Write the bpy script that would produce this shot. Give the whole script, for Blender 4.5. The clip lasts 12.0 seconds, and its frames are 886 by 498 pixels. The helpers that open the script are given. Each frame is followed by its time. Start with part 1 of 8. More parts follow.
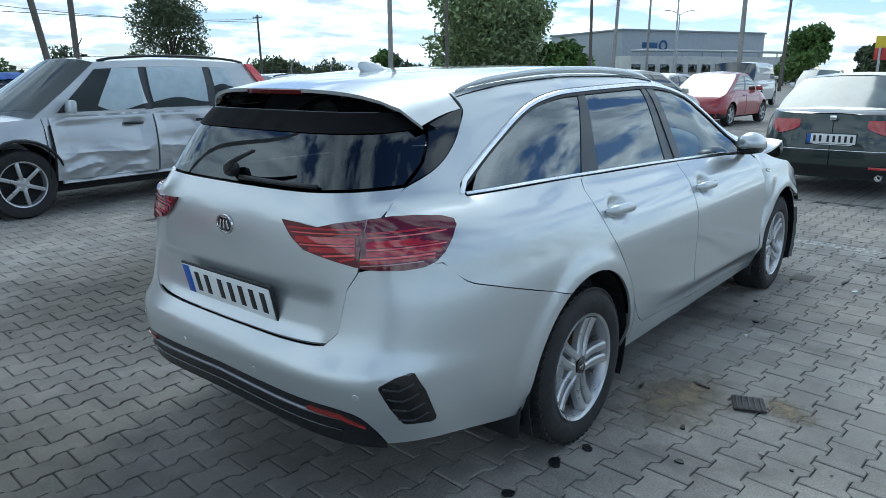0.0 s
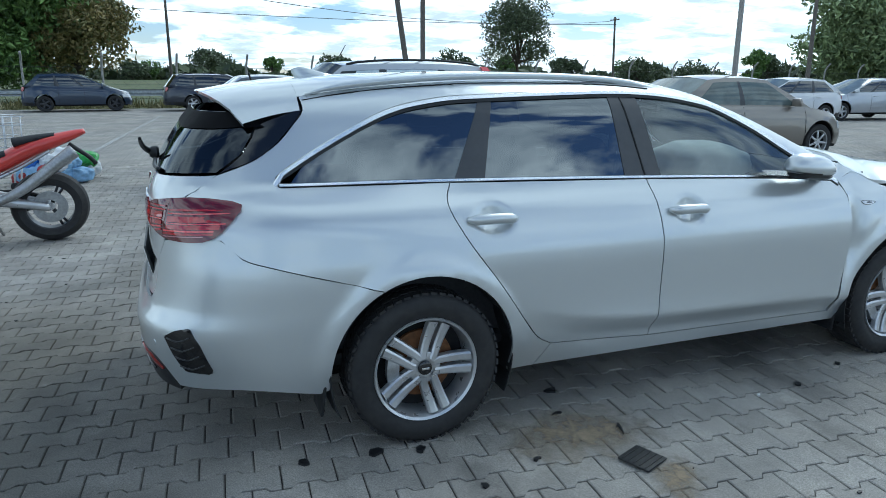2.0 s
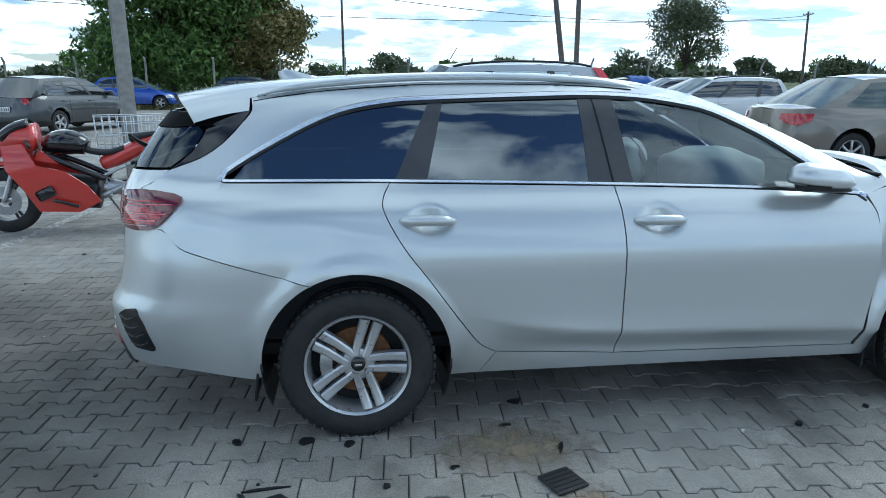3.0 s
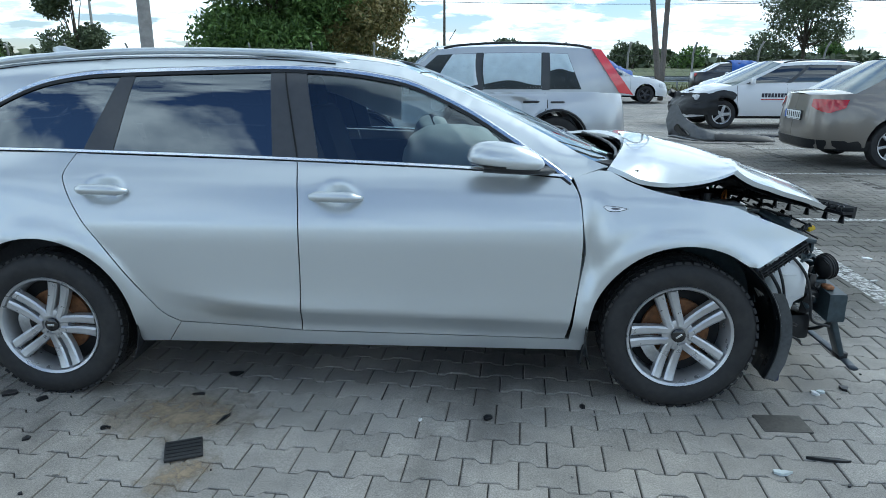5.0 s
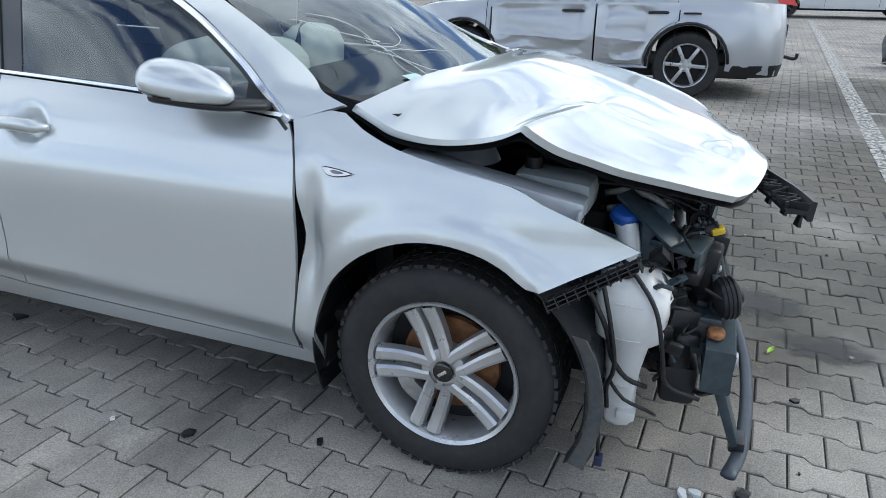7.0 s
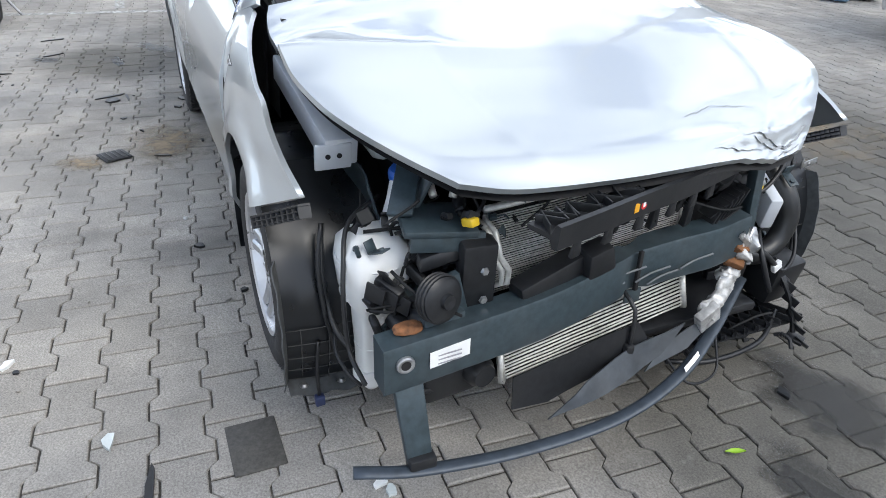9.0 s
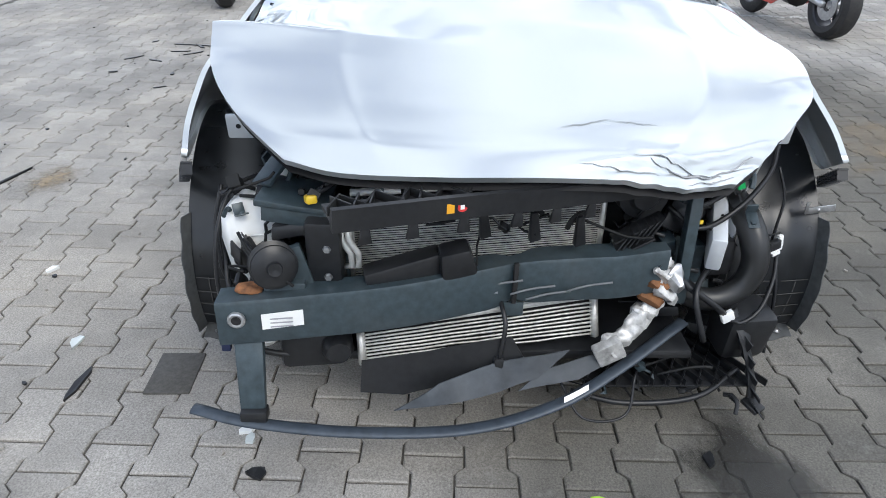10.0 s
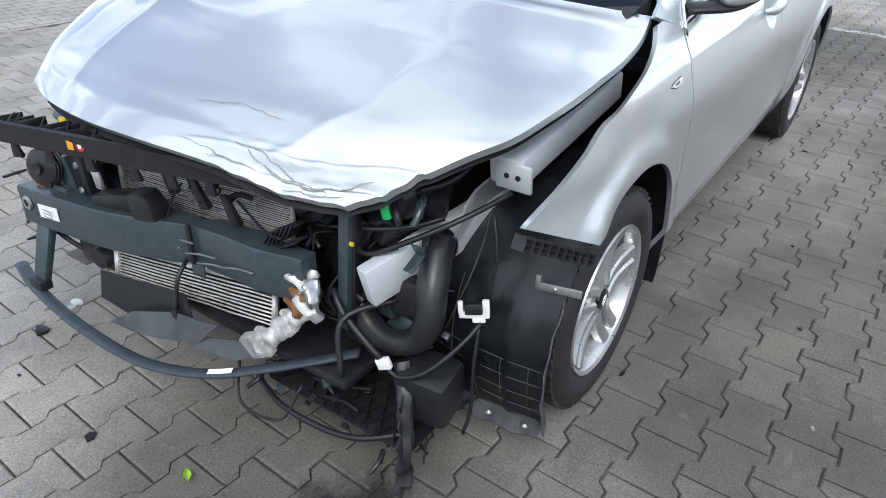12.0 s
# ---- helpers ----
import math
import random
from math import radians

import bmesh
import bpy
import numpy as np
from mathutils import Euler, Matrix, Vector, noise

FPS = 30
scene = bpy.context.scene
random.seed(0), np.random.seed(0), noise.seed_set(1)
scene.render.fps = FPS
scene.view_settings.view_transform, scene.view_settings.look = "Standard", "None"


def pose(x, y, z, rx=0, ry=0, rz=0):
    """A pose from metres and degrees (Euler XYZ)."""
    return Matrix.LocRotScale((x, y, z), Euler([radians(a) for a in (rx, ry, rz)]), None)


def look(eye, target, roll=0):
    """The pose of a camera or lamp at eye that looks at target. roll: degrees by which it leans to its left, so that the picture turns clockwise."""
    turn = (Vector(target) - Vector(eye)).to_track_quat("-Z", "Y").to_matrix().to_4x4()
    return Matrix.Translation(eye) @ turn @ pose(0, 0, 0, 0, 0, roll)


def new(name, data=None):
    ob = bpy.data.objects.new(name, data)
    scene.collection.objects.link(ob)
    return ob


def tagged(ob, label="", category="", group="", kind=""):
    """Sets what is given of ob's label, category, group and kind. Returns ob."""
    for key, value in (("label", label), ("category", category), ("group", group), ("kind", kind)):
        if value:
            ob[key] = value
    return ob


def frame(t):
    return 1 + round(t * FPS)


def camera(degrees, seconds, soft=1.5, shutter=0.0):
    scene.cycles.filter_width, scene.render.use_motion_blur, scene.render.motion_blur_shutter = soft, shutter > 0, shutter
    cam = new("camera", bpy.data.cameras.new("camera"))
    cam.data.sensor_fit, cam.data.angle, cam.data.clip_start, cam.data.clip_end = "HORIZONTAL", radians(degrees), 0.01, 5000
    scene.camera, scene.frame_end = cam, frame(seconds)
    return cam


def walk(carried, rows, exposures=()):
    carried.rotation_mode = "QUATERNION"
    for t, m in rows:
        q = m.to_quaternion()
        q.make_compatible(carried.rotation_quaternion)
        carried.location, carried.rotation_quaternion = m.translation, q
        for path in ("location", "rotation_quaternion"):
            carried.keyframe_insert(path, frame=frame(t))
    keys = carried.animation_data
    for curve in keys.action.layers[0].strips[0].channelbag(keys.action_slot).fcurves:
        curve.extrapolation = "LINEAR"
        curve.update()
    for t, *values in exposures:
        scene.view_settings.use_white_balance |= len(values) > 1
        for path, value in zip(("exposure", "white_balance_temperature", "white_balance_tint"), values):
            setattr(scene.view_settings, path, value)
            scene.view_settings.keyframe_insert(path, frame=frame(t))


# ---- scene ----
EXPOSURES = [(0, -0.02, 5750, -2), (2.7, 0.16, 5680, -3), (5.0, 0.30, 5780, -2), (6.5, 0.42, 6150, 3), (7.2, 0.56, 6400, 7), (8.8, 0.78, 6500, 9), (12, 0.74, 6450, 8)]
cam = camera(65.45, 12.0, 0.9)
PATH = [
    (0, pose(-2.281, -2.055, 1.430, 75.82, 0.15, -50.15)),
    (0.5, pose(-1.998, -2.366, 1.435, 76.09, -0.02, -44.07)),
    (1, pose(-1.653, -2.769, 1.442, 76.11, -0.06, -37.12)),
    (1.5, pose(-1.262, -3.002, 1.456, 75.99, -0.13, -30.00)),
    (2, pose(-0.864, -3.258, 1.449, 75.91, -0.29, -21.20)),
    (2.5, pose(-0.442, -3.431, 1.442, 75.88, -0.25, -13.06)),
    (2.7, pose(-0.257, -3.447, 1.449, 75.91, -0.14, -10.48)),
    (4.3, pose(1.172, -3.655, 1.425, 76.15, 0.26, 0.10)),
    (4.5, pose(1.363, -3.640, 1.404, 75.79, 0.14, 0.53)),
    (5, pose(1.812, -3.537, 1.399, 74.91, 0.03, 2.79)),
    (5.5, pose(2.248, -3.244, 1.401, 73.77, -0.01, 5.88)),
    (6, pose(2.596, -2.942, 1.360, 72.88, -0.00, 9.68)),
    (6.5, pose(2.866, -2.616, 1.353, 69.89, -0.31, 14.41)),
    (7, pose(3.235, -2.344, 1.328, 67.92, -0.18, 21.48)),
    (7.2, pose(3.400, -2.279, 1.337, 67.44, -0.65, 24.46)),
    (8.8, pose(4.404, -1.261, 1.352, 61.26, -1.73, 61.85)),
    (9, pose(4.478, -1.096, 1.358, 61.14, -1.63, 66.77)),
    (9.5, pose(4.655, -0.707, 1.357, 61.30, -1.54, 77.81)),
    (10, pose(4.717, -0.262, 1.361, 60.95, -1.37, 88.13)),
    (10.5, pose(4.656, 0.187, 1.387, 60.25, -1.62, 97.26)),
    (11, pose(4.629, 0.608, 1.391, 59.92, -1.55, 106.97)),
    (11.5, pose(4.439, 0.968, 1.376, 59.68, -1.47, 115.31)),
    (12, pose(4.191, 1.355, 1.373, 59.57, -1.68, 124.77)),
]
walk(cam, PATH, EXPOSURES)
# ---- world, sun ----
SUN_ELEV, SUN_AZ = 46.0, 28.0          # azimuth in degrees, anticlockwise from +x
world = bpy.data.worlds.new("sky")
scene.world = world
world.use_nodes = True
wn, wl = world.node_tree.nodes, world.node_tree.links
wn.clear()
w_out, w_bg = wn.new("ShaderNodeOutputWorld"), wn.new("ShaderNodeBackground")
w_sky = wn.new("ShaderNodeTexSky")
w_sky.sky_type, w_sky.sun_disc = "NISHITA", False
w_sky.sun_elevation, w_sky.sun_rotation = radians(SUN_ELEV), radians(90 - SUN_AZ)
w_sky.dust_density, w_sky.ozone_density = 0.25, 2.2
w_co = wn.new("ShaderNodeTexCoord")
w_sep = wn.new("ShaderNodeSeparateXYZ")
wl.new(w_co.outputs["Generated"], w_sep.inputs[0])


def w_math(op, a, b=None, clamp=False):
    n = wn.new("ShaderNodeMath")
    n.operation, n.use_clamp = op, clamp
    for i, v in enumerate((a, b)):
        if v is None:
            continue
        if isinstance(v, (int, float)):
            n.inputs[i].default_value = v
        else:
            wl.new(v, n.inputs[i])
    return n.outputs[0]


# a flat cloud layer seen from below: direction divided by its height
w_h = w_math("ADD", w_math("MAXIMUM", w_sep.outputs[2], 0.0), 0.17)
w_u, w_v = w_math("DIVIDE", w_sep.outputs[0], w_h), w_math("DIVIDE", w_sep.outputs[1], w_h)
w_comb = wn.new("ShaderNodeCombineXYZ")
wl.new(w_u, w_comb.inputs[0]), wl.new(w_v, w_comb.inputs[1])
w_n1, w_n2 = wn.new("ShaderNodeTexNoise"), wn.new("ShaderNodeTexNoise")
for n, sc, de, ro in ((w_n1, 1.9, 9, 0.54), (w_n2, 3.1, 6, 0.6)):
    n.inputs["Scale"].default_value, n.inputs["Detail"].default_value, n.inputs["Roughness"].default_value = sc, de, ro
    wl.new(w_comb.outputs[0], n.inputs["Vector"])
w_cover = wn.new("ShaderNodeValToRGB")
w_cover.color_ramp.elements[0].position, w_cover.color_ramp.elements[1].position = 0.425, 0.495
# the cloud deck is closed to the north and opens to the south
wl.new(w_math("ADD", w_n1.outputs["Fac"], w_math("MULTIPLY", w_math("MINIMUM", w_sep.outputs[1], 0.35), 0.05)), w_cover.inputs[0])
w_tone = wn.new("ShaderNodeValToRGB")            # grey bases, white tops
e = w_tone.color_ramp.elements
e[0].position, e[0].color = 0.38, (5.4, 6.0, 7.0, 1)
e[1].position, e[1].color = 0.62, (12.4, 12.8, 13.3, 1)
wl.new(w_n2.outputs["Fac"], w_tone.inputs[0])
w_mix = wn.new("ShaderNodeMix")
w_mix.data_type = "RGBA"
wl.new(w_cover.outputs[0], w_mix.inputs["Factor"])
w_deep = wn.new("ShaderNodeMix")                 # clear air between the clouds
w_deep.data_type, w_deep.blend_type = "RGBA", "MULTIPLY"
w_deep.inputs["Factor"].default_value, w_deep.inputs["B"].default_value = 1.0, (0.70, 0.715, 0.865, 1)
wl.new(w_sky.outputs[0], w_deep.inputs["A"])
wl.new(w_deep.outputs["Result"], w_mix.inputs["A"])
w_base = wn.new("ShaderNodeMix")                 # bases look greyer overhead than towards the horizon
w_base.data_type, w_base.blend_type = "RGBA", "MULTIPLY"
w_base.inputs["B"].default_value = (0.58, 0.60, 0.63, 1)
wl.new(w_math("MULTIPLY", w_sep.outputs[2], 1.1, True), w_base.inputs["Factor"]), wl.new(w_tone.outputs[0], w_base.inputs["A"])
wl.new(w_base.outputs["Result"], w_mix.inputs["B"])
w_bg.inputs["Strength"].default_value = 0.138
wl.new(w_mix.outputs["Result"], w_bg.inputs["Color"])
wl.new(w_bg.outputs[0], w_out.inputs[0])

sun = new("sun", bpy.data.lights.new("sun", "SUN"))
sun.data.energy, sun.data.angle, sun.data.color = 1.25, radians(30), (1.0, 0.955, 0.89)
sun.matrix_world = look((0, 0, 30), (-30 * math.cos(radians(SUN_AZ)) / math.tan(radians(SUN_ELEV)),
                                     -30 * math.sin(radians(SUN_AZ)) / math.tan(radians(SUN_ELEV)), 0))
# ---- materials ----
MATS = {}


class Nodes:
    """A small builder for node materials."""

    def __init__(self, name):
        self.m = bpy.data.materials.new(name)
        self.m.use_nodes = True
        self.n, self.l = self.m.node_tree.nodes, self.m.node_tree.links
        self.p = self.n["Principled BSDF"]
        self.out = self.n["Material Output"]
        self.co = None

    def coord(self, space="Object", scale=(1, 1, 1)):
        if space == "World":
            g = self.n.new("ShaderNodeNewGeometry").outputs["Position"]
        else:
            g = self.n.new("ShaderNodeTexCoord").outputs[space]
        mp = self.n.new("ShaderNodeMapping")
        mp.inputs["Scale"].default_value = scale
        self.l.new(g, mp.inputs["Vector"])
        return mp.outputs[0]

    def noise(self, vec, scale, detail=4, rough=0.55):
        t = self.n.new("ShaderNodeTexNoise")
        t.inputs["Scale"].default_value, t.inputs["Detail"].default_value, t.inputs["Roughness"].default_value = scale, detail, rough
        self.l.new(vec, t.inputs["Vector"])
        return t.outputs["Fac"]

    def ramp(self, fac, *stops):
        r = self.n.new("ShaderNodeValToRGB")
        el = r.color_ramp.elements
        while len(el) < len(stops):
            el.new(0.5)
        for e, (pos, c) in zip(el, stops):
            e.position = pos
            e.color = (*c, 1) if isinstance(c, tuple) else (c, c, c, 1)
        self.l.new(fac, r.inputs[0])
        return r.outputs[0]

    def mix(self, fac, a, b, mode="MIX"):
        x = self.n.new("ShaderNodeMix")
        x.data_type, x.blend_type = "RGBA", mode
        for key, v in (("Factor", fac), ("A", a), ("B", b)):
            if isinstance(v, (int, float)):
                x.inputs[key].default_value = v
            elif isinstance(v, tuple):
                x.inputs[key].default_value = (*v, 1)
            else:
                self.l.new(v, x.inputs[key])
        return x.outputs["Result"]

    def put(self, key, v):
        if isinstance(v, (int, float)):
            self.p.inputs[key].default_value = v
        elif isinstance(v, tuple):
            self.p.inputs[key].default_value = (*v, 1)
        else:
            self.l.new(v, self.p.inputs[key])

    def bump(self, h, strength, dist=0.01):
        b = self.n.new("ShaderNodeBump")
        b.inputs["Strength"].default_value, b.inputs["Distance"].default_value = strength, dist
        self.l.new(h, b.inputs["Height"])
        self.l.new(b.outputs[0], self.p.inputs["Normal"])


def mat(name, col, rough=0.5, metal=0.0, vary=0.12, scale=30.0, bump=0.0, coat=0.0, dirt_tone=0.0, dirt_col=(0.16, 0.14, 0.12), rnd=0.0, spec=0.5, emit=None):
    """A surface with grain at one scale, soiling at a larger one."""
    if name in MATS:
        return MATS[name]
    b = Nodes(name)
    v = b.coord("Object")
    f = b.noise(v, scale, 5)
    dark = tuple(c * (1 - vary) for c in col)
    lite = tuple(min(1, c * (1 + vary)) for c in col)
    c = b.ramp(f, (0.3, dark), (0.7, lite))
    if dirt_tone:
        d = b.ramp(b.noise(v, scale * 0.13, 6, 0.62), (0.45, 0.0), (0.75, dirt_tone))
        c = b.mix(d, c, dirt_col)
    if rnd:
        o = b.n.new("ShaderNodeObjectInfo").outputs["Random"]
        c = b.mix(1.0, c, b.ramp(o, (0.0, 1 - rnd), (1.0, 1.0)), "MULTIPLY")
    b.put("Base Color", c)
    b.put("Metallic", metal)
    b.put("Roughness", b.ramp(b.noise(v, scale * 0.5, 3), (0.3, max(0.02, rough * 0.88)), (0.7, min(1, rough * 1.12))))
    b.put("Coat Weight", coat)
    b.put("Coat Roughness", 0.04)
    b.put("Specular IOR Level", spec)
    if bump:
        b.bump(f, bump, 0.002)
    if emit:
        b.put("Emission Color", emit[0]), b.put("Emission Strength", emit[1])
    MATS[name] = b.m
    return b.m


def paint(name, col, metal=0.0, rough=0.35, dust=0.10):
    """Car paint: metal flake under a clear coat, with a thin uneven film of dust."""
    if name in MATS:
        return MATS[name]
    b = Nodes(name)
    v = b.coord("Object")
    film = b.ramp(b.noise(v, 2.2, 5, 0.6), (0.0, 0.0), (1.0, dust * .4))
    flake = b.ramp(b.noise(v, 900, 1, 0.5), (0.0, tuple(x * 0.94 for x in col)), (1.0, tuple(min(1, x * 1.06) for x in col)))
    b.put("Base Color", b.mix(film, flake, (0.42, 0.41, 0.39)))
    b.put("Metallic", metal)
    b.put("Roughness", rough)
    b.put("Coat Weight", 1.0)
    b.put("Coat Roughness", 0.012)
    b.put("Coat IOR", 1.5)
    MATS[name] = b.m
    return b.m


def glass(name, tint, gloss=0.02, ior=1.95):
    """Thin tinted glass: what lies behind shows through, gloss by Fresnel."""
    if name in MATS:
        return MATS[name]
    b = Nodes(name)
    b.n.remove(b.p)
    tr, gl, fr, mx = (b.n.new("ShaderNode" + k) for k in ("BsdfTransparent", "BsdfGlossy", "Fresnel", "MixShader"))
    tr.inputs["Color"].default_value = (*tint, 1)
    gl.inputs["Roughness"].default_value = gloss
    gl.inputs["Color"].default_value = (0.88, 0.95, 1.0, 1)
    fr.inputs["IOR"].default_value = ior
    b.l.new(fr.outputs[0], mx.inputs[0]), b.l.new(tr.outputs[0], mx.inputs[1]), b.l.new(gl.outputs[0], mx.inputs[2])
    b.l.new(mx.outputs[0], b.out.inputs[0])
    MATS[name] = b.m
    return b.m


SILVER = paint("silver_paint", (0.585, 0.618, 0.632), 0.68, 0.33, 0.06)
BLACK_PL = mat("black_plastic", (0.013, 0.014, 0.016), 0.40, vary=0.25, scale=60, bump=0.15, dirt_tone=0.22, dirt_col=(0.05, 0.049, 0.047), spec=0.42)
BLACK_GL = mat("gloss_black", (0.006, 0.0065, 0.008), 0.06, coat=0.6, vary=0.1)
PILLAR = mat("pillar_black", (0.045, 0.047, 0.052), 0.42, vary=0.1, coat=0.2)
# flat near-black for hidden insides, gaps and folds; their shade is in the colour
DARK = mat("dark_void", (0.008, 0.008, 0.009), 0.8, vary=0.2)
CHROME = mat("chrome", (0.84, 0.85, 0.86), 0.20, 1.0, vary=0.03)
ALLOY = mat("alloy", (0.55, 0.56, 0.575), 0.30, 0.70, vary=0.05, scale=40, dirt_tone=0.35, dirt_col=(0.22, 0.20, 0.18))
RUBBER = mat("rubber", (0.016, 0.016, 0.017), 0.72, vary=0.25, scale=80, bump=0.3, dirt_tone=0.4, dirt_col=(0.06, 0.055, 0.05))
RUST = mat("rusty_disc", (0.19, 0.085, 0.035), 0.75, 0.3, vary=0.4, scale=40)
STEEL = mat("bare_steel", (0.42, 0.43, 0.44), 0.38, 0.8, vary=0.2, scale=50, dirt_tone=0.4)
ALU = mat("aluminium", (0.60, 0.60, 0.57), 0.42, 0.45, vary=0.2, scale=70, dirt_tone=0.5, dirt_col=(0.25, 0.24, 0.22))
WHITE_PL = mat("milky_plastic", (0.74, 0.75, 0.74), 0.42, vary=0.06, scale=12, dirt_tone=0.15, dirt_col=(0.45, 0.43, 0.40))
PRIMER = mat("dark_blue_grey_primer", (0.038, 0.056, 0.066), 0.36, 0.1, vary=0.25, scale=45, dirt_tone=0.35, dirt_col=(0.085, 0.095, 0.10))
RED_LENS = mat("red_lens", (0.40, 0.012, 0.022), 0.08, coat=1.0, vary=0.15, scale=50)
RED_DARK = mat("dark_red_lens", (0.11, 0.005, 0.013), 0.08, coat=1.0, vary=0.15, scale=50)
RED_BRIGHT = mat("bright_red_lens", (0.78, 0.08, 0.09), 0.12, coat=1.0, vary=0.1, scale=60)
PRIVACY = glass("privacy_glass", (0.035, 0.04, 0.045), 0.004, 2.6)
REAR_GLASS = glass("rear_privacy_glass", (0.035, 0.04, 0.045), 0.02, 1.75)
SCREEN = glass("screen_glass", (0.66, 0.73, 0.71), 0.004, 1.36)
CLEAR = glass("green_tinted_glass", (0.62, 0.69, 0.69), 0.004, 2.0)
WHITE = mat("white_label", (0.78, 0.79, 0.78), 0.45, vary=0.04)
INK = mat("ink", (0.015, 0.015, 0.017), 0.5)
FABRIC = mat("seat_fabric", (0.022, 0.023, 0.026), 0.9, vary=0.3, scale=150)
AIRBAG = mat("airbag_cloth", (0.70, 0.72, 0.72), 0.85, vary=0.06, scale=18, bump=0.5)
MATTE_SILVER = mat("matte_silver", (0.60, 0.63, 0.66), 0.45, 0.25, vary=0.06, scale=20, dirt_tone=0.15)
LINER = mat("liner_plastic", (0.0065, 0.008, 0.010), 0.30, vary=0.25, scale=25, dirt_tone=0.16, dirt_col=(0.035, 0.036, 0.037), spec=0.5)
RIB = mat("dusty_rib", (0.055, 0.055, 0.054), 0.8, vary=0.3, scale=60)
DUSTY = mat("dusty_plastic", (0.055, 0.060, 0.064), 0.6, vary=0.35, scale=50, dirt_tone=0.4, dirt_col=(0.11, 0.11, 0.105))
YELLOW = mat("yellow_plastic", (0.62, 0.42, 0.02), 0.4)
BLUE_PL = mat("blue_plastic", (0.02, 0.10, 0.42), 0.4)
ORANGE = mat("orange_plastic", (0.60, 0.22, 0.03), 0.4)
GREEN_PL = mat("green_plastic", (0.01, 0.38, 0.10), 0.4)
# ---- mesh helpers ----
from mathutils.geometry import delaunay_2d_cdt


def smooth_table(tab, x):
    """A monotone cubic through the table's points."""
    n = len(tab)
    if x <= tab[0][0]:
        return tab[0][1]
    if x >= tab[-1][0]:
        return tab[-1][1]
    i = 0
    while x > tab[i + 1][0]:
        i += 1
    (x0, y0), (x1, y1) = tab[i], tab[i + 1]
    h = x1 - x0

    def slope(j):
        if j == 0 or j == n - 1:
            j = max(j, 1)
            return (tab[j][1] - tab[j - 1][1]) / (tab[j][0] - tab[j - 1][0])
        a = (tab[j][1] - tab[j - 1][1]) / (tab[j][0] - tab[j - 1][0])
        b = (tab[j + 1][1] - tab[j][1]) / (tab[j + 1][0] - tab[j][0])
        return 0 if a * b <= 0 else 2 * a * b / (a + b)

    u = (x - x0) / h
    return y0 * (1 + 2 * u) * (1 - u) ** 2 + y1 * u * u * (3 - 2 * u) + h * (slope(i) * u * (1 - u) ** 2 - slope(i + 1) * u * u * (1 - u))


def sstep(a, b, x):
    u = min(1, max(0, (x - a) / (b - a)))
    return u * u * (3 - 2 * u)


def part(name, bm, material, parent, label="", smooth=True, sharp=35):
    """Links a bmesh as one mesh object under a thing or a part."""
    me = bpy.data.meshes.new(name)
    if smooth:
        for f in bm.faces:
            f.smooth = True
        lim = radians(sharp)
        for ed in bm.edges:
            if len(ed.link_faces) == 2 and ed.calc_face_angle(0) > lim:
                ed.smooth = False
    bm.to_mesh(me)
    bm.free()
    for m in (material if isinstance(material, (list, tuple)) else [material]):
        me.materials.append(m)
    ob = new(name, me)
    if parent is not None:
        ob.parent = parent
    if label:
        ob["label"] = label
    return ob


def thing(name, label, category, at=(0, 0, 0), rz=0.0, group="", kind=""):
    ob = new(name)
    ob.matrix_basis = pose(*at, 0, 0, rz)
    ob.empty_display_size = 0.1
    return tagged(ob, label, category, group, kind)


def spline(pts, step=0.03, closed=False):
    """Catmull-Rom through the points, sampled about every step."""
    P = [Vector(p) for p in pts]
    out = []
    n = len(P)
    for i in range(n if closed else n - 1):
        b, c = P[i], P[(i + 1) % n]
        a = P[i - 1] if (i > 0 or closed) else b * 2 - c
        d = P[(i + 2) % n] if (i + 2 < n or closed) else c * 2 - b
        m = max(1, int((c - b).length / step))
        for k in range(m):
            t = k / m
            out.append(0.5 * ((2 * b) + (c - a) * t + (2 * a - 5 * b + 4 * c - d) * t * t + (3 * b - a - 3 * c + d) * t ** 3))
    if not closed:
        out.append(P[-1])
    return out


def path2(*runs, step=0.03):
    """A closed outline in two dimensions out of runs: 'S' splines through its points, 'L' goes straight."""
    out = []
    for mode, pts in runs:
        pts = [Vector((*p, 0)) for p in pts]
        if mode == "S":
            q = spline(pts, step)
        else:
            q = []
            for a, b in zip(pts, pts[1:]):
                m = max(1, int((b - a).length / step))
                q += [a.lerp(b, k / m) for k in range(m)]
            q.append(pts[-1])
        for v in q:
            v = (v.x, v.y)
            if not out or math.hypot(v[0] - out[-1][0], v[1] - out[-1][1]) > 1e-4:
                out.append(v)
    if math.hypot(out[0][0] - out[-1][0], out[0][1] - out[-1][1]) < 1e-4:
        out.pop()
    return out


def inside(p, poly):
    x, y = p
    c, j = False, len(poly) - 1
    for i in range(len(poly)):
        xi, yi = poly[i]
        xj, yj = poly[j]
        if (yi > y) != (yj > y) and x < (xj - xi) * (y - yi) / (yj - yi) + xi:
            c = not c
        j = i
    return c


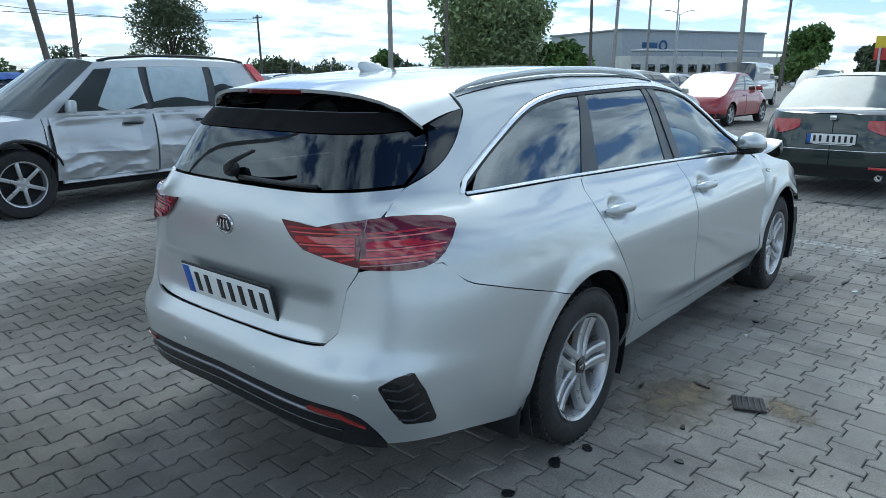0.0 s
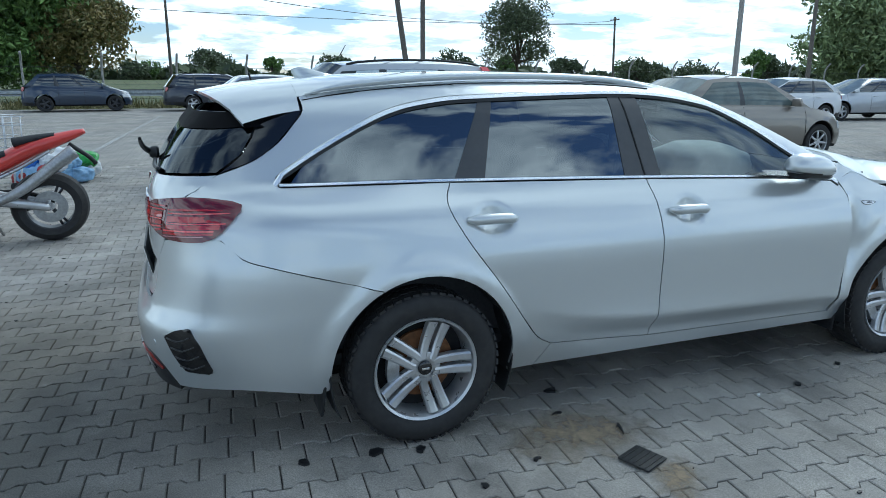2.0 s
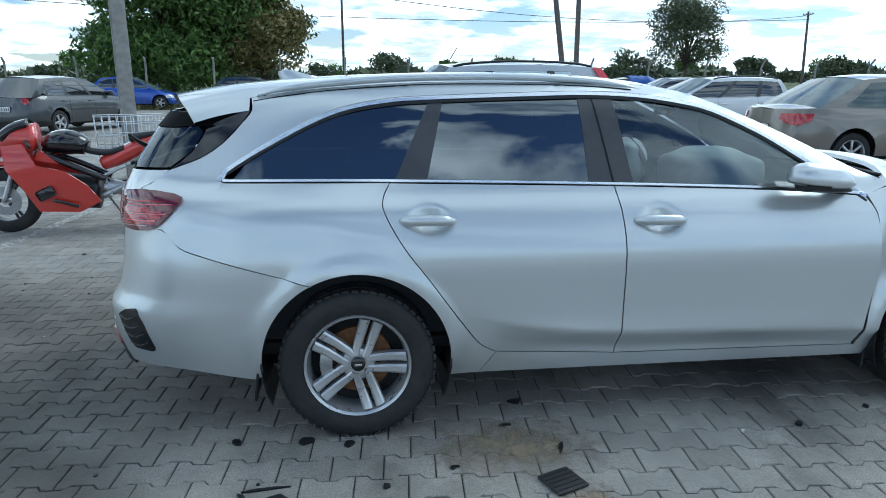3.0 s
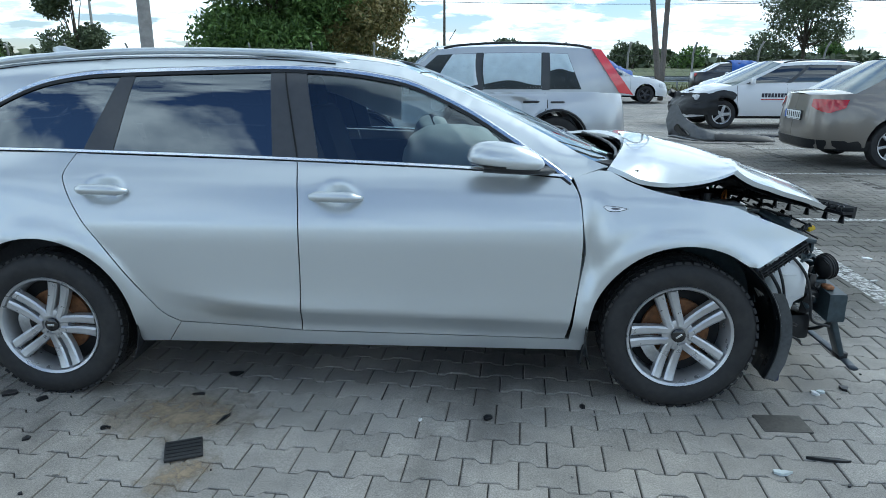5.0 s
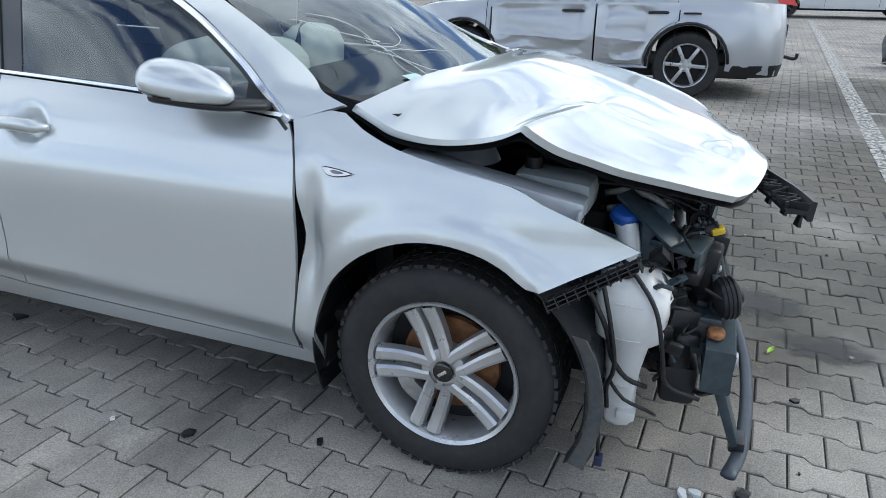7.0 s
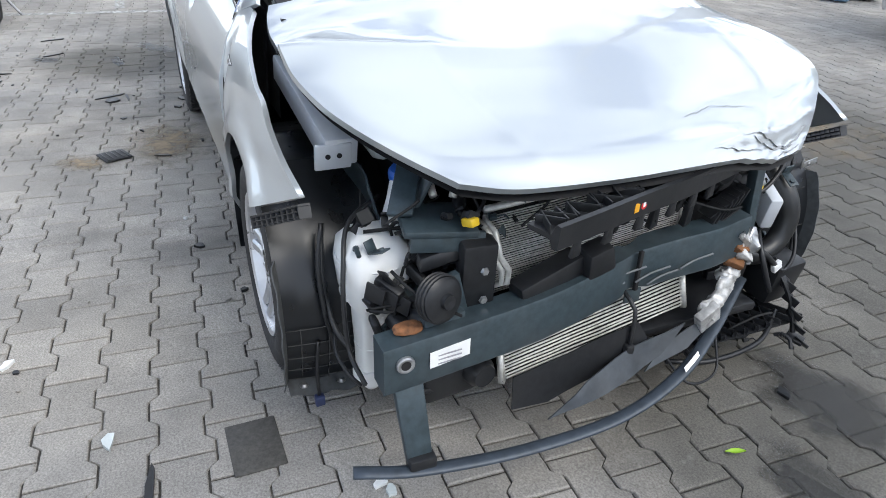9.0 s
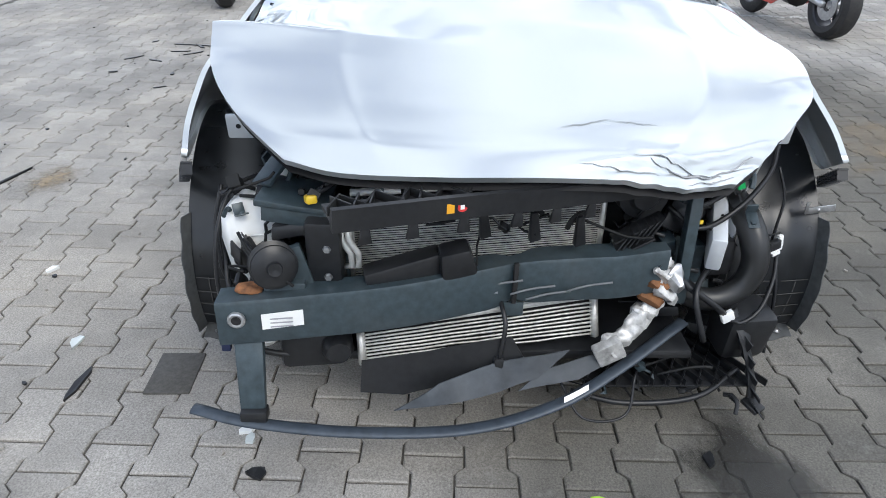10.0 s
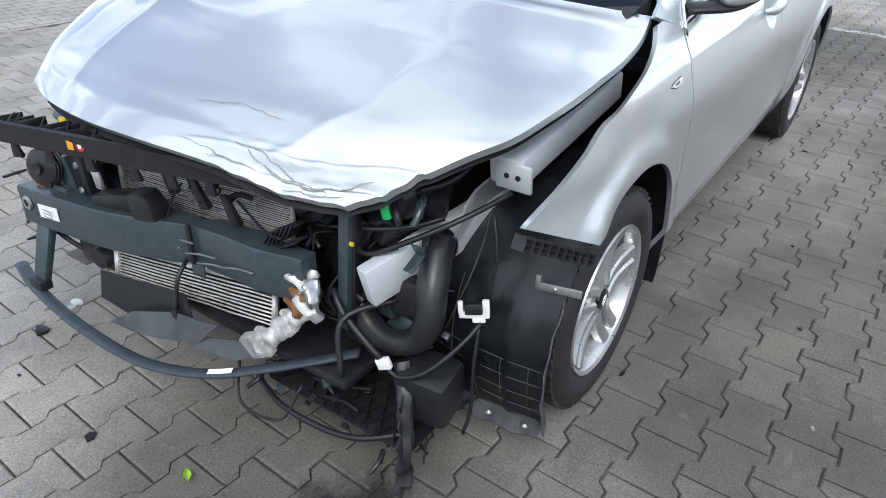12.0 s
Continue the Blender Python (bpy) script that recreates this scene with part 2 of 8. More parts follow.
def inset(poly, d, sx=1.0):
    """Moves an outline inwards by d (sx: how many metres one unit of the first axis is)."""
    area = sum(a[0] * b[1] - b[0] * a[1] for a, b in zip(poly, poly[1:] + poly[:1]))
    s = 1 if area > 0 else -1
    out = []
    n = len(poly)
    for i in range(n):
        a, b, c = poly[i - 1], poly[i], poly[(i + 1) % n]
        t = Vector(((c[0] - a[0]) * sx, c[1] - a[1]))
        if t.length < 1e-9:
            out.append(b)
            continue
        t.normalize()
        out.append((b[0] - s * t.y * d / sx, b[1] + s * t.x * d))
    return out


def skin(poly, place, step=0.035, sx=1.0, gap=0.002, depth=0.012, lift=0.0, core=(-.3, 2.5), fast=False):
    """A sheet-metal panel: the outline poly in the plane of two parameters, laid on the surface place(a, b), with a turned-in edge."""
    poly = inset(poly, gap, sx)
    n = len(poly)
    xs, ys = [p[0] for p in poly], [p[1] for p in poly]
    pts = [Vector(p) for p in poly]
    near = {}
    for p in poly:
        near.setdefault((int(p[0] * sx / step), int(p[1] / step)), []).append(p)
    b = min(ys)
    while b < max(ys):
        b += step
        a = min(xs)
        while a < max(xs):
            a += step / sx
            if not inside((a, b), poly):
                continue
            ka, kb = int(a * sx / step), int(b / step)
            if any(math.hypot((q[0] - a) * sx, q[1] - b) < step * 0.55 for i in (-1, 0, 1) for j in (-1, 0, 1) for q in near.get((ka + i, kb + j), ())):
                continue
            pts.append(Vector((a, b)))
    scaled = [Vector((p.x * sx, p.y)) for p in pts]
    co, _, faces, *_ = delaunay_2d_cdt(scaled, [(i, (i + 1) % n) for i in range(n)], [], 1, 1e-6)
    bm = bmesh.new()
    co3 = []
    for c in co:
        a, b = c.x / sx, c.y
        p = Vector(place(a, b))
        if fast:
            co3.append((p, Vector((0, 0, 0))))
            continue
        h = 0.004
        da, db = Vector(place(a + h / sx, b)) - Vector(place(a - h / sx, b)), Vector(place(a, b + h)) - Vector(place(a, b - h))
        nn = da.cross(db)
        nn = nn.normalized() if nn.length > 1e-12 else Vector((0, 0, 1))
        co3.append((p, nn))
    if fast:      # normals off the triangles themselves
        acc = [Vector((0, 0, 0)) for _ in co3]
        for f in faces:
            nn = (co3[f[1]][0] - co3[f[0]][0]).cross(co3[f[2]][0] - co3[f[0]][0])
            for i in f:
                acc[i] += nn
        co3 = [(p, n_.normalized() if n_.length else n_) for (p, _), n_ in zip(co3, acc)]
    # the side that looks away from the body's middle line is the outside
    turn = sum(nn.dot(p - Vector((min(max(p.x, core[0]), core[1]), 0, .6))) for p, nn in co3) < 0
    if turn:
        co3 = [(p, -nn) for p, nn in co3]
        faces = [f[::-1] for f in faces]
    co3 = [(p + nn * lift, nn) for p, nn in co3]
    vs = [bm.verts.new(p) for p, _ in co3]
    for f in faces:
        try:
            bm.faces.new([vs[i] for i in f])
        except ValueError:
            pass
    ed = [e for e in bm.edges if len(e.link_faces) == 1]
    nmap = {v: q[1] for v, q in zip(vs, co3)}
    if depth:
        dup, low = {}, {}
        for e in ed:
            for v in e.verts:
                if v not in dup:
                    dup[v] = bm.verts.new(v.co)
                    low[v] = bm.verts.new(v.co - nmap[v] * depth)
        for e in ed:
            loop = e.link_loops[0]
            v, w = loop.vert, loop.link_loop_next.vert
            bm.faces.new((dup[w], dup[v], low[v], low[w]))
    for v in vs:
        if not v.link_faces:
            bm.verts.remove(v)
    return bm


def grid(f, nu, nv, thick=0.0):
    """A surface f(u, v), u and v from 0 to 1; with thickness, closed round its edge."""
    bm = bmesh.new()
    V = [[bm.verts.new(f(i / nu, j / nv)) for j in range(nv + 1)] for i in range(nu + 1)]
    for i in range(nu):
        for j in range(nv):
            bm.faces.new((V[i][j], V[i + 1][j], V[i + 1][j + 1], V[i][j + 1]))
    if thick:
        bm.normal_update()
        bmesh.ops.solidify(bm, geom=bm.faces[:], thickness=thick)
    return bm


def add_box(bm, c, size, rot=None, bevel=0.0, taper=1.0):
    """A bevelled block in an open bmesh; taper: the size of its top against its foot."""
    r = bmesh.ops.create_cube(bm, size=1.0)
    vs = r["verts"]
    for v in vs:
        k = taper if v.co.z > 0 else 1.0
        v.co = Vector((v.co.x * size[0] * k, v.co.y * size[1] * k, v.co.z * size[2]))
    if bevel:
        es = list({e for v in vs for e in v.link_edges})
        r = bmesh.ops.bevel(bm, geom=es, offset=bevel, segments=2, profile=0.5, affect="EDGES")
        vs = list({v for f in r["faces"] for v in f.verts} | {v for v in vs if v.is_valid})
    m = Matrix.Translation(c) @ (rot.to_4x4() if rot is not None else Matrix.Identity(4))
    bmesh.ops.transform(bm, matrix=m, verts=vs)


def box(c, size, rot=None, bevel=0.004, taper=1.0):
    bm = bmesh.new()
    add_box(bm, c, size, rot, bevel, taper)
    return bm


def rot(x=0, y=0, z=0):
    return Euler((radians(x), radians(y), radians(z))).to_matrix()


def add_tube(bm, pts, r, seg=10, caps=True, flat=1.0):
    """A tube along points; r is a number or a function of 0..1; flat squeezes it upright."""
    pts = [Vector(p) for p in pts]
    rings = []
    up = Vector((0, 0, 1))
    side = None
    for i, p in enumerate(pts):
        t = (pts[min(i + 1, len(pts) - 1)] - pts[max(i - 1, 0)])
        t = t.normalized() if t.length > 1e-9 else Vector((1, 0, 0))
        if side is None:
            side = t.cross(up if abs(t.z) < 0.95 else Vector((1, 0, 0))).normalized()
        else:
            side = (side - t * side.dot(t)).normalized()
        nrm = side.cross(t)
        rad = r(i / max(1, len(pts) - 1)) if callable(r) else r
        rings.append([bm.verts.new(p + (side * math.cos(a) + nrm * math.sin(a) * flat) * rad) for a in (2 * math.pi * k / seg for k in range(seg))])
    for A, B in zip(rings, rings[1:]):
        for k in range(seg):
            bm.faces.new((A[k], A[(k + 1) % seg], B[(k + 1) % seg], B[k]))
    if caps:
        bm.faces.new(rings[0][::-1]), bm.faces.new(rings[-1])


def tube(pts, r, seg=10, step=0.02, flat=1.0):
    bm = bmesh.new()
    add_tube(bm, spline(pts, step), r, seg, True, flat)
    return bm


def sweep(pts, prof, normals):
    """A strip of the profile [(out, across)] along pts, with the outward normals given."""
    bm = bmesh.new()
    rings = []
    for i, p in enumerate(pts):
        t = (Vector(pts[min(i + 1, len(pts) - 1)]) - Vector(pts[max(i - 1, 0)])).normalized()
        nn = Vector(normals[i])
        nn = (nn - t * nn.dot(t)).normalized()
        ac = t.cross(nn)
        rings.append([bm.verts.new(Vector(p) + nn * o + ac * a) for o, a in prof])
    m = len(prof)
    for A, B in zip(rings, rings[1:]):
        for k in range(m):
            bm.faces.new((A[k], A[(k + 1) % m], B[(k + 1) % m], B[k]))
    bm.faces.new(rings[0][::-1]), bm.faces.new(rings[-1])
    bmesh.ops.recalc_face_normals(bm, faces=bm.faces[:])
    return bm


def lathe(prof, seg=48, axis="y"):
    """Turns a profile of (radius, along) about the axis."""
    bm = bmesh.new()
    rings = []
    for r, a in prof:
        ring = []
        for k in range(seg):
            t = 2 * math.pi * k / seg
            c, s = r * math.cos(t), r * math.sin(t)
            ring.append(bm.verts.new((c, a, s) if axis == "y" else (c, s, a)))
        rings.append(ring)
    for A, B in zip(rings, rings[1:]):
        for k in range(seg):
            bm.faces.new((A[k], A[(k + 1) % seg], B[(k + 1) % seg], B[k]))
    bmesh.ops.recalc_face_normals(bm, faces=bm.faces[:])
    return bm


def join_bm(a, b, m=None):
    """Adds bmesh b to a, moved by m, and frees b."""
    me = bpy.data.meshes.new("tmp")
    if m is not None:
        bmesh.ops.transform(b, matrix=m, verts=b.verts[:])
    b.to_mesh(me)
    b.free()
    a.from_mesh(me)
    bpy.data.meshes.remove(me)
    return a


def crumple(bm, amp, size, seed=0.0, where=None):
    """Dents and folds by smooth noise along the normals."""
    bm.normal_update()
    mv = []
    for v in bm.verts:
        q = v.co / size + Vector((seed, seed * 1.7, -seed))
        k = 1.0 if where is None else where(v.co)
        mv.append((v, v.normal * amp * k * (noise.noise(q) + 0.5 * noise.noise(q * 2.3))))
    for v, d in mv:
        v.co += d
# ---- the silver estate car: rear axle at x = 0, front axle at x = 2.65, its right side towards -y ----
WB, WR = 2.65, 0.316
PROF = [(.15, .78), (.22, .815), (.30, .842), (.40, .863), (.50, .873), (.60, .879), (.70, .882), (.76, .878), (.82, .862), (.88, .838), (.95, .797), (1.0, .757), (1.03, .742)]
TAIL = [(.20, -.99), (.33, -1.03), (.45, -1.055), (.54, -1.06), (.60, -1.02), (.68, -1.0), (.76, -.99), (.93, -.985), (1.0, -.975), (1.05, -.955), (1.15, -.90), (1.25, -.83), (1.36, -.73), (1.46, -.60)]
ROOF = [(-.9, 1.37), (-.7, 1.405), (-.4, 1.436), (0, 1.461), (.5, 1.473), (.9, 1.467), (1.2, 1.446), (1.5, 1.396), (1.7, 1.33), (1.9, 1.25), (2.33, 1.04), (2.6, .9)]
CORNER = [(.3, 5.0), (.55, 4.7), (.95, 4.3), (1.06, 6.0), (1.4, 6.0)]


CREASE = [(.2, .58), (.30, .555), (.53, .493), (.79, .445), (1.11, .416), (1.64, .397), (2.17, .376), (2.4, .37)]
HANDLES = ((.300, .898), (1.260, .877))      # finger bowls behind the door handles


def half_width(x, z):
    """Half the body's width at the place x along it and the height z."""
    zb, zt = 1.03, smooth_table(ROOF, x)
    if z <= zb:
        y = smooth_table(PROF, z)
        y += 0.030 * sstep(0.5, -0.5, x) * math.exp(-((z - 0.95) / 0.09) ** 2)
        y -= 0.010 * math.exp(-((z - 0.345) / 0.05) ** 2) * sstep(0.45, 0.9, x) * sstep(2.3, 2.0, x)
        zc = smooth_table(CREASE, x)
        y += .026 * (math.exp(-(z - zc) / .09) if z > zc else max(0, 1 - (zc - z) / .075)) * sstep(.35, 1.0, x) * sstep(2.35, 2.2, x)
        y += .0045 * math.exp(-abs(z - .952 + .03 * x) / .022) * sstep(-.5, -.2, x)
        for cx, cz in HANDLES:
            r2 = ((x - cx) / .092) ** 2 + ((z - cz) / .066) ** 2
            if r2 < 1:
                y -= .030 * (1 - r2) ** 1.4
    else:
        v = min((z - zb) / max(zt - zb, .02), 1.0)
        y = .742 * (1 - .214 * v) * max(0, 1 - v ** 8) ** .25
    for xw in (0, WB):
        if z > .2:
            r = math.hypot(x - xw, z - .33)
            y += .018 * sstep(.462, .402, r) * sstep(.2, .4, z) * sstep(.90, .7, z)
    if x < .3:
        y -= .055 * ((.3 - x) / .82) ** 1.3 * sstep(.97, 1.06, z)
        u = (.3 - x) / (.3 - smooth_table(TAIL, z))
        n = smooth_table(CORNER, z)
        y *= max(0, 1 - u ** n) ** (1 / n) if u < 1 else 0
    if x > 2.7:
        y -= .28 * (x - 2.7) ** 2
    return y


def side_place(sgn):
    return (lambda x, z: (x, -half_width(x, z), z)) if sgn < 0 else (lambda x, z: (x, half_width(x, z), z))


def tail_place(q, z):
    """A point of the tail: q degrees round from the right side (0) past the number plate (90) to the left (180)."""
    a = radians(q)
    s, c = math.sin(a), abs(math.cos(a))
    lo, hi = 0.2, 1.7
    for _ in range(26):
        r = (lo + hi) / 2
        if r * c < half_width(.3 - r * s, z):
            lo = r
        else:
            hi = r
    return (.3 - lo * s, -lo * math.cos(a), z)


def roof_z(x, y):
    lo, hi = 1.03, smooth_table(ROOF, x)
    for _ in range(26):
        m = (lo + hi) / 2
        if half_width(x, m) > abs(y):
            lo = m
        else:
            hi = m
    return lo


def arch(xw, a0, a1, r=.378, n=24, cz=.33):
    return [(xw + r * math.cos(radians(a0 + (a1 - a0) * k / n)), cz + r * math.sin(radians(a0 + (a1 - a0) * k / n))) for k in range(n + 1)]


CHROME_TOP = [(-.527, 1.060), (-.497, 1.10), (-.307, 1.211), (-.078, 1.318), (.135, 1.363), (.356, 1.377), (.763, 1.388), (1.0, 1.391),
              (1.226, 1.380), (1.418, 1.353), (1.562, 1.317), (1.778, 1.218), (1.941, 1.119), (2.077, 1.033), (2.187, .957)]
BELT = [(-.51, 1.044), (.147, 1.040), (1.07, 1.013), (1.80, .983), (2.187, .955)]
B_SEAM = [(1.078, 1.010), (1.090, .92), (1.098, .80), (1.098, .60), (1.094, .427), (1.083, .307)]
A_SEAM = [(2.187, .955), (2.222, .886), (2.237, .736), (2.228, .55), (2.189, .289)]
C_SEAM = [(.147, 1.040), (.117, .981), (.124, .926), (.193, .802), (.306, .649), (.433, .469), (.502, .383), (.57, .343)]
BUMP_SEAM = [(-.172, .666), (-.359, .72), (-.565, .779), (-.667, .813), (-.735, .878)]
R_SEAM = [(59.6, 1.090), (61.5, 1.021), (62.7, .982), (64.3, .854), (65.7, .802), (66.9, .665), (68.8, .625), (76, .613), (90, .610)]
TRIM_SEAM = [(59.4, 1.096), (55.5, 1.138), (52.8, 1.2), (51.3, 1.27), (50.8, 1.318)]
GATE_X = [(tail_place(q, z)[0], z) for q, z in ((59.6, 1.090), (61.5, 1.021), (64.0, .872))]
TRIM_X = [(tail_place(q, z)[0], z) for q, z in TRIM_SEAM]
car = thing("estate_car", "silver estate car with a smashed front, parked on pavers", "car")


def body_side(sgn):
    pl = side_place(sgn)
    low_l = [tuple(p) for p in C_SEAM]
    # quarter panel, roof edge and windscreen pillar in one pressing
    roof_edge = []
    for k in range(21):
        x = -.40 + 1.90 * k / 20
        y = .515 - .10 * sstep(1.0, 1.5, x)
        roof_edge.append((x, roof_z(x, y)))
    pillar = [(1.5, roof_edge[-1][1]), (1.7, 1.303), (1.9, 1.213), (2.1, 1.113), (2.25, 1.035), (2.34, 1.000)]
    poly = path2(("S", low_l), ("L", [(.57, .343), (.50, .243), (.376, .24), (.378, .33)]), ("L", arch(0, 0, 117)), ("S", BUMP_SEAM),
                 ("L", [BUMP_SEAM[-1], (GATE_X[2][0] + .01, .872), (GATE_X[2][0], GATE_X[2][1])]), ("L", GATE_X[2::-1]), ("S", [GATE_X[0]] + TRIM_X[1:] + [(-.40, roof_edge[0][1])]),
                 ("S", roof_edge), ("S", pillar), ("L", [(2.34, 1.0), (2.205, .957), (2.187, .957)]), ("S", CHROME_TOP[::-1]), ("L", [(-.527, 1.06), (-.51, 1.044)]), ("S", BELT[:2]), step=.016)
    part("quarter_panel", skin(poly, pl, .026, gap=0.0015), SILVER, car)
    rd = part("rear_door", skin(path2(("S", BELT[1:3]), ("S", B_SEAM), ("L", [(1.083, .307), (.57, .343)]), ("S", C_SEAM[::-1]), step=.016), pl, .015, gap=0.0025), SILVER, car)
    fd = part("front_door", skin(path2(("S", BELT[2:]), ("S", A_SEAM), ("L", [(2.189, .289), (1.083, .307)]), ("S", B_SEAM[::-1]), step=.016), pl, .015, gap=0.0025), SILVER, car)
    part("sill", skin(path2(("L", [(.57, .343), (1.083, .307), (2.189, .289), (2.27, .285), (2.272, .232), (.50, .243), (.57, .343)])), pl, gap=0.0015), SILVER, car)
    # glass, pillars and bright trim
    ts = spline([Vector((*p, 0)) for p in CHROME_TOP], .03)
    bs = spline([Vector((*p, 0)) for p in BELT], .03)

    def top_at(x, d=.020):
        return min((v for v in ts if v.x > -.5), key=lambda v: abs(v.x - x)).y - d

    def belt_at(x, d=.014):
        return min(bs, key=lambda v: abs(v.x - x)).y + d

    def run(f, a, b, n):
        return [(a + (b - a) * k / n, f(a + (b - a) * k / n)) for k in range(n + 1)]

    quarter = path2(("L", run(belt_at, -.47, .172, 8)), ("L", [(.172, belt_at(.172)), (.318, top_at(.318))]), ("L", run(top_at, .318, -.40, 14)), ("L", [(-.40, top_at(-.40)), (-.47, belt_at(-.47))]))
    rear_g = path2(("L", run(belt_at, .300, .972, 8)), ("L", [(.972, belt_at(.972)), (.949, top_at(.949))]), ("L", run(top_at, .949, .376, 8)), ("L", [(.376, top_at(.376)), (.300, belt_at(.30))]))
    front_g = path2(("L", run(belt_at, 1.163, 2.03, 10)), ("L", [(2.03, belt_at(2.03)), (2.02, top_at(2.02))]), ("L", run(top_at, 2.02, 1.098, 14)), ("L", [(1.098, top_at(1.098)), (1.163, belt_at(1.163))]))
    c_p = path2(("L", [(.172, belt_at(.172)), (.300, belt_at(.30)), (.376, top_at(.376)), (.318, top_at(.318)), (.172, belt_at(.172))]))
    b_p = path2(("L", [(.972, belt_at(.972)), (1.163, belt_at(1.163)), (1.098, top_at(1.098)), (.949, top_at(.949)), (.972, belt_at(.972))]))
    a_p = path2(("L", [(2.03, belt_at(2.03)), (2.16, belt_at(2.16)), (2.02, top_at(2.02)), (2.03, belt_at(2.03))]))
    for nm, po, ma, li in (("quarter_window", quarter, PRIVACY, -.006), ("rear_door_window", rear_g, PRIVACY, -.006), ("front_door_window", front_g, CLEAR, -.006),
                           ("window_pillar", c_p, PILLAR, -.003), ("window_pillar", b_p, PILLAR, -.003), ("mirror_base", a_p, BLACK_PL, -.003)):
        o = part(nm, skin(po, pl, gap=0.0, depth=.004, lift=li), ma, car)
    part("pillar_gap", sweep([Vector(pl(1.05 + .028 * k / 6 * 1.0 - .042 * (1 - k / 6), 1.375 - .355 * k / 6)) for k in range(7)], [(.0005, -.003), (.0005, .003), (-.004, .003), (-.004, -.003)], [(0, sgn, .35)] * 7), DARK, car)
    for nm, src, w in (("window_trim", CHROME_TOP, .0105), ("belt_trim", BELT, .0075)):
        pts = [pl(v.x, v.y - (w if nm == "window_trim" else -w)) for v in spline([Vector((*p, 0)) for p in src], .04)]
        nr = [(0, sgn, .28)] * len(pts)
        part(nm, sweep(pts, [(.001, -w), (.006, -w * .6), (.006, w * .6), (.001, w), (-.006, w), (-.006, -w)], nr), CHROME, car, "bright chrome strip")
    seal = [pl(v.x, v.y - .024) for v in spline([Vector((*p, 0)) for p in CHROME_TOP[1:]], .04)]
    part("window_seal", sweep(seal, [(.002, -.005), (.002, .005), (-.008, .005), (-.008, -.005)], [(0, sgn, .28)] * len(seal)), BLACK_PL, car)
    # door handles: a bar over a dished recess
    for d, hx, hz in ((rd, .292, .905), (fd, 1.252, .884)):
        yh = half_width(hx - .10, hz)
        bar = [(hx + dx, sgn * (yh + dy), hz + dz) for dx, dy, dz in ((-.108, .002, 0), (-.095, .018, 0), (-.05, .030, .002), (.04, .032, .001), (.085, .024, -.004), (.105, .004, -.007))]
        part("door_handle", tube(bar, lambda t: .0200 * min(1, .42 + 3.0 * min(t, 1 - t)), 16, .010, 1.10), SILVER, d)
        line = [(x, y + sgn * .004, z - .014) for x, y, z in bar[1:-1]]
        part("handle_strip", tube(line, .0025, 6, .02), CHROME, d)
    # rail on the roof's edge
    rail = [(x, sgn * (.522 - .02 * sstep(.6, 1.25, x)), roof_z(x, .5) + dz) for x, dz in ((-.375, -.006), (-.30, .004), (-.15, .010), (.2, .014), (.6, .014), (.95, .010), (1.16, .002), (1.27, -.010))]
    part("roof_rail", tube(rail, lambda t: .0145 * min(1, .35 + 9 * min(t, 1 - t)), 12, .04, 1.0), SILVER, car, "silver raised roof rail")
    gro = [(x, sgn * .535, roof_z(x, .535) + .001) for x in [-.39 + .1 * k for k in range(17)]]
    part("rail_groove", sweep(gro, [(.0008, -.002), (.0008, .002), (-.006, .002), (-.006, -.002)], [(0, sgn * .4, 1)] * len(gro)), DARK, car)
    # door mirror
    mir = bmesh.new()
    bmesh.ops.create_uvsphere(mir, u_segments=32, v_segments=18, radius=1)
    for v in mir.verts:       # folded back along the window
        x, y, z = v.co
        fx = math.copysign(abs(x) ** .9, x)
        v.co = Vector((1.925 + .150 * fx, sgn * (.870 + .068 * y * (1 - .25 * x)), 1.036 + (.070 if z > 0 else .050) * z * (1 - .18 * x) - .016 * x))
        if z < -.45:
            v.co.z = max(v.co.z, 1.010 - .016 * x)
    bmesh.ops.recalc_face_normals(mir, faces=mir.faces[:])
    shell = mir.copy()
    bmesh.ops.delete(shell, geom=[v for v in shell.verts if v.co.z > 1.020 - .016 * (v.co.x - 1.925) / .15], context="VERTS")
    for v in shell.verts:
        v.co = Vector((1.925, sgn * .870, 1.036)) + (v.co - Vector((1.925, sgn * .870, 1.036))) * 1.025
    mo = part("door_mirror", mir, SILVER, car, "silver mirror housing with black foot")
    part("mirror_underside", shell, BLACK_GL, mo)
    low = tube([(1.84, sgn * .868, 1.012), (1.93, sgn * .868, 1.004), (2.02, sgn * .855, .996), (2.075, sgn * .80, .990), (2.10, sgn * .765, .985)], lambda t: .056 - .022 * t, 14, .02, .40)
    part("mirror_foot", low, BLACK_PL, mo)
    gl = grid(lambda u, v: (1.85 + .17 * u, sgn * (.803 - .004 * math.sin(math.pi * v)), 1.00 + .085 * v), 6, 6)
    part("mirror_glass", gl, mat("mirror_glass", (.5, .52, .55), .05, 1.0, vary=.01), mo)
    # mud flaps
    for xf, w in ((-.405, .21), (2.268, .20)):
        part("mud_flap", box((xf, sgn * .765, .262), (.012, w * .72, .18), rot(0, 8, 0), .004), BLACK_PL, car)
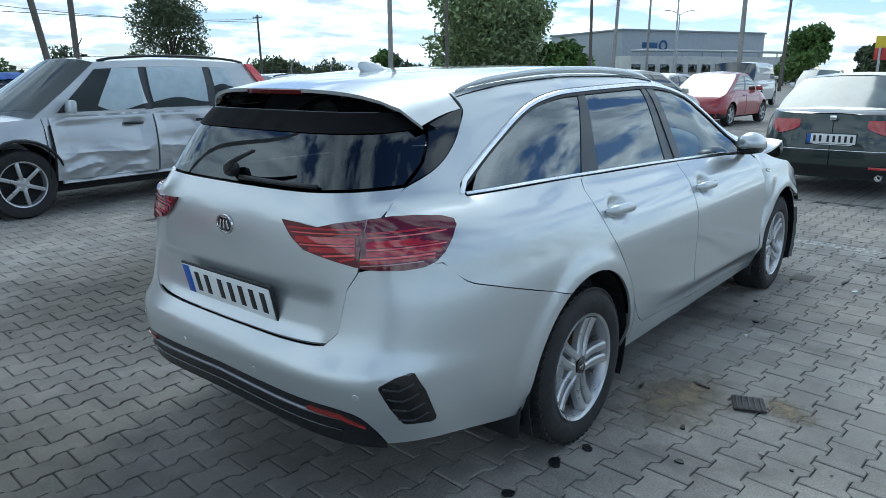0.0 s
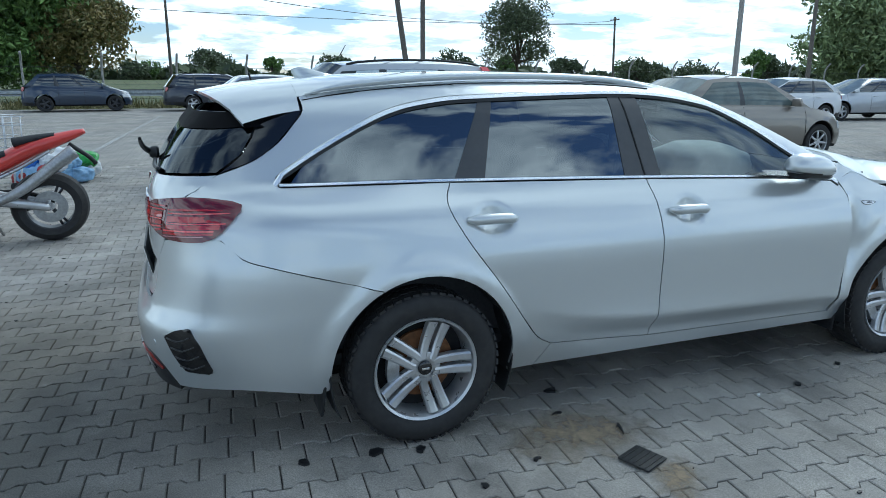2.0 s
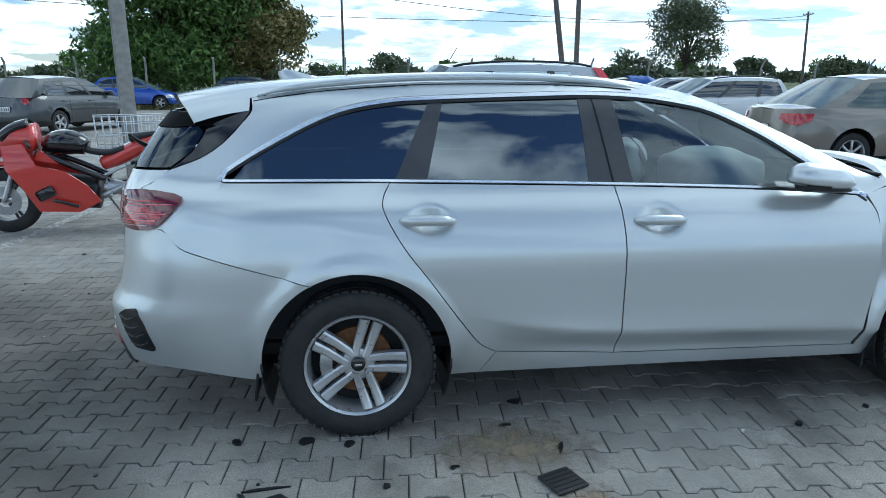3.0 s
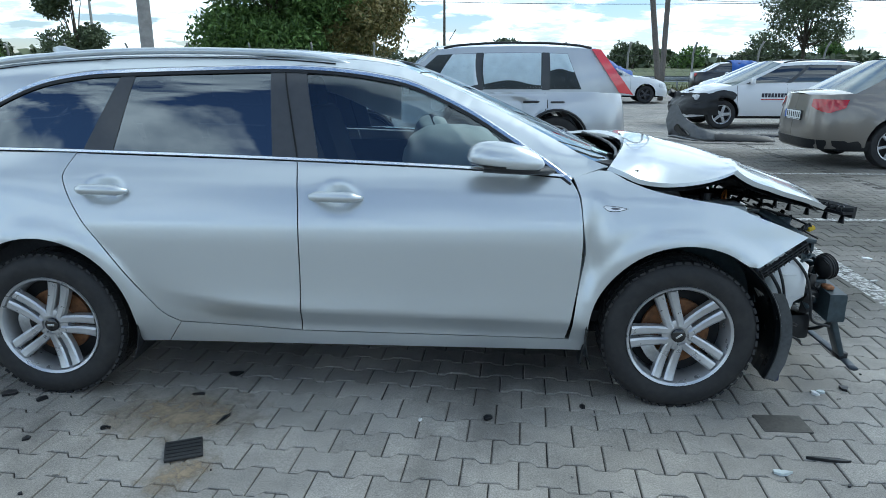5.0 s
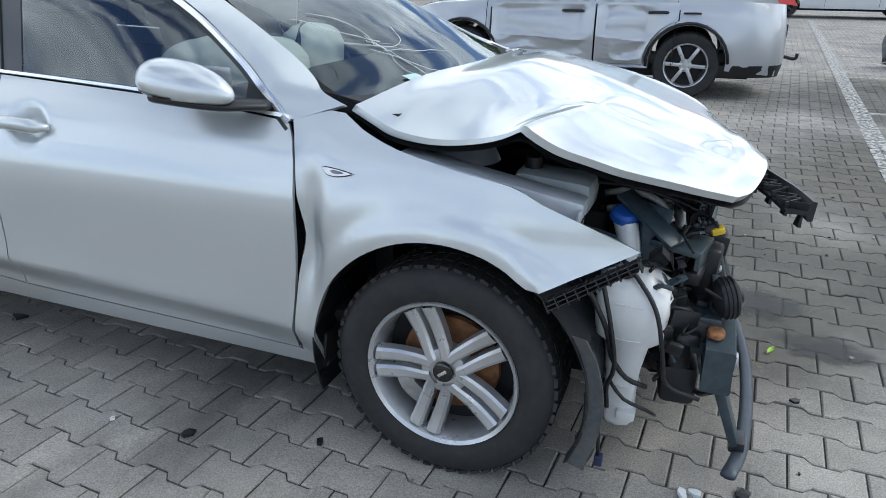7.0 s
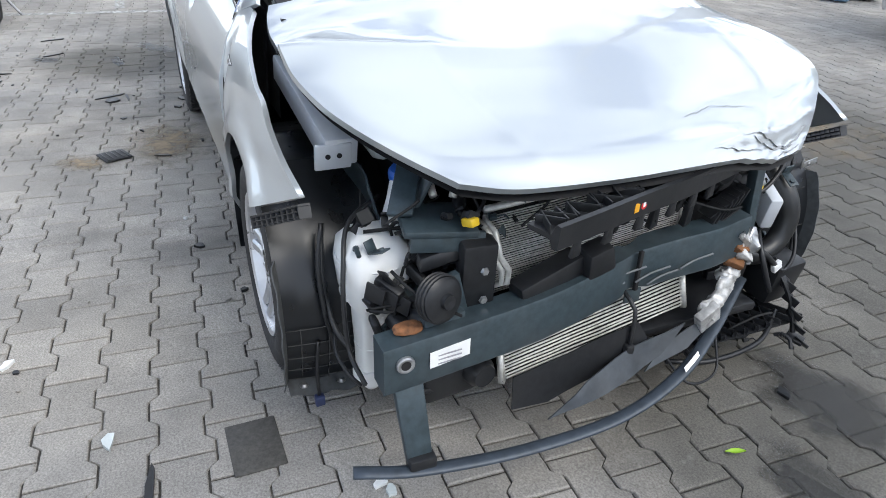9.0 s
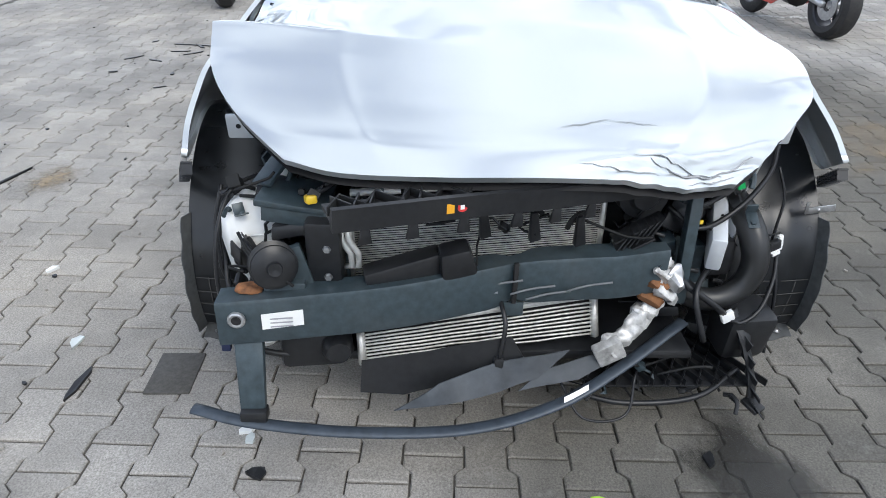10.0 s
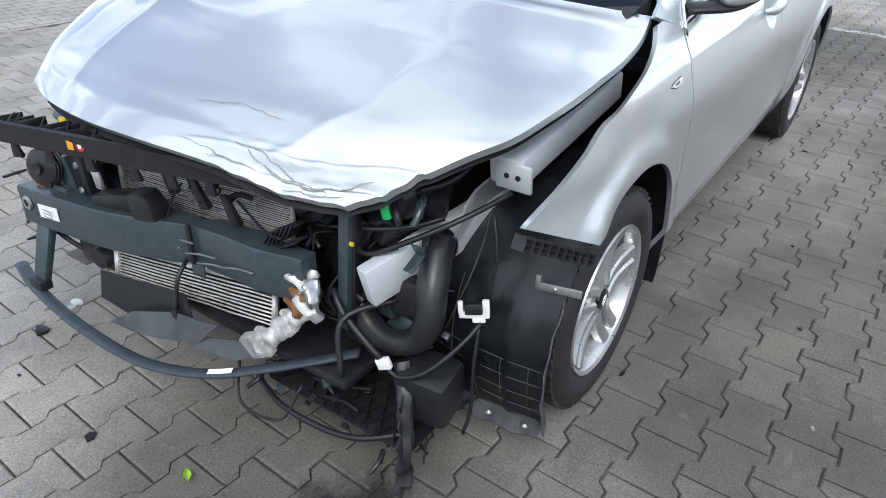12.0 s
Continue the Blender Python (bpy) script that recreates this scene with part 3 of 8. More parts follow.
    # wheel housings: black liners behind the arches
    for xw in (0, WB):
        a0, a1, y0 = (-25, 205, .55) if xw == 0 else (-27, 200, .56)

        def liner(u, v, xw=xw, a0=a0, a1=a1, y0=y0):
            a = radians(a0 + (a1 - a0) * u)
            r = .385 + (.012 * math.sin(34 * u) ** 8 if v < .98 else 0) * (1 if xw == 0 else sstep(.30, .40, u))
            if xw:      # the bare front face bulges forwards and carries a pressed step
                r += (.022 * math.sin(math.pi * min(1, v * 1.15)) + .010 * sstep(.62, .70, v)) * sstep(.34, .16, u)
            yy = y0 + ((.862 if xw == 0 else .884) - y0) * v
            return (xw + r * math.cos(a), sgn * yy, .325 + r * math.sin(a))
        lin = part("wheel_liner", grid(liner, 60, 16, .004), BLACK_PL if xw == 0 else LINER, car, "black plastic wheel arch liner")
        if xw:
            def on_face(a, y, d=.0045):      # a point just off the liner's bare face
                p = Vector(liner((a - a0) / (a1 - a0), (y - y0) / (.884 - y0)))
                return p + Vector((math.cos(radians(a)), 0, math.sin(radians(a)))) * d
            for k in range(5):   # moulded lines on the bare front face
                rib = bmesh.new()
                add_tube(rib, [on_face(-24 + 6.5 * k, y_) for y_ in (.57, .65, .73, .80, .875)], .0014, 5)
                part("rib", rib, RIB, lin)
            for k in range(4):
                rib = bmesh.new()
                add_tube(rib, [on_face(a, .63 + .07 * k) for a in range(-26, 4 + (24 if k == 0 else 0), 4)], .0014, 5)
                part("rib", rib, RIB, lin)
            seam = bmesh.new()
            add_tube(seam, [on_face(a, .60 + .05 * math.sin(a * .05)) for a in range(2, 66, 4)], .0022, 6)
            part("liner_seam", seam, RIB, lin)
            flange = grid(lambda u, v: tuple(on_face(-26 + 55 * (1 - u), .880, .002 + .004 * v) + Vector((.034 * v, sgn * (.014 + .002 * math.sin(26 * u)) * v, 0))), 30, 3, .003)
            part("liner_flange", flange, DUSTY, lin, "dusty bent edge of the liner")
            lip = grid(lambda u, v: tuple(on_face(-26, .57 + .31 * u, 0) + Vector((.046 * v, 0, -.020 * v + .006 * math.sin(21 * u) * v))), 20, 4, .004)
            part("liner_lip", lip, DUSTY, lin, "dusty grey lower lip with bolts")
            for y_ in (.63, .74, .84):
                bo = lathe([(0, .006), (.006, .006), (.009, .002), (.013, 0)], 10, "z")
                bmesh.ops.transform(bo, matrix=Matrix.Translation(on_face(-26, y_, 0) + Vector((.026, 0, -.006))), verts=bo.verts[:])
                part("bolt", bo, STEEL, lin)


body_side(-1)
body_side(1)

# ---- roof and windscreen ----


def roof_f(u, v):
    x = -.405 + (1.42 + .405) * v
    x += (.10 * (2 * u - 1) ** 2) * sstep(.7, 1, v)
    y = (2 * u - 1) * (.515 - .10 * sstep(1.0, 1.5, x))
    return (x, y, roof_z(x, y))


part("roof", grid(roof_f, 36, 44), SILVER, car)
SCREEN_SIDE = [(1.5, .418), (1.7, .487), (1.9, .565), (2.1, .640), (2.25, .690), (2.34, .715)]


def screen_f(u, v):
    s = 2 * u - 1
    k = v * 5
    i = min(4, int(k))
    f = k - i
    xe, ye = (SCREEN_SIDE[i][j] + (SCREEN_SIDE[i + 1][j] - SCREEN_SIDE[i][j]) * f for j in (0, 1))
    ze = roof_z(xe, ye) if v < .85 else roof_z(xe, ye)
    ze = smooth_table([(1.5, roof_z(1.5, .418)), (1.7, 1.303), (1.9, 1.213), (2.1, 1.113), (2.25, 1.035), (2.34, 1.000)], xe)
    bow = 1 - s * s
    return (xe + bow * (.16 * v - .08 * (1 - v)), ye * s, ze - .006 + bow * (.030 * (1 - v) - .022 * v))


part("windscreen", grid(lambda u, v: screen_f(1 - u, v), 28, 24), SCREEN, car, "cracked windscreen, slightly green glass")
for i in range(7):   # cracks
    rnd = random.Random(40 + i)
    u, v = .30 + rnd.uniform(-.05, .05), .62 + rnd.uniform(-.05, .05)
    d = rnd.uniform(0, 6.28)
    bm = bmesh.new()
    pts = []
    for k in range(9):
        pts.append(Vector(screen_f(min(.97, max(.03, u)), min(.97, max(.03, v)))) + Vector((.003, 0, .004)))
        u, v = u + .035 * math.cos(d), v + .03 * math.sin(d)
        d += rnd.uniform(-.4, .4)
    add_tube(bm, pts, .0011, 4)
    part("crack", bm, mat("crack_white", (.7, .75, .74), .4), car)
sticker = grid(lambda u, v: tuple(Vector(screen_f(.22 + .055 * u, .80 + .11 * v)) + Vector((.004, 0, .006))), 3, 3)
part("inspection_sticker", sticker, mat("sticker_green", (.42, .62, .58), .5), car)
part("scuttle", grid(lambda u, v: (lambda p: (p[0] + .03 + .10 * v, p[1], p[2] - .035 + .01 * v))(screen_f(u, 1)), 24, 3, .01), BLACK_PL, car)
for y0, y1 in ((-.62, -.05), (-.1, .5)):
    w = [(2.47 - .10 * (y / .7) ** 2, y, 1.015) for y in (y0, (y0 + y1) / 2, y1)]
    part("wiper", tube(w, .008, 8, .05), BLACK_PL, car)

# ---- tailgate, rear lamps, bumper ----
DEG = .0185          # metres for a degree round the tail


def mirror_q(pts):
    return [(180 - q, z) for q, z in pts]


gate_poly = path2(("S", R_SEAM), ("S", mirror_q(R_SEAM)[::-1]), ("S", [(120.4, 1.09), (105, 1.079), (90, 1.076), (75, 1.079), (59.6, 1.09)]), step=1.2)


def dense(poly, sx, step=.03):
    out = []
    for a, b in zip(poly, poly[1:] + poly[:1]):
        m = max(1, int(math.hypot((b[0] - a[0]) * sx, b[1] - a[1]) / step))
        out += [(a[0] + (b[0] - a[0]) * k / m, a[1] + (b[1] - a[1]) * k / m) for k in range(m)]
    return out


def gate_place(q, z):
    """The tailgate, with the number plate's recess pressed into it."""
    x, y, _ = tail_place(q, z)
    k = sstep(.605, .63, z) * sstep(.785, .765, z) * sstep(.52, .47, abs(y))
    return (x + .018 * k, y, z)


gate = part("tailgate", skin(dense(gate_poly, DEG), gate_place, .028, DEG), SILVER, car)
win = [(59.8, 1.098), (57.6, 1.16), (57.2, 1.22), (57.8, 1.318)]
glass_poly = path2(("S", win), ("L", [win[-1], (122.2, 1.318)]), ("S", mirror_q(win)[::-1]), ("S", [(120.2, 1.098), (105, 1.084), (90, 1.081), (75, 1.084), (59.8, 1.098)]), step=1.2)
# matte black band paints the spoiler underside's dark reflection onto the glass
band = path2(("L", [(58.4, 1.262), (59.5, 1.257), (64, 1.250), (75, 1.247), (90, 1.246), (105, 1.247), (116, 1.250), (120.5, 1.257), (121.6, 1.262), (122.0, 1.314), (58.0, 1.314), (58.4, 1.262)]), step=1.2)
part("window_band", skin(dense(band, DEG), tail_place, .04, DEG, depth=0, lift=.0015), mat("ceramic_black", (.004, .004, .005), .7, spec=.1), gate, "black band painted for the spoiler's reflection in the glass")
part("rear_window", skin(dense(glass_poly, DEG), tail_place, .04, DEG, depth=.004, lift=-.002), REAR_GLASS, gate, "dark tinted rear window")
for s in (0, 1):
    tr = TRIM_SEAM
    inn = [(57.6, 1.325), (57.0, 1.22), (57.4, 1.16), (59.4, 1.096)]
    f = mirror_q if s else (lambda p: p)
    po = path2(("S", f(tr)), ("L", [f(tr)[-1], f(inn)[0]]), ("S", f(inn)), step=.8)
    part("tailgate_side_trim", skin(dense(po, DEG), tail_place, .03, DEG, depth=.01, lift=.002), BLACK_GL, gate, "gloss black trim beside the rear window")
    inner = f([(76.3, .994), (73, .992), (70, .985), (67.3, 1.000), (63.40, 1.009), (64.24, .872), (67.5, .887), (72.2, .909), (74.5, .945), (76.3, .994)])
    outer = f([(63.36, 1.009), (60.5, 1.014), (57.6, 1.012), (54.2, 1.004), (52.4, .993), (52.0, .978), (52.5, .945), (53.4, .910), (54.6, .884), (56.2, .870), (58.5, .865), (61.5, .866), (64.2, .871), (63.36, 1.009)])
    for nm, po, par in (("tail_lamp_inner", inner, gate), ("tail_lamp", outer, car)):
        base = part(nm, skin(dense(path2(("L", po), step=.6), DEG), tail_place, .02, DEG, gap=.0004, depth=.03, lift=.010), RED_DARK, par, "dark red rear lamp")
        # light bands inside the lens
        qs = [p[0] for p in po]
        q0, q1 = min(qs), max(qs)
        for z0, z1, m in ((.978, .984, RED_LENS), (.966, .970, RED_BRIGHT), (.938, .958, RED_LENS), (.931, .935, RED_BRIGHT), (.913, .928, RED_LENS), (.903, .909, RED_BRIGHT), (.892, .900, RED_LENS), (.884, .887, mat('pink_strip', (.55, .25, .28), .2, coat=1))):
            row = []
            for k in range(17):
                q = q0 + (q1 - q0) * (k + .5) / 17
                if inside((q, z0 - .006), po) and inside((q, z1 + .004), po):
                    row.append(q)
            if len(row) > 2:
                ra, rb = row[0], row[-1]
                part("light_band", grid(lambda u, v: tuple(Vector(tail_place(ra + (rb - ra) * u, z0 + (z1 - z0) * v + .012 * (u - .5) * (1 if s else -1))) * 1.0 + (Vector(tail_place(ra + (rb - ra) * u, z0)) - Vector((.3, 0, z0))).normalized() * .0125), 12, 3), m, base)
    # vent trims low on the bumper's corners
vent = [(61.2, .519), (61.0, .527), (59.2, .551), (57.3, .562), (56.9, .559), (55.6, .50), (54.4, .405), (54.5, .393), (55.0, .387), (57.9, .392), (58.4, .397), (59.8, .45)]
low_r = [(60.5, .322), (62.7, .40), (66.1, .437), (75, .447), (90, .454)]
seam_r = [(math.degrees(math.atan2(.3 - x, half_width(x, z))), z) for x, z in BUMP_SEAM] + [(q, z) for q, z in ((58.5, .868), (61.4, .866), (64.2, .860), (65.9, .80), (67.1, .663), (69.0, .622), (76, .609), (90, .606))]
arch_r = [(math.degrees(math.atan2(.3 - x, half_width(x, z))), z) for x, z in arch(0, 117, 185, n=14)]
bump_poly = path2(("S", seam_r), ("S", mirror_q(seam_r)[::-1]), ("L", mirror_q(arch_r)), ("S", [(180 - arch_r[-1][0], arch_r[-1][1]), (139, .262), (129, .312), (119.5, .322)]),
                  ("S", mirror_q(low_r)), ("S", low_r[::-1]), ("S", [(60.5, .322), (51, .312), (41, .262), arch_r[-1]]), ("L", arch_r[::-1]), step=1.0)
bumper = part("rear_bumper", skin(dense(bump_poly, DEG), tail_place, .03, DEG), SILVER, car)
trim_poly = path2(("S", low_r), ("S", mirror_q(low_r)[::-1]), ("S", [(119.5, .300), (105, .322), (90, .330), (75, .322), (60.5, .300)]), ("L", [(60.5, .300), (60.5, .322)]), step=1.2)
trim = part("bumper_trim", skin(dense(trim_poly, DEG), tail_place, .03, DEG, depth=.05, lift=-.002), BLACK_PL, bumper, "black textured lower bumper trim")
for k in range(2):
    z = .425 - .045 * k
    part("trim_strip", tube([tail_place(q, z - .018 * abs(q - 90) / 25) for q in range(66, 115, 3)], .006 - .001 * k, 6, .05), mat("satin_grey", (.25, .26, .28), .35, .5) if k == 0 else BLACK_GL, trim)
for s in (0, 1):
    f = mirror_q if s else (lambda p: p)
    part("vent_trim", skin(dense(path2(("L", f(vent + vent[:1])), step=.5), DEG), tail_place, .02, DEG, gap=0, depth=.01, lift=.003), BLACK_GL, bumper, "gloss black vent trim")
    for k in range(4):
        z = .53 - .035 * k
        a, b = f([(60.6 - .55 * k, z - .01)])[0], f([(56.9 - .55 * k, z)])[0]
        mid = ((a[0] + b[0]) / 2, z - .02)
        pts = [Vector(tail_place(*p)) for p in (a, mid, b)]
        part("vent_fin", tube([p + (p - Vector((.3, 0, p.z))).normalized() * .005 for p in pts], .0028, 6, .02), mat("satin_black", (.03, .031, .034), .30), bumper)
    ref = f([(62.9, .386), (66.2, .421), (71.0, .430), (71.0, .417), (66.2, .408), (62.9, .380)])
    part("reflector", skin(dense(path2(("L", ref + ref[:1]), step=.5), DEG), tail_place, .02, DEG, gap=0, depth=.012, lift=.006), mat("reflector_red", (.26, .03, .025), .15, coat=1, vary=.2, scale=90), bumper, "red reflector")
for q in (64, 81, 99, 116):
    p = Vector(tail_place(q, .485))
    n = Vector((p.x - .3, p.y, 0)).normalized()
    c = lathe([(.0, .0015), (.0095, .0015), (.011, 0), (.012, -.002)], 16)
    bmesh.ops.transform(c, matrix=Matrix.Translation(p) @ n.to_track_quat("Y", "Z").to_matrix().to_4x4(), verts=c.verts[:])
    part("parking_sensor", c, SILVER, bumper)
# badge, number plate, wiper
bd = lathe([(.0, .004), (.03, .004), (.031, .006), (.035, .006), (.037, .003), (.037, 0)], 32)
bmesh.ops.transform(bd, matrix=Matrix.Translation((-.985, 0, .937)) @ rot(0, 0, 90).to_4x4() @ Matrix.Diagonal((1.35, 1, .95, 1)), verts=bd.verts[:])
badge = part("badge", bd, CHROME, gate, "black oval badge with chrome rim")
part("badge_field", box((-.9895, 0, .937), (.002, .075, .046), None, .0008), BLACK_GL, badge)
for k in (-1, 0, 1):
    part("badge_mark", box((-.9915, k * .020, .937), (.002, .008, .030), rot(k * 18, 0, 0), .0008), CHROME, badge)


def plate_mesh(parent, c, w, h, r, blue_left=1):
    """A number plate whose characters are plain bars."""
    m = Matrix.Translation(c) @ r.to_4x4()
    fr = box((0, 0, 0), (w + .022, .010, h + .026), None, .004)
    bmesh.ops.transform(fr, matrix=m, verts=fr.verts[:])
    pl = part("number_plate", fr, BLACK_PL, parent, "white number plate in a black frame")
    items = [((0, -.006, .004), (w, .003, h), WHITE), ((-w / 2 + .022, -.0082, .004), (.042, .002, h - .004), BLUE_PL)]
    for k in range(7):
        x = -w / 2 + .085 + k * .062 + (.02 if k > 1 else 0)
        items.append(((x, -.0085, .004), (.027, .0015, h * .66), INK))
    items.append(((.02, -.0065, -h / 2 - .006), (w * .8, .002, .008), WHITE))
    for c2, s2, ma in items:
        b = box(c2, s2, None, .0006)
        bmesh.ops.transform(b, matrix=m, verts=b.verts[:])
        part("plate_field", b, ma, pl)
    return pl


plate_mesh(gate, (-.994, 0, .700), .52, .114, rot(12, 0, -90))
wp = Vector(tail_place(90, 1.118)) + Vector((-.015, 0, .004))
wb = lathe([(0, .03), (.020, .03), (.026, .018), (.028, 0), (.02, -.01)], 20)
bmesh.ops.transform(wb, matrix=Matrix.Translation(wp) @ rot(0, 0, 90).to_4x4(), verts=wb.verts[:])
wiper = part("rear_wiper", wb, BLACK_PL, gate, "black rear wiper, arm lifted off the glass")
part("wiper_arm", tube([wp + Vector((-.020, .01, .0)), wp + Vector((-.045, -.04, .022)), wp + Vector((-.055, -.12, .052)), wp + Vector((-.055, -.20, .078))], lambda t: .014 - .008 * t, 10, .02), BLACK_PL, wiper)
part("wiper_blade", tube([tuple(Vector(tail_place(q, 1.098 + .0 * q)) + Vector((-.012, 0, 0))) for q in (88, 84, 80, 76, 71)], .008, 8, .03), BLACK_PL, wiper)

# spoiler over the rear window
SP0 = [(y, roof_z(-.405, y)) for y in [-.565 + .0565 * k for k in range(21)]]


def spoiler_f(u, v, under=False):
    k = u * 20
    i = min(19, int(k))
    y = SP0[i][0] + (SP0[i + 1][0] - SP0[i][0]) * (k - i)
    z = SP0[i][1] + (SP0[i + 1][1] - SP0[i][1]) * (k - i)
    s = y / .565
    xe = -.755 + .135 * abs(s) ** 3.2
    ze = z - .050 + .004 * abs(s) ** 4
    x = -.405 + (xe + .405) * v
    zz = z + (ze - z) * v + .006 * math.sin(math.pi * v)
    if under:
        zz -= .012 + .035 * math.sin(math.pi * min(1, (1 - v) * 1.0)) * (1 - .6 * abs(s)) + .03 * (1 - v)
        x += .004
    return (x, y * (1 + .028 * v), zz)


spo = part("spoiler", grid(lambda u, v: spoiler_f(u, 1 - v), 40, 12), SILVER, gate)
part("spoiler_underside", grid(lambda u, v: spoiler_f(u, v, True), 40, 8), BLACK_GL, spo)
part("spoiler_lip", grid(lambda u, v: tuple(Vector(spoiler_f(u, 1)).lerp(Vector(spoiler_f(u, 1, True)), v)), 40, 2), SILVER, spo)
bl = grid(lambda u, v: tuple(Vector(spoiler_f(.37 + .26 * u, 1)) + Vector((-.004 + .012 * v, 0, -.004 - .014 * v))), 16, 2, .004)
part("brake_lamp", bl, mat("brake_lamp_red", (.20, .03, .03), .2, coat=1), spo, "dull red high-level brake lamp")
fin = bmesh.new()
add_tube(fin, [Vector((-.155 - .165 * t, 0, 1.446 + .0 * t)) for t in (0, .2, .4, .6, .8, 1)], lambda t: .028 * math.sin(math.pi * (.12 + .8 * t)) ** .6, 12)
for v in fin.verts:
    t = (-.155 - v.co.x) / .165
    if v.co.z > 1.448:
        v.co.z = 1.447 + (v.co.z - 1.446) * (.5 + 1.9 * t ** 1.8)
        v.co.y *= .55 - .35 * t
        v.co.x -= .02 * t
part("antenna_fin", fin, SILVER, car, "silver shark-fin aerial")

# ---- wheels ----


def wheel_parts(name, parent, r_tyre, r_rim, width, rim_mat, spokes, sgn, disc=RUST, double=True):
    """A wheel about the y axis, its face towards sgn * y."""
    root = new(name)
    root.parent = parent
    h = width / 2
    r, q = r_tyre, r_rim
    prof = [(q - .004, -h * .80), (q + .008, -h * .92), (q + (r - q) * .45, -h * 1.03), (r - .022, -h * .96), (r - .006, -h * .80), (r, -h * .55), (r, h * .55), (r - .006, h * .80),
            (r - .022, h * .96), (q + (r - q) * .45, h * 1.03), (q + .008, h * .92), (q - .004, h * .80)]
    ty = lathe(prof, 72)
    tread = bmesh.new()
    nb = 54
    for k in range(nb):       # shoulder blocks of the tread
        for s, off in ((-1, 0), (1, .5)):
            a = 2 * math.pi * (k + off) / nb
            for yy, ww in ((.70, .30), (.24, .34)):
                b = box((0, s * h * yy, 0), (r * 2 * math.pi / nb * .66, h * ww, .010), rot(0, 0, s * 14), 0)
                bmesh.ops.transform(b, matrix=Matrix.Rotation(a, 4, "Y") @ Matrix.Translation((0, 0, r - .003)), verts=b.verts[:])
                join_bm(tread, b)
    part("tyre", ty, RUBBER, root, "black rubber tyre")
    tagged(part("tread", tread, RUBBER, root), kind="stuff")
    f = sgn * h
    rp = [(q - .006, f * .80), (q + .004, f * .90), (q + .002, f * .96), (q - .008, f * .90), (q - .016, f * .70), (q - .022, f * .1), (q - .018, -f * .8)]
    rim = part("rim", lathe(rp, 64), rim_mat, root, "silver alloy rim")
    for k in range(spokes):
        a0 = 2 * math.pi * k / spokes
        for d in ((-1, 1) if double else (0,)):
            bm = bmesh.new()
            n = 9
            rings = []
            for i in range(n):
                t = i / (n - 1)
                rr = .040 + (q - .016 - .040) * t
                a = a0 + d * min(.5, (.0235 + .004 * t) / rr)
                w = (.0155 + .0045 * t) if double else .03 + .012 * t
                yy = f * (.78 - .10 * math.sin(math.pi * t) + .08 * t)
                c = Vector((math.cos(a) * rr, 0, math.sin(a) * rr))
                side = Vector((-math.sin(a), 0, math.cos(a)))
                rings.append([bm.verts.new(c + side * sx * w + Vector((0, yy - sgn * dy, 0))) for sx, dy in ((-1.15, .030), (-1, .006), (-.55, 0), (.55, 0), (1, .006), (1.15, .030))])
            for A, B in zip(rings, rings[1:]):
                for j in range(6):
                    bm.faces.new((A[j], A[(j + 1) % 6], B[(j + 1) % 6], B[j]))
            bmesh.ops.recalc_face_normals(bm, faces=bm.faces[:])
            part("spoke", bm, rim_mat, rim, sharp=28)
    part("hub", lathe([(0, f * .66), (.030, f * .68), (.046, f * .72), (.066, f * .66), (.074, f * .40), (.07, f * .2)], 32), rim_mat, rim)
    part("hub_cap", lathe([(0, f * .81), (.022, f * .80), (.0285, f * .77), (.030, f * .70)], 28), BLACK_GL, rim, "black hub cap")
    part("hub_cap_mark", box((0, f * .815, 0), (.030, .002, .009), None, .0008), CHROME, rim)
    for k in range(5):
        a = 2 * math.pi * (k + .5) / 5
        nt = lathe([(0, f * .72), (.006, f * .73), (.010, f * .70), (.0105, f * .5)], 6)
        bmesh.ops.transform(nt, matrix=Matrix.Translation((.052 * math.cos(a), 0, .052 * math.sin(a))), verts=nt.verts[:])
        part("wheel_nut", nt, STEEL, rim)
    part("brake_disc", lathe([(.06, f * .30), (.075, f * .18), (.140, f * .16), (.142, f * .02), (.06, f * .02)], 40), disc, root, "rusty brake disc")
    cal = grid(lambda u, v: ((.105 + .05 * v) * math.cos(2.6 + .9 * u), f * (.33 - .2 * abs(u - .5)), (.105 + .05 * v) * math.sin(2.6 + .9 * u)), 8, 4, .03)
    part("brake_caliper", cal, STEEL, root)
    # added near-black disc, standing in for the shade behind the spokes
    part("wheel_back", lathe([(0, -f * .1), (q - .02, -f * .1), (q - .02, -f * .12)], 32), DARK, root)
    return root


for xw in (0, WB):
    for sgn in (-1, 1):
        w = wheel_parts("wheel", car, WR, .2135, .205, ALLOY, 5, sgn)
        w.matrix_basis = pose(xw, sgn * .774, WR, 0, {(0, -1): 0, (2.65, -1): -38, (0, 1): 20, (2.65, 1): 50}[(xw, sgn)], 0)

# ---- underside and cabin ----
# near-black slabs paint the shade beneath the car
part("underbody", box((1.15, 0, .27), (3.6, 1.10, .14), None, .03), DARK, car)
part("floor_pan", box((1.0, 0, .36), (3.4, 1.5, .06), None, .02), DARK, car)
for s in (-1, 1):
    part("inner_panel", grid(lambda u, v: (-.75 + 2.9 * u, s * (.70 + .03 * v), .40 + .55 * (1 - v)), 8, 4, .01), FABRIC, car)
part("boot_floor", box((-.45, 0, .78), (.9, 1.2, .04), None, .01), FABRIC, car)
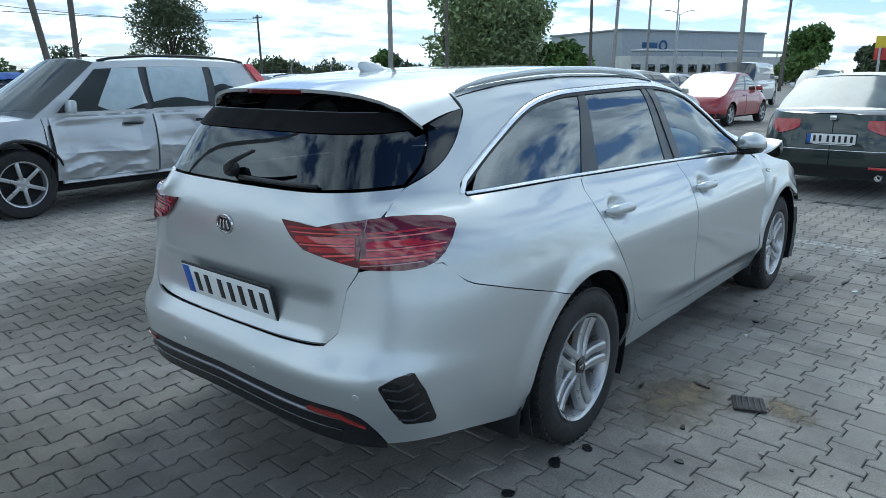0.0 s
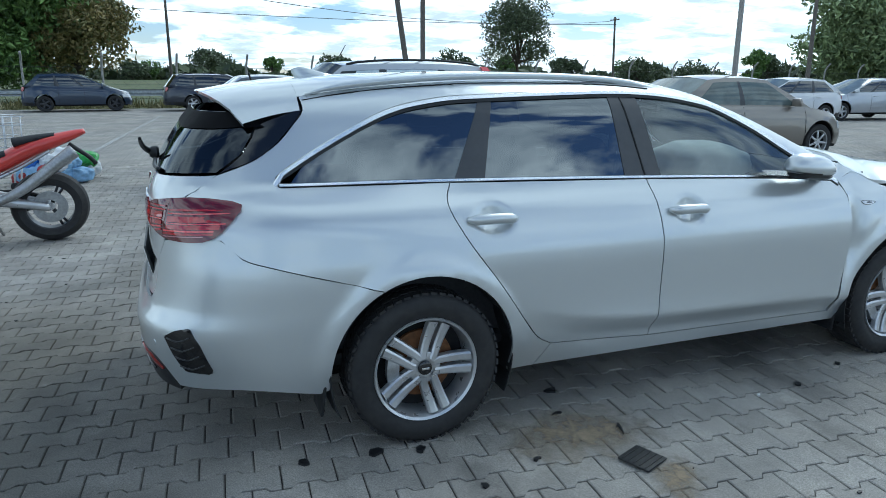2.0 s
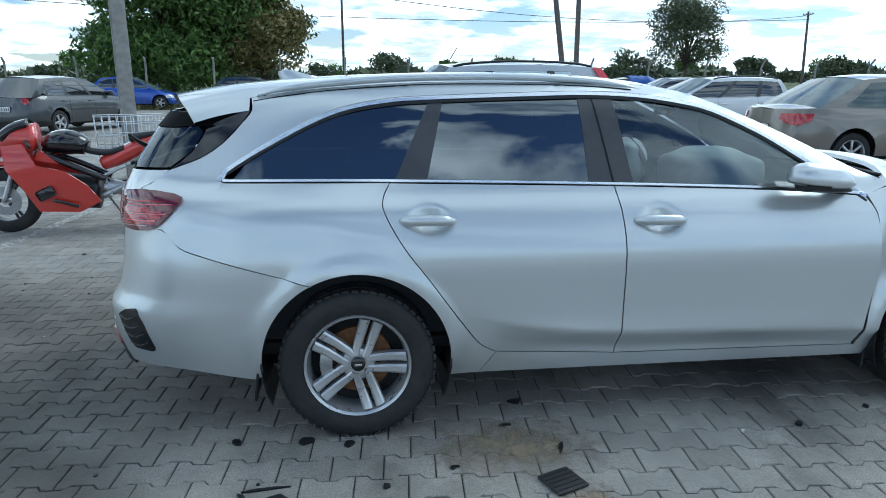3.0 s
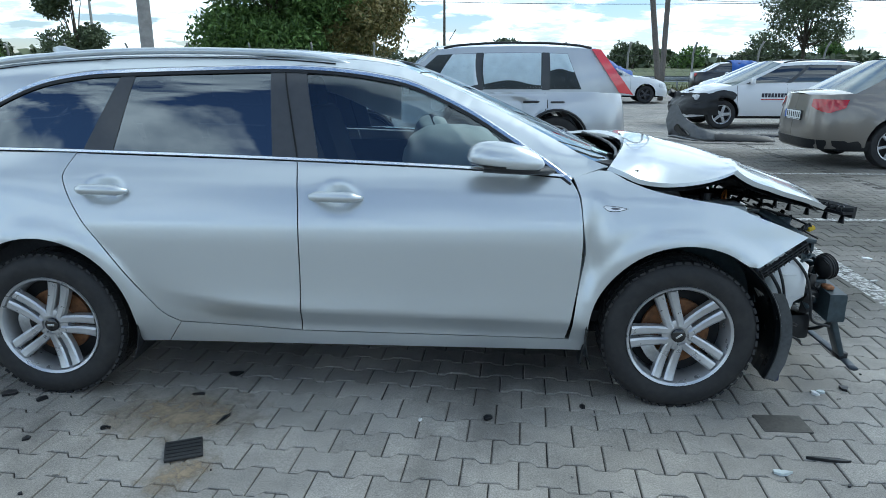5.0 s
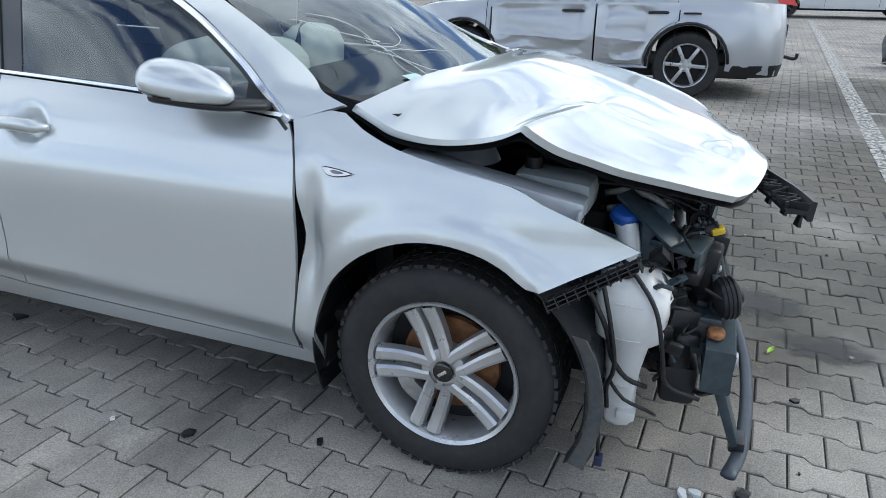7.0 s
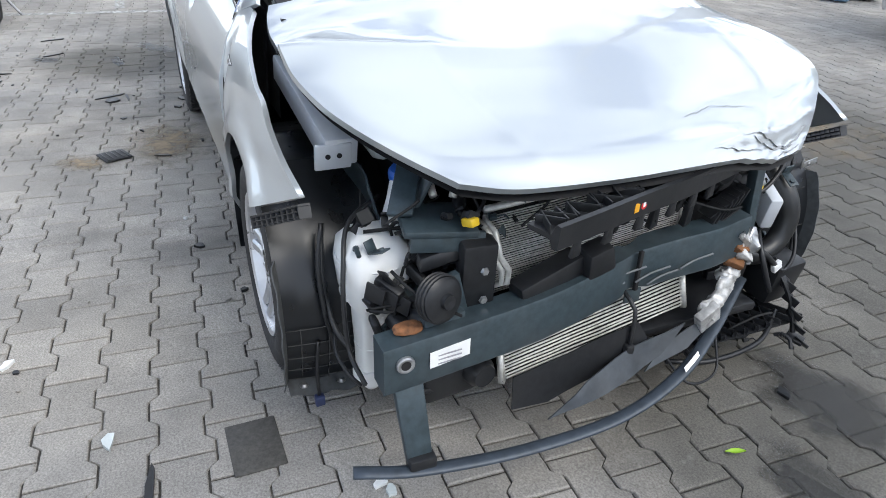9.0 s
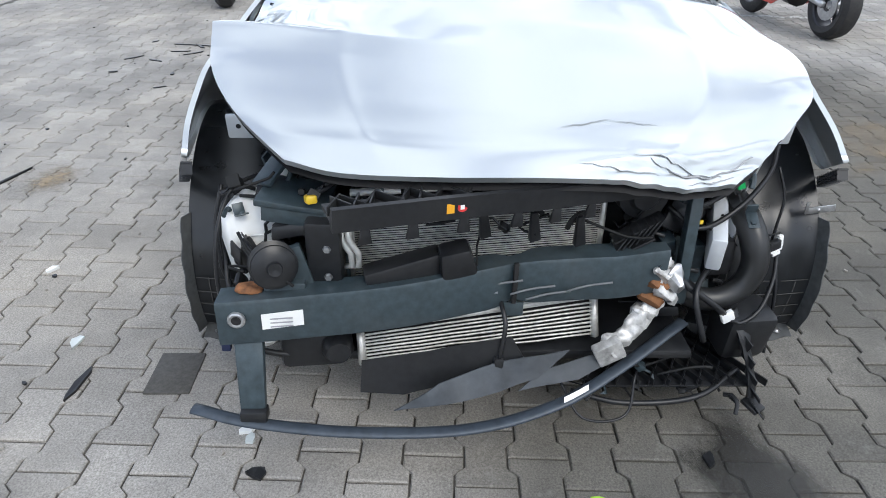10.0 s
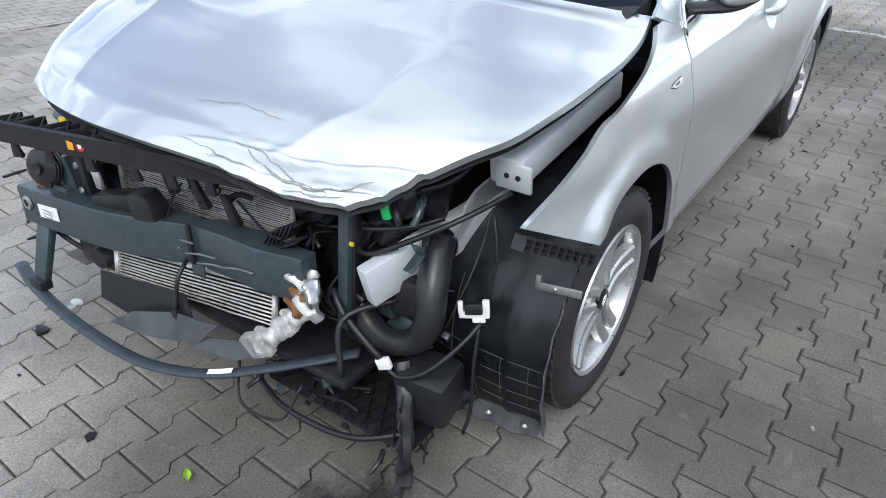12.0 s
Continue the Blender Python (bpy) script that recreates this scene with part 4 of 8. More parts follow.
part("dashboard", skin(path2(("L", [(1.72, .62), (2.25, .62), (2.33, .96), (2.0, .985), (1.80, .93), (1.72, .62)]), step=.05), lambda x, z: (x, -.70, z), .05, depth=0), FABRIC, car)
part("dash_top", grid(lambda u, v: (1.80 + .62 * v, -.70 + 1.4 * u, .945 + .045 * math.sin(math.pi * v)), 16, 8, .04), FABRIC, car, "dark dashboard")


def seat(x, y, rear=False):
    st = part("seat_cushion", box((x + .10, y, .52), (.52, .50 if not rear else .56, .18), rot(0, -8, 0), .05), FABRIC, car)
    part("seat_back", box((x - .20, y, .86), (.17, .50 if not rear else .56, .66), rot(0, -16, 0), .06, .82), FABRIC, st)
    part("headrest", box((x - .315, y, 1.245), (.10, .27, .17), rot(0, -12, 0), .04), FABRIC, st)
    for d in (-.06, .06):
        part("headrest_post", tube([(x - .30, y + d, 1.12), (x - .315, y + d, 1.2)], .007, 8), STEEL, st)


for y in (-.36, .36):
    seat(1.22, y)
    seat(.33, y, True)
sw = bmesh.new()
add_tube(sw, [Vector((1.62 - .06 * math.cos(a), .36 + .185 * math.sin(a), .95 + .165 * math.cos(a))) for a in [2 * math.pi * k / 32 for k in range(33)]], .016, 8, False)
part("steering_wheel", sw, FABRIC, car)


def pillow(c, size, seed):
    bm = bmesh.new()
    bmesh.ops.create_icosphere(bm, subdivisions=4, radius=1)
    for v in bm.verts:
        p = v.co.copy()
        k = 1 + .10 * noise.noise(p * 2.2 + Vector((seed, 0, 0))) + .03 * noise.noise(p * 6 + Vector((0, seed, 0)))
        for i in range(3):
            p[i] = math.copysign(abs(p[i]) ** .8, p[i])
        v.co = Vector((p.x * size[0] * k, p.y * size[1] * k, p.z * size[2] * k)) + Vector(c)
    return bm


part("airbag", pillow((1.70, -.36, 1.00), (.22, .26, .125), 3.0), AIRBAG, car, "deflated white passenger airbag")
part("airbag", pillow((1.56, .36, .98), (.10, .18, .14), 7.0), AIRBAG, car, "deflated white driver airbag")
part("curtain_airbag", grid(lambda u, v: (.25 + 1.12 * u, .60 - .05 * v + .012 * math.sin(24 * u), 1.33 - (.12 + .05 * math.sin(7 * u) + .10 * sstep(.5, .9, u)) * v), 40, 6, .01), AIRBAG, car, "white curtain airbag hanging by the far windows")
part("headliner", grid(lambda u, v: (-.35 + 1.75 * v, -.48 + .96 * u, roof_z(-.35 + 1.75 * v, -.48 + .96 * u) - .035), 10, 12), mat("headliner", (.30, .30, .29), .95), car)
part("interior_mirror", box((1.62, 0, 1.285), (.03, .22, .06), rot(0, 10, 0), .012), BLACK_GL, car)
part("seat_belt", grid(lambda u, v: (.98 + .05 * u - .03 * v, -.60 + .02 * v, 1.30 - .55 * v), 2, 6, .002), FABRIC, car)
# ---- the smashed front: wings, bonnet, engine bay ----
FENDER_TOP = [(2.205, .957), (2.30, .985), (2.346, .982), (2.409, .949), (2.516, .912), (2.668, .882), (2.82, .857), (2.887, .827), (3.0, .785), (3.125, .733)]


def fender(sgn, dent):
    pl0 = side_place(sgn)

    def pl(x, z):
        x, y, z = pl0(x, z)
        k = dent * (.035 * math.exp(-((x - 2.27) / .035) ** 2 - ((z - .66) / .17) ** 2) + .008 * math.exp(-((x - 2.30) / .05) ** 2 - ((z - .78) / .06) ** 2)
                    - .007 * math.exp(-((x - 2.36) / .05) ** 2 - ((z - .70) / .12) ** 2))
        return (x, y - sgn * k + sgn * .03 * sstep(2.75, 2.95, x) * sstep(.75, .62, z), z)

    lip = arch(WB, 62, 178, n=26)
    po = path2(("S", [(2.199, .957)] + FENDER_TOP[1:]), ("L", [(3.125, .733), (3.02, .680), (2.915, .628)]), ("S", [(2.915, .628), (2.88, .632), lip[0]]), ("L", lip),
               ("L", [lip[-1], (2.272, .235), (2.200, .240)]), ("S", [(2.200, .240), (2.214, .40), (2.233, .55), (2.243 + .010 * dent, .66), (2.239, .77), (2.226, .886), (2.199, .957)]))
    fw = part("front_wing", skin(po, pl, .022, gap=0, depth=.014), SILVER, car, "dented silver front wing" if dent else "silver front wing")
    # torn headlamp edge bracket along the wing's front
    a, b = Vector(pl(2.925, .622)), Vector(pl(3.118, .726))
    br = bmesh.new()
    d = (b - a)
    r3 = Matrix((d.normalized(), Vector((0, 1, 0)), d.normalized().cross(Vector((0, 1, 0))))).transposed()
    for k in range(9):
        for j in range(3):
            add_box(br, a + d * (k + .5) / 9 + Vector((.008, -sgn * .012, -.012 - .013 * j)), (d.length / 9 * .92, .026, .003), r3)
    for k in range(10):
        add_box(br, a + d * k / 9 + Vector((.008, -sgn * .012, -.026)), (.003, .028, .034), r3)
    tagged(part("wing_bracket", br, BLACK_PL, fw), "black gridded plastic bracket", kind="stuff")
    # almond-shaped side indicator, blunt behind and pointed in front
    top_e = [(2.311, .853), (2.320, .8575), (2.345, .8565), (2.380, .8525), (2.411, .846)]
    low_e = [(2.411, .846), (2.385, .838), (2.355, .834), (2.328, .838), (2.311, .853)]
    lens = path2(("S", top_e), ("S", low_e), step=.006)
    part("marker_rim", skin(lens, pl, .012, gap=0, depth=.006, lift=.0015), BLACK_PL, fw)
    mk = part("side_marker", skin(lens, pl, .012, gap=.0025, depth=.004, lift=.0035), mat("clear_lens", (.86, .87, .88), .10, coat=1, vary=.10, scale=120), fw, "clear side indicator")
    core = path2(("S", [(2.340, .848), (2.352, .851), (2.374, .848), (2.380, .845)]), ("S", [(2.380, .845), (2.366, .842), (2.348, .843), (2.340, .848)]), step=.005)
    part("marker_bulb", skin(core, pl, .01, gap=0, depth=.003, lift=.0045), mat("smoked_lens", (.12, .12, .13), .15, coat=1, vary=.3, scale=300), mk)


fender(-1, 1.0)
fender(1, 0.0)

# bonnet: a patch between four edge curves, buckled across the middle
HR = [(2.351, -.725, .996), (2.419, -.745, .970), (2.482, -.752, .944), (2.576, -.755, .932), (2.667, -.766, .939), (2.754, -.78, .957), (2.833, -.795, .982), (2.915, -.785, .944), (2.985, -.77, .922), (3.052, -.745, .898), (3.117, -.712, .878), (3.18, -.672, .858), (3.244, -.618, .833), (3.322, -.545, .803)]
HL = [(2.30, .735, .992), (2.45, .77, .965), (2.60, .785, .943), (2.74, .79, .932), (2.85, .788, .918), (2.95, .77, .897), (3.04, .74, .870), (3.11, .68, .84), (3.19, .59, .785), (3.262, .487, .730)]
HREAR = [(2.351, -.725, .996), (2.44, -.50, 1.045), (2.505, -.2, 1.056), (2.51, .1, 1.052), (2.47, .45, 1.034), (2.30, .735, .992)]
HFRONT = [(3.322, -.545, .803), (3.362, -.42, .790), (3.40, -.20, .798), (3.395, -.02, .797), (3.352, .16, .776), (3.315, .33, .752), (3.262, .487, .730)]


def along(pts, kink=0):
    q = spline(pts, .004) if not kink else spline(pts[:kink + 1], .004)[:-1] + spline(pts[kink:], .004)
    n = len(q) - 1

    def f(t):
        k = min(n - 1e-6, max(0, t) * n)
        i = int(k)
        return q[i].lerp(q[i + 1], k - i)
    return f


fR, fL, fB, fF = along(HR, 6), along(HL), along(HREAR), along(HFRONT)
c00, c10, c01, c11 = Vector(HR[0]), Vector(HL[0]), Vector(HR[-1]), Vector(HL[-1])


CROWN = .020         # how far the blow pressed the middle down


def bonnet(u, v):
    p = fB(u) * (1 - v) + fF(u) * v + fR(v) * (1 - u) + fL(v) * u
    p -= c00 * (1 - u) * (1 - v) + c10 * u * (1 - v) + c01 * (1 - u) * v + c11 * u * v
    # the right edge's kink dies out towards the middle
    base = c00.z + (c01.z - c00.z) * v + .035 * 4 * v * (1 - v)
    p.z -= (fR(v).z - base) * ((1 - u) - (1 - u) ** 5)
    s = 2 * u - 1
    edge = 1 - abs(s) ** 3
    d = abs(abs(s) - .56)
    # turned-down side flanges, a flat top, two pressed lines, the fold behind the kink
    p.z += (.030 - .012 * v) * (1 - abs(s) ** 9) * sstep(0, .16, v) * sstep(1, .88, v)
    p.z -= CROWN * (1 - s * s) * sstep(0, .5, v) * sstep(1.0, .5, v)
    p.z -= .030 * (1 - s * s) * sstep(.25, .7, v) * sstep(1, .82, v)
    p.z += .0055 * math.exp(-d / .035) * sstep(.30, .52, v) * sstep(1, .85, v)
    p.z += .012 * math.exp(-abs(v - .46) / .035) * sstep(.42, .04, u)
    # folds at the left front corner
    k = math.exp(-((u - .86) / .10) ** 2 - ((v - .93) / .09) ** 2)
    p.z -= .020 * k
    p.z += .010 * math.exp(-((v - .905 + .25 * (u - .80)) / .012) ** 2) * sstep(.55, .7, u)
    p.z -= .010 * math.exp(-((v - .945 + .12 * (u - .80)) / .012) ** 2) * sstep(.6, .75, u)
    p.z += .0015 * noise.noise(Vector((u * 4, v * 4, 2.0))) * edge
    if u > .6 and v > .8:
        p.z += .006 * noise.noise(Vector((u * 26, v * 30, 9.0))) * sstep(.6, .75, u) * sstep(.8, .9, v)
    return tuple(p)


hood = part("bonnet", grid(bonnet, 120, 120), SILVER, car, "silver bonnet, buckled and creased at the front", sharp=60)
# near-black lining puts the shade under the bonnet into its colour
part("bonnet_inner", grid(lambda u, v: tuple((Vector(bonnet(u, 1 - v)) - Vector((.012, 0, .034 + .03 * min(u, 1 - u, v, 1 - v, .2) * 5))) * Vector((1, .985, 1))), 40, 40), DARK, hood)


def hem(f, n):
    return grid(lambda u, v: tuple(f(u) - Vector((.012 * v, 0, .016 * v))), n, 1)


for f in (lambda t: Vector(bonnet(0, 1 - t)), lambda t: Vector(bonnet(1, t)), lambda t: Vector(bonnet(t, 1)), lambda t: Vector(bonnet(1 - t, 0))):
    part("bonnet_hem", hem(f, 80), SILVER, hood)
SCRATCH = mat("scratched_primer", (.30, .31, .32), .7, vary=.3, scale=90)
for i, (u0, v0, u1, v1, w) in enumerate(((.70, .905, .90, .945, .006), (.74, .93, .93, .965, .008), (.90, .955, .965, .90, .007), (.60, .955, .78, .962, .004), (.55, .80, .63, .765, .0025), (.63, .765, .72, .79, .002), (.86, .985, .97, .975, .006))):
    rr = random.Random(i)
    pts = []
    for k in range(15):
        t = k / 14
        u, v = u0 + (u1 - u0) * t, v0 + (v1 - v0) * t + rr.uniform(-.004, .004)
        pts.append(Vector(bonnet(u, v)) + Vector((.001, 0, .0015)))
    bm = bmesh.new()
    add_tube(bm, pts, lambda t: w * (.25 + .75 * math.sin(math.pi * t)) * .6, 6, True, .25)
    part("scratch", bm, SCRATCH, hood, "grey scratch through the paint")

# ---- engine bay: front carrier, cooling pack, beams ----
# block and firewall are near-black, painting the depth of the bay in shade
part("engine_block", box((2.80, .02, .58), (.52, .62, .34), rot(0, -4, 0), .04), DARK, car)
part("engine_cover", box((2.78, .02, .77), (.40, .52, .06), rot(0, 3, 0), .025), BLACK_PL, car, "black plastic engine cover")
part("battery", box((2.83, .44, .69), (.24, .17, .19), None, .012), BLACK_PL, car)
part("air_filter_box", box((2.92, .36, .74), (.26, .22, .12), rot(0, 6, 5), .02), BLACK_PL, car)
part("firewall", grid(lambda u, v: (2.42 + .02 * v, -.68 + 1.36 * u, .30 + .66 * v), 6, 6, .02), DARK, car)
part("bay_floor", box((2.85, 0, .24), (.85, .95, .03), None, .01), BLACK_PL, car)
for s in (-1, 1):
    part("chassis_rail", box((2.86, s * .47, .44), (.74 if s < 0 else .56, .09, .12), None, .008), PRIMER, car)
    ar = bmesh.new()
    add_box(ar, (2.72, s * .700, .805), (.50, .085, .075), rot(0, 10.5, s * -2), .008)
    rail = part("apron_rail", ar, MATTE_SILVER, car, "silver painted inner wing rail")
    part("rail_end", box((2.962, s * .712, .752), (.012, .092, .070), rot(0, 10, 0), .006), MATTE_SILVER, rail)
    for dy in (-.014, .014):
        part("rail_hole", lathe([(0, .001), (.0065, .001), (.0065, -.002)], 12, "y"), DARK, rail).matrix_basis = pose(2.9695, s * .712 + dy, .754, 0, 0, -90)
    part("inner_wing", grid(lambda u, v: (2.45 + .60 * u, s * (.66 - .13 * v - .02 * math.sin(9 * u)), .80 - .10 * u - .45 * v), 12, 8, .006), SILVER if s > 0 else PRIMER, car)
    part("strut_top", lathe([(0, .03), (.05, .03), (.085, .01), (.10, -.02)], 24, "z"), SILVER, car).matrix_basis = pose(2.60, s * .55, .855)
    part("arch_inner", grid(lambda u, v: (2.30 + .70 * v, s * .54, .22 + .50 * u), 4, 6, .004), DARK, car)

# front bumper beam, bent back and torn off at the left
BEAM = [(3.334, -.728, .402), (3.330, -.55, .418), (3.314, -.30, .440), (3.262, -.03, .468), (3.255, .10, .480), (3.262, .24, .492), (3.250, .36, .496)]
bp = spline(BEAM, .02)
bm = bmesh.new()
rings = []
for i, p in enumerate(bp):
    t = i / (len(bp) - 1)
    kink = math.exp(-((p.y + .02) / .03) ** 2)
    h = .060 - .008 * kink
    d = .036 - .016 * kink - .012 * sstep(.2, .36, p.y)
    ring = [(d - .004, -h), (d, -h * .85), (d - .002, 0), (d, h * .85), (d - .004, h), (-d, h), (-d, -h)]
    j = .007 * noise.noise(p * 9) * sstep(0, .3, p.y)
    rings.append([bm.verts.new((p.x + a + j, p.y, p.z + b + j)) for a, b in ring])
for A, B in zip(rings, rings[1:]):
    for k in range(7):
        bm.faces.new((A[k], A[(k + 1) % 7], B[(k + 1) % 7], B[k]))
bm.faces.new(rings[0][::-1]), bm.faces.new(rings[-1])
bmesh.ops.recalc_face_normals(bm, faces=bm.faces[:])
beam = part("bumper_beam", bm, PRIMER, car, "bent blue-grey steel bumper beam")
part("beam_label", grid(lambda u, v: (3.3715 - .004 * u, -.622 + .098 * u, .392 + .012 * u + .042 * v), 2, 2, .002), WHITE, beam, "white sticker with unreadable print")
for k in range(3):
    part("label_print", box((3.3722, -.575, .425 - .011 * k), (.0015, .055, .003), rot(7, 0, -4), 0), mat("print_grey", (.3, .3, .32), .6), beam)
part("tow_socket", lathe([(.010, .004), (.017, .006), (.021, .004), (.022, -.002)], 20), STEEL, beam).matrix_basis = pose(3.372, -.680, .420, 0, 0, -90)
part("tow_socket_hole", lathe([(0, .002), (.012, .003)], 16), DARK, beam).matrix_basis = pose(3.374, -.680, .420, 0, 0, -90)
part("beam_kink", box((3.294, -.018, .475), (.010, .012, .115), rot(0, 0, 10), .002), DARK, beam)
part("beam_tab", box((3.285, -.016, .395), (.006, .05, .04), None, .002), PRIMER, beam)
for y, z in ((-.12, .44), (.02, .46), (.06, .445), (.16, .47), (-.06, .475)):
    part("scrape", tube([(3.305 - .0 * y, y - .05, z - .01), (3.296, y, z), (3.300, y + .06, z + .012)], .003, 6), mat("scrape_grey", (.13, .14, .15), .6), beam)
# crash box at the right, bracket and lower cross bar
part("crash_box", box((3.18, -.57, .44), (.30, .10, .11), None, .006), PRIMER, car)
part("strut", box((3.372, -.662, .262), (.024, .062, .20), rot(2, -20, 0), .006, 1.15), PRIMER, car, "blue-grey bracket under the bumper beam")
part("strut_clip", box((3.412, -.656, .168), (.040, .066, .034), None, .006), BLACK_PL, car)
BAR = [(3.392, -.812, .168), (3.425, -.66, .150), (3.445, -.40, .135), (3.440, -.12, .140), (3.395, .10, .178), (3.318, .27, .232), (3.205, .462, .300)]
bar = part("lower_cross_bar", tube(BAR, lambda t: .019, 10, .03, .45), mat("bar_primer", (.045, .058, .075), .45, .2, vary=.2, scale=40), car, "thin curved lower cross bar")
part("bar_label", grid(lambda u, v: tuple(along(BAR)(.695 + .055 * u) + Vector((.012 - .010 * v, 0, .008 + .010 * v))), 3, 2), WHITE, bar)
# intercooler and radiator, each fin a bar
IC = [Vector(p) for p in ((3.302, -.395, .235), (3.249, .212, .287), (3.226, .203, .382), (3.287, -.400, .318))]


def slab(name, c, n, fin, frame, depth=.05, label="", tank=.016):
    """A cooler with horizontal fins between two end tanks."""
    a, b, cc, d = c
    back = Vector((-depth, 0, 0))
    # near-black sheet behind the fins, painted shade between them
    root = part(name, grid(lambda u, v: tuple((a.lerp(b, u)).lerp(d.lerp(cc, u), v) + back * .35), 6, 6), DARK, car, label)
    for k in range(n):
        t = (k + .5) / n
        p, q = a.lerp(d, t), b.lerp(cc, t)
        bm = bmesh.new()
        add_tube(bm, [p.lerp(q, i / 8) + Vector((.002 * noise.noise(Vector((i * 1.3, k * .7, 3))), 0, .0025 * noise.noise(Vector((i * .9, k, 5))))) for i in range(9)], (d - a).length / n * .30, 6)
        part("fin", bm, fin, root)
    for p, q in ((a, d), (b, cc)):
        bm = bmesh.new()
        add_tube(bm, [p + (p - q) * .03, q + (q - p) * .03], tank * .7, 4)
        part("end_tank", bm, frame, root)
    bm = bmesh.new()
    add_tube(bm, [d + Vector((-.012, 0, .012)), cc + Vector((-.012, 0, .012))], tank * 1.3, 4, True, .7)
    part("top_rail", bm, frame, root)
    return root


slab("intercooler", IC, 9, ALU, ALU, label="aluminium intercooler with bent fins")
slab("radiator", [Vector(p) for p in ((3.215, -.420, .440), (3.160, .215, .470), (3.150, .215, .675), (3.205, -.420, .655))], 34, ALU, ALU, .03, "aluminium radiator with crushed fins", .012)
# upper front carrier, swung forward at the right
sl = bmesh.new()
sp = [(3.512, -.425, .752), (3.478, -.30, .752), (3.432, -.16, .748), (3.375, .02, .741), (3.305, .19, .730), (3.235, .345, .715)]
q = spline(sp, .03)
rings = []
for p in q:
    rings.append([sl.verts.new((p.x + a, p.y + a * .4, p.z + b)) for a, b in ((.0, -.028), (.004, .024), (-.006, .026), (-.016, .002), (-.07, .004), (-.07, -.006), (-.018, -.010), (-.012, -.028))])
for A, B in zip(rings, rings[1:]):
    for k in range(8):
        sl.faces.new((A[k], A[(k + 1) % 8], B[(k + 1) % 8], B[k]))
sl.faces.new(rings[0][::-1]), sl.faces.new(rings[-1])
bmesh.ops.recalc_face_normals(sl, faces=sl.faces[:])
slam = part("front_carrier", sl, BLACK_PL, car, "black plastic front carrier with warning stickers")
for k in range(16):
    p = q[int(1 + k * (len(q) - 3) / 16)]
    rr = random.Random(k)
    part("carrier_rib", box((p.x - .045, p.y - .018, p.z + .010), (.06, .004, .022), rot(0, 0, 22 + rr.choice((-28, 28))), .001), BLACK_PL, slam)
for k in range(6):
    p = q[int(2 + k * (len(q) - 6) / 6)]
    part("carrier_tab", box((p.x - .008, p.y, p.z - .045), (.012, .030, .040), rot(0, 8, 20), .003, .6), BLACK_PL, slam)
for y, w, m in ((-.190, .017, mat("warning_orange", (.75, .36, .02), .45)), (-.166, .022, mat("warning_red", (.55, .03, .03), .45)), (-.140, .020, WHITE)):
    x = 3.432 + .022 + (-.16 - y) * .36
    if m.name == "warning_red":
        bm = lathe([(0, .0015), (.0115, .0015), (.0115, 0)], 20)
        o = part("warning_sticker", bm, m, slam)
        o.matrix_basis = pose(x - .0215, y + .001, .748, 0, 0, -70)
        part("sticker_hand", box((x - .0195, y + .001, .748), (.0012, .009, .010), rot(0, 0, 20), 0), WHITE, slam)
    else:
        part("warning_sticker", box((x - .0205, y, .748), (.0015, w, .022 if m is not WHITE else .012), rot(0 if m is not WHITE else 12, 0, 20), 0), m, slam)
# plastic ducts lying on the radiator
part("air_guide", box((3.292, -.290, .515), (.06, .19, .055), rot(14, 0, 8), .008), BLACK_PL, car, "broken black plastic air guide")
part("air_guide", box((3.300, -.165, .548), (.07, .09, .075), rot(12, 10, 8), .01, .8), BLACK_PL, car)
gg = bmesh.new()
for k in range(6):
    add_box(gg, (3.245, .235 + .017 * k, .560 + .011 * k), (.045, .004, .055), rot(-30, 0, 0), .001)
add_box(gg, (3.235, .28, .600), (.05, .13, .006), rot(30, 0, 0), .001)
add_box(gg, (3.235, .265, .548), (.05, .13, .006), rot(30, 0, 0), .001)
part("broken_grille_piece", gg, BLACK_PL, car, "broken black grille piece on the beam")
for y, z, s in ((-.10, .64, .05), (.02, .63, .04), (.13, .62, .05)):
    part("hanging_bracket", box((3.27, y, z - .01), (.02, .03, .07 + s * .4), rot(10, 12, 15), .004, .6), BLACK_PL, car)
# undershield pieces below the intercooler
SCUFF = mat("scuffed_plastic", (.050, .058, .068), .5, vary=.35, scale=20, dirt_tone=.5, dirt_col=(.13, .135, .14))
part("undershield", skin(path2(("L", [(-.40, .195), (-.395, .285), (-.23, .300), (-.02, .345), (.03, .26), (-.12, .215), (-.29, .178), (-.40, .195)]), step=.04), lambda a, b: (3.345 + .16 * (.30 - b) + .012 * math.sin(9 * a), a, b), .03, depth=.004), BLACK_PL, car, "torn black plastic undershield")
part("undershield", skin(path2(("L", [(-.315, .165), (-.20, .245), (-.05, .285), (.06, .305), (.125, .318), (.05, .235), (-.05, .205), (-.18, .185), (-.315, .165)]), step=.04), lambda a, b: (3.362 + .26 * (.30 - b) - .06 * (a + .1) + .008 * math.sin(14 * a + 20 * b), a, b), .03, depth=.004), SCUFF, car, "scuffed black plastic undershield")
part("undershield", skin(path2(("L", [(.0, .20), (.06, .25), (.19, .28), (.24, .255), (.16, .215), (.0, .20)]), step=.04), lambda a, b: (3.345 + .30 * (.28 - b) - .12 * a, a, b), .03, depth=.004), SCUFF, car)
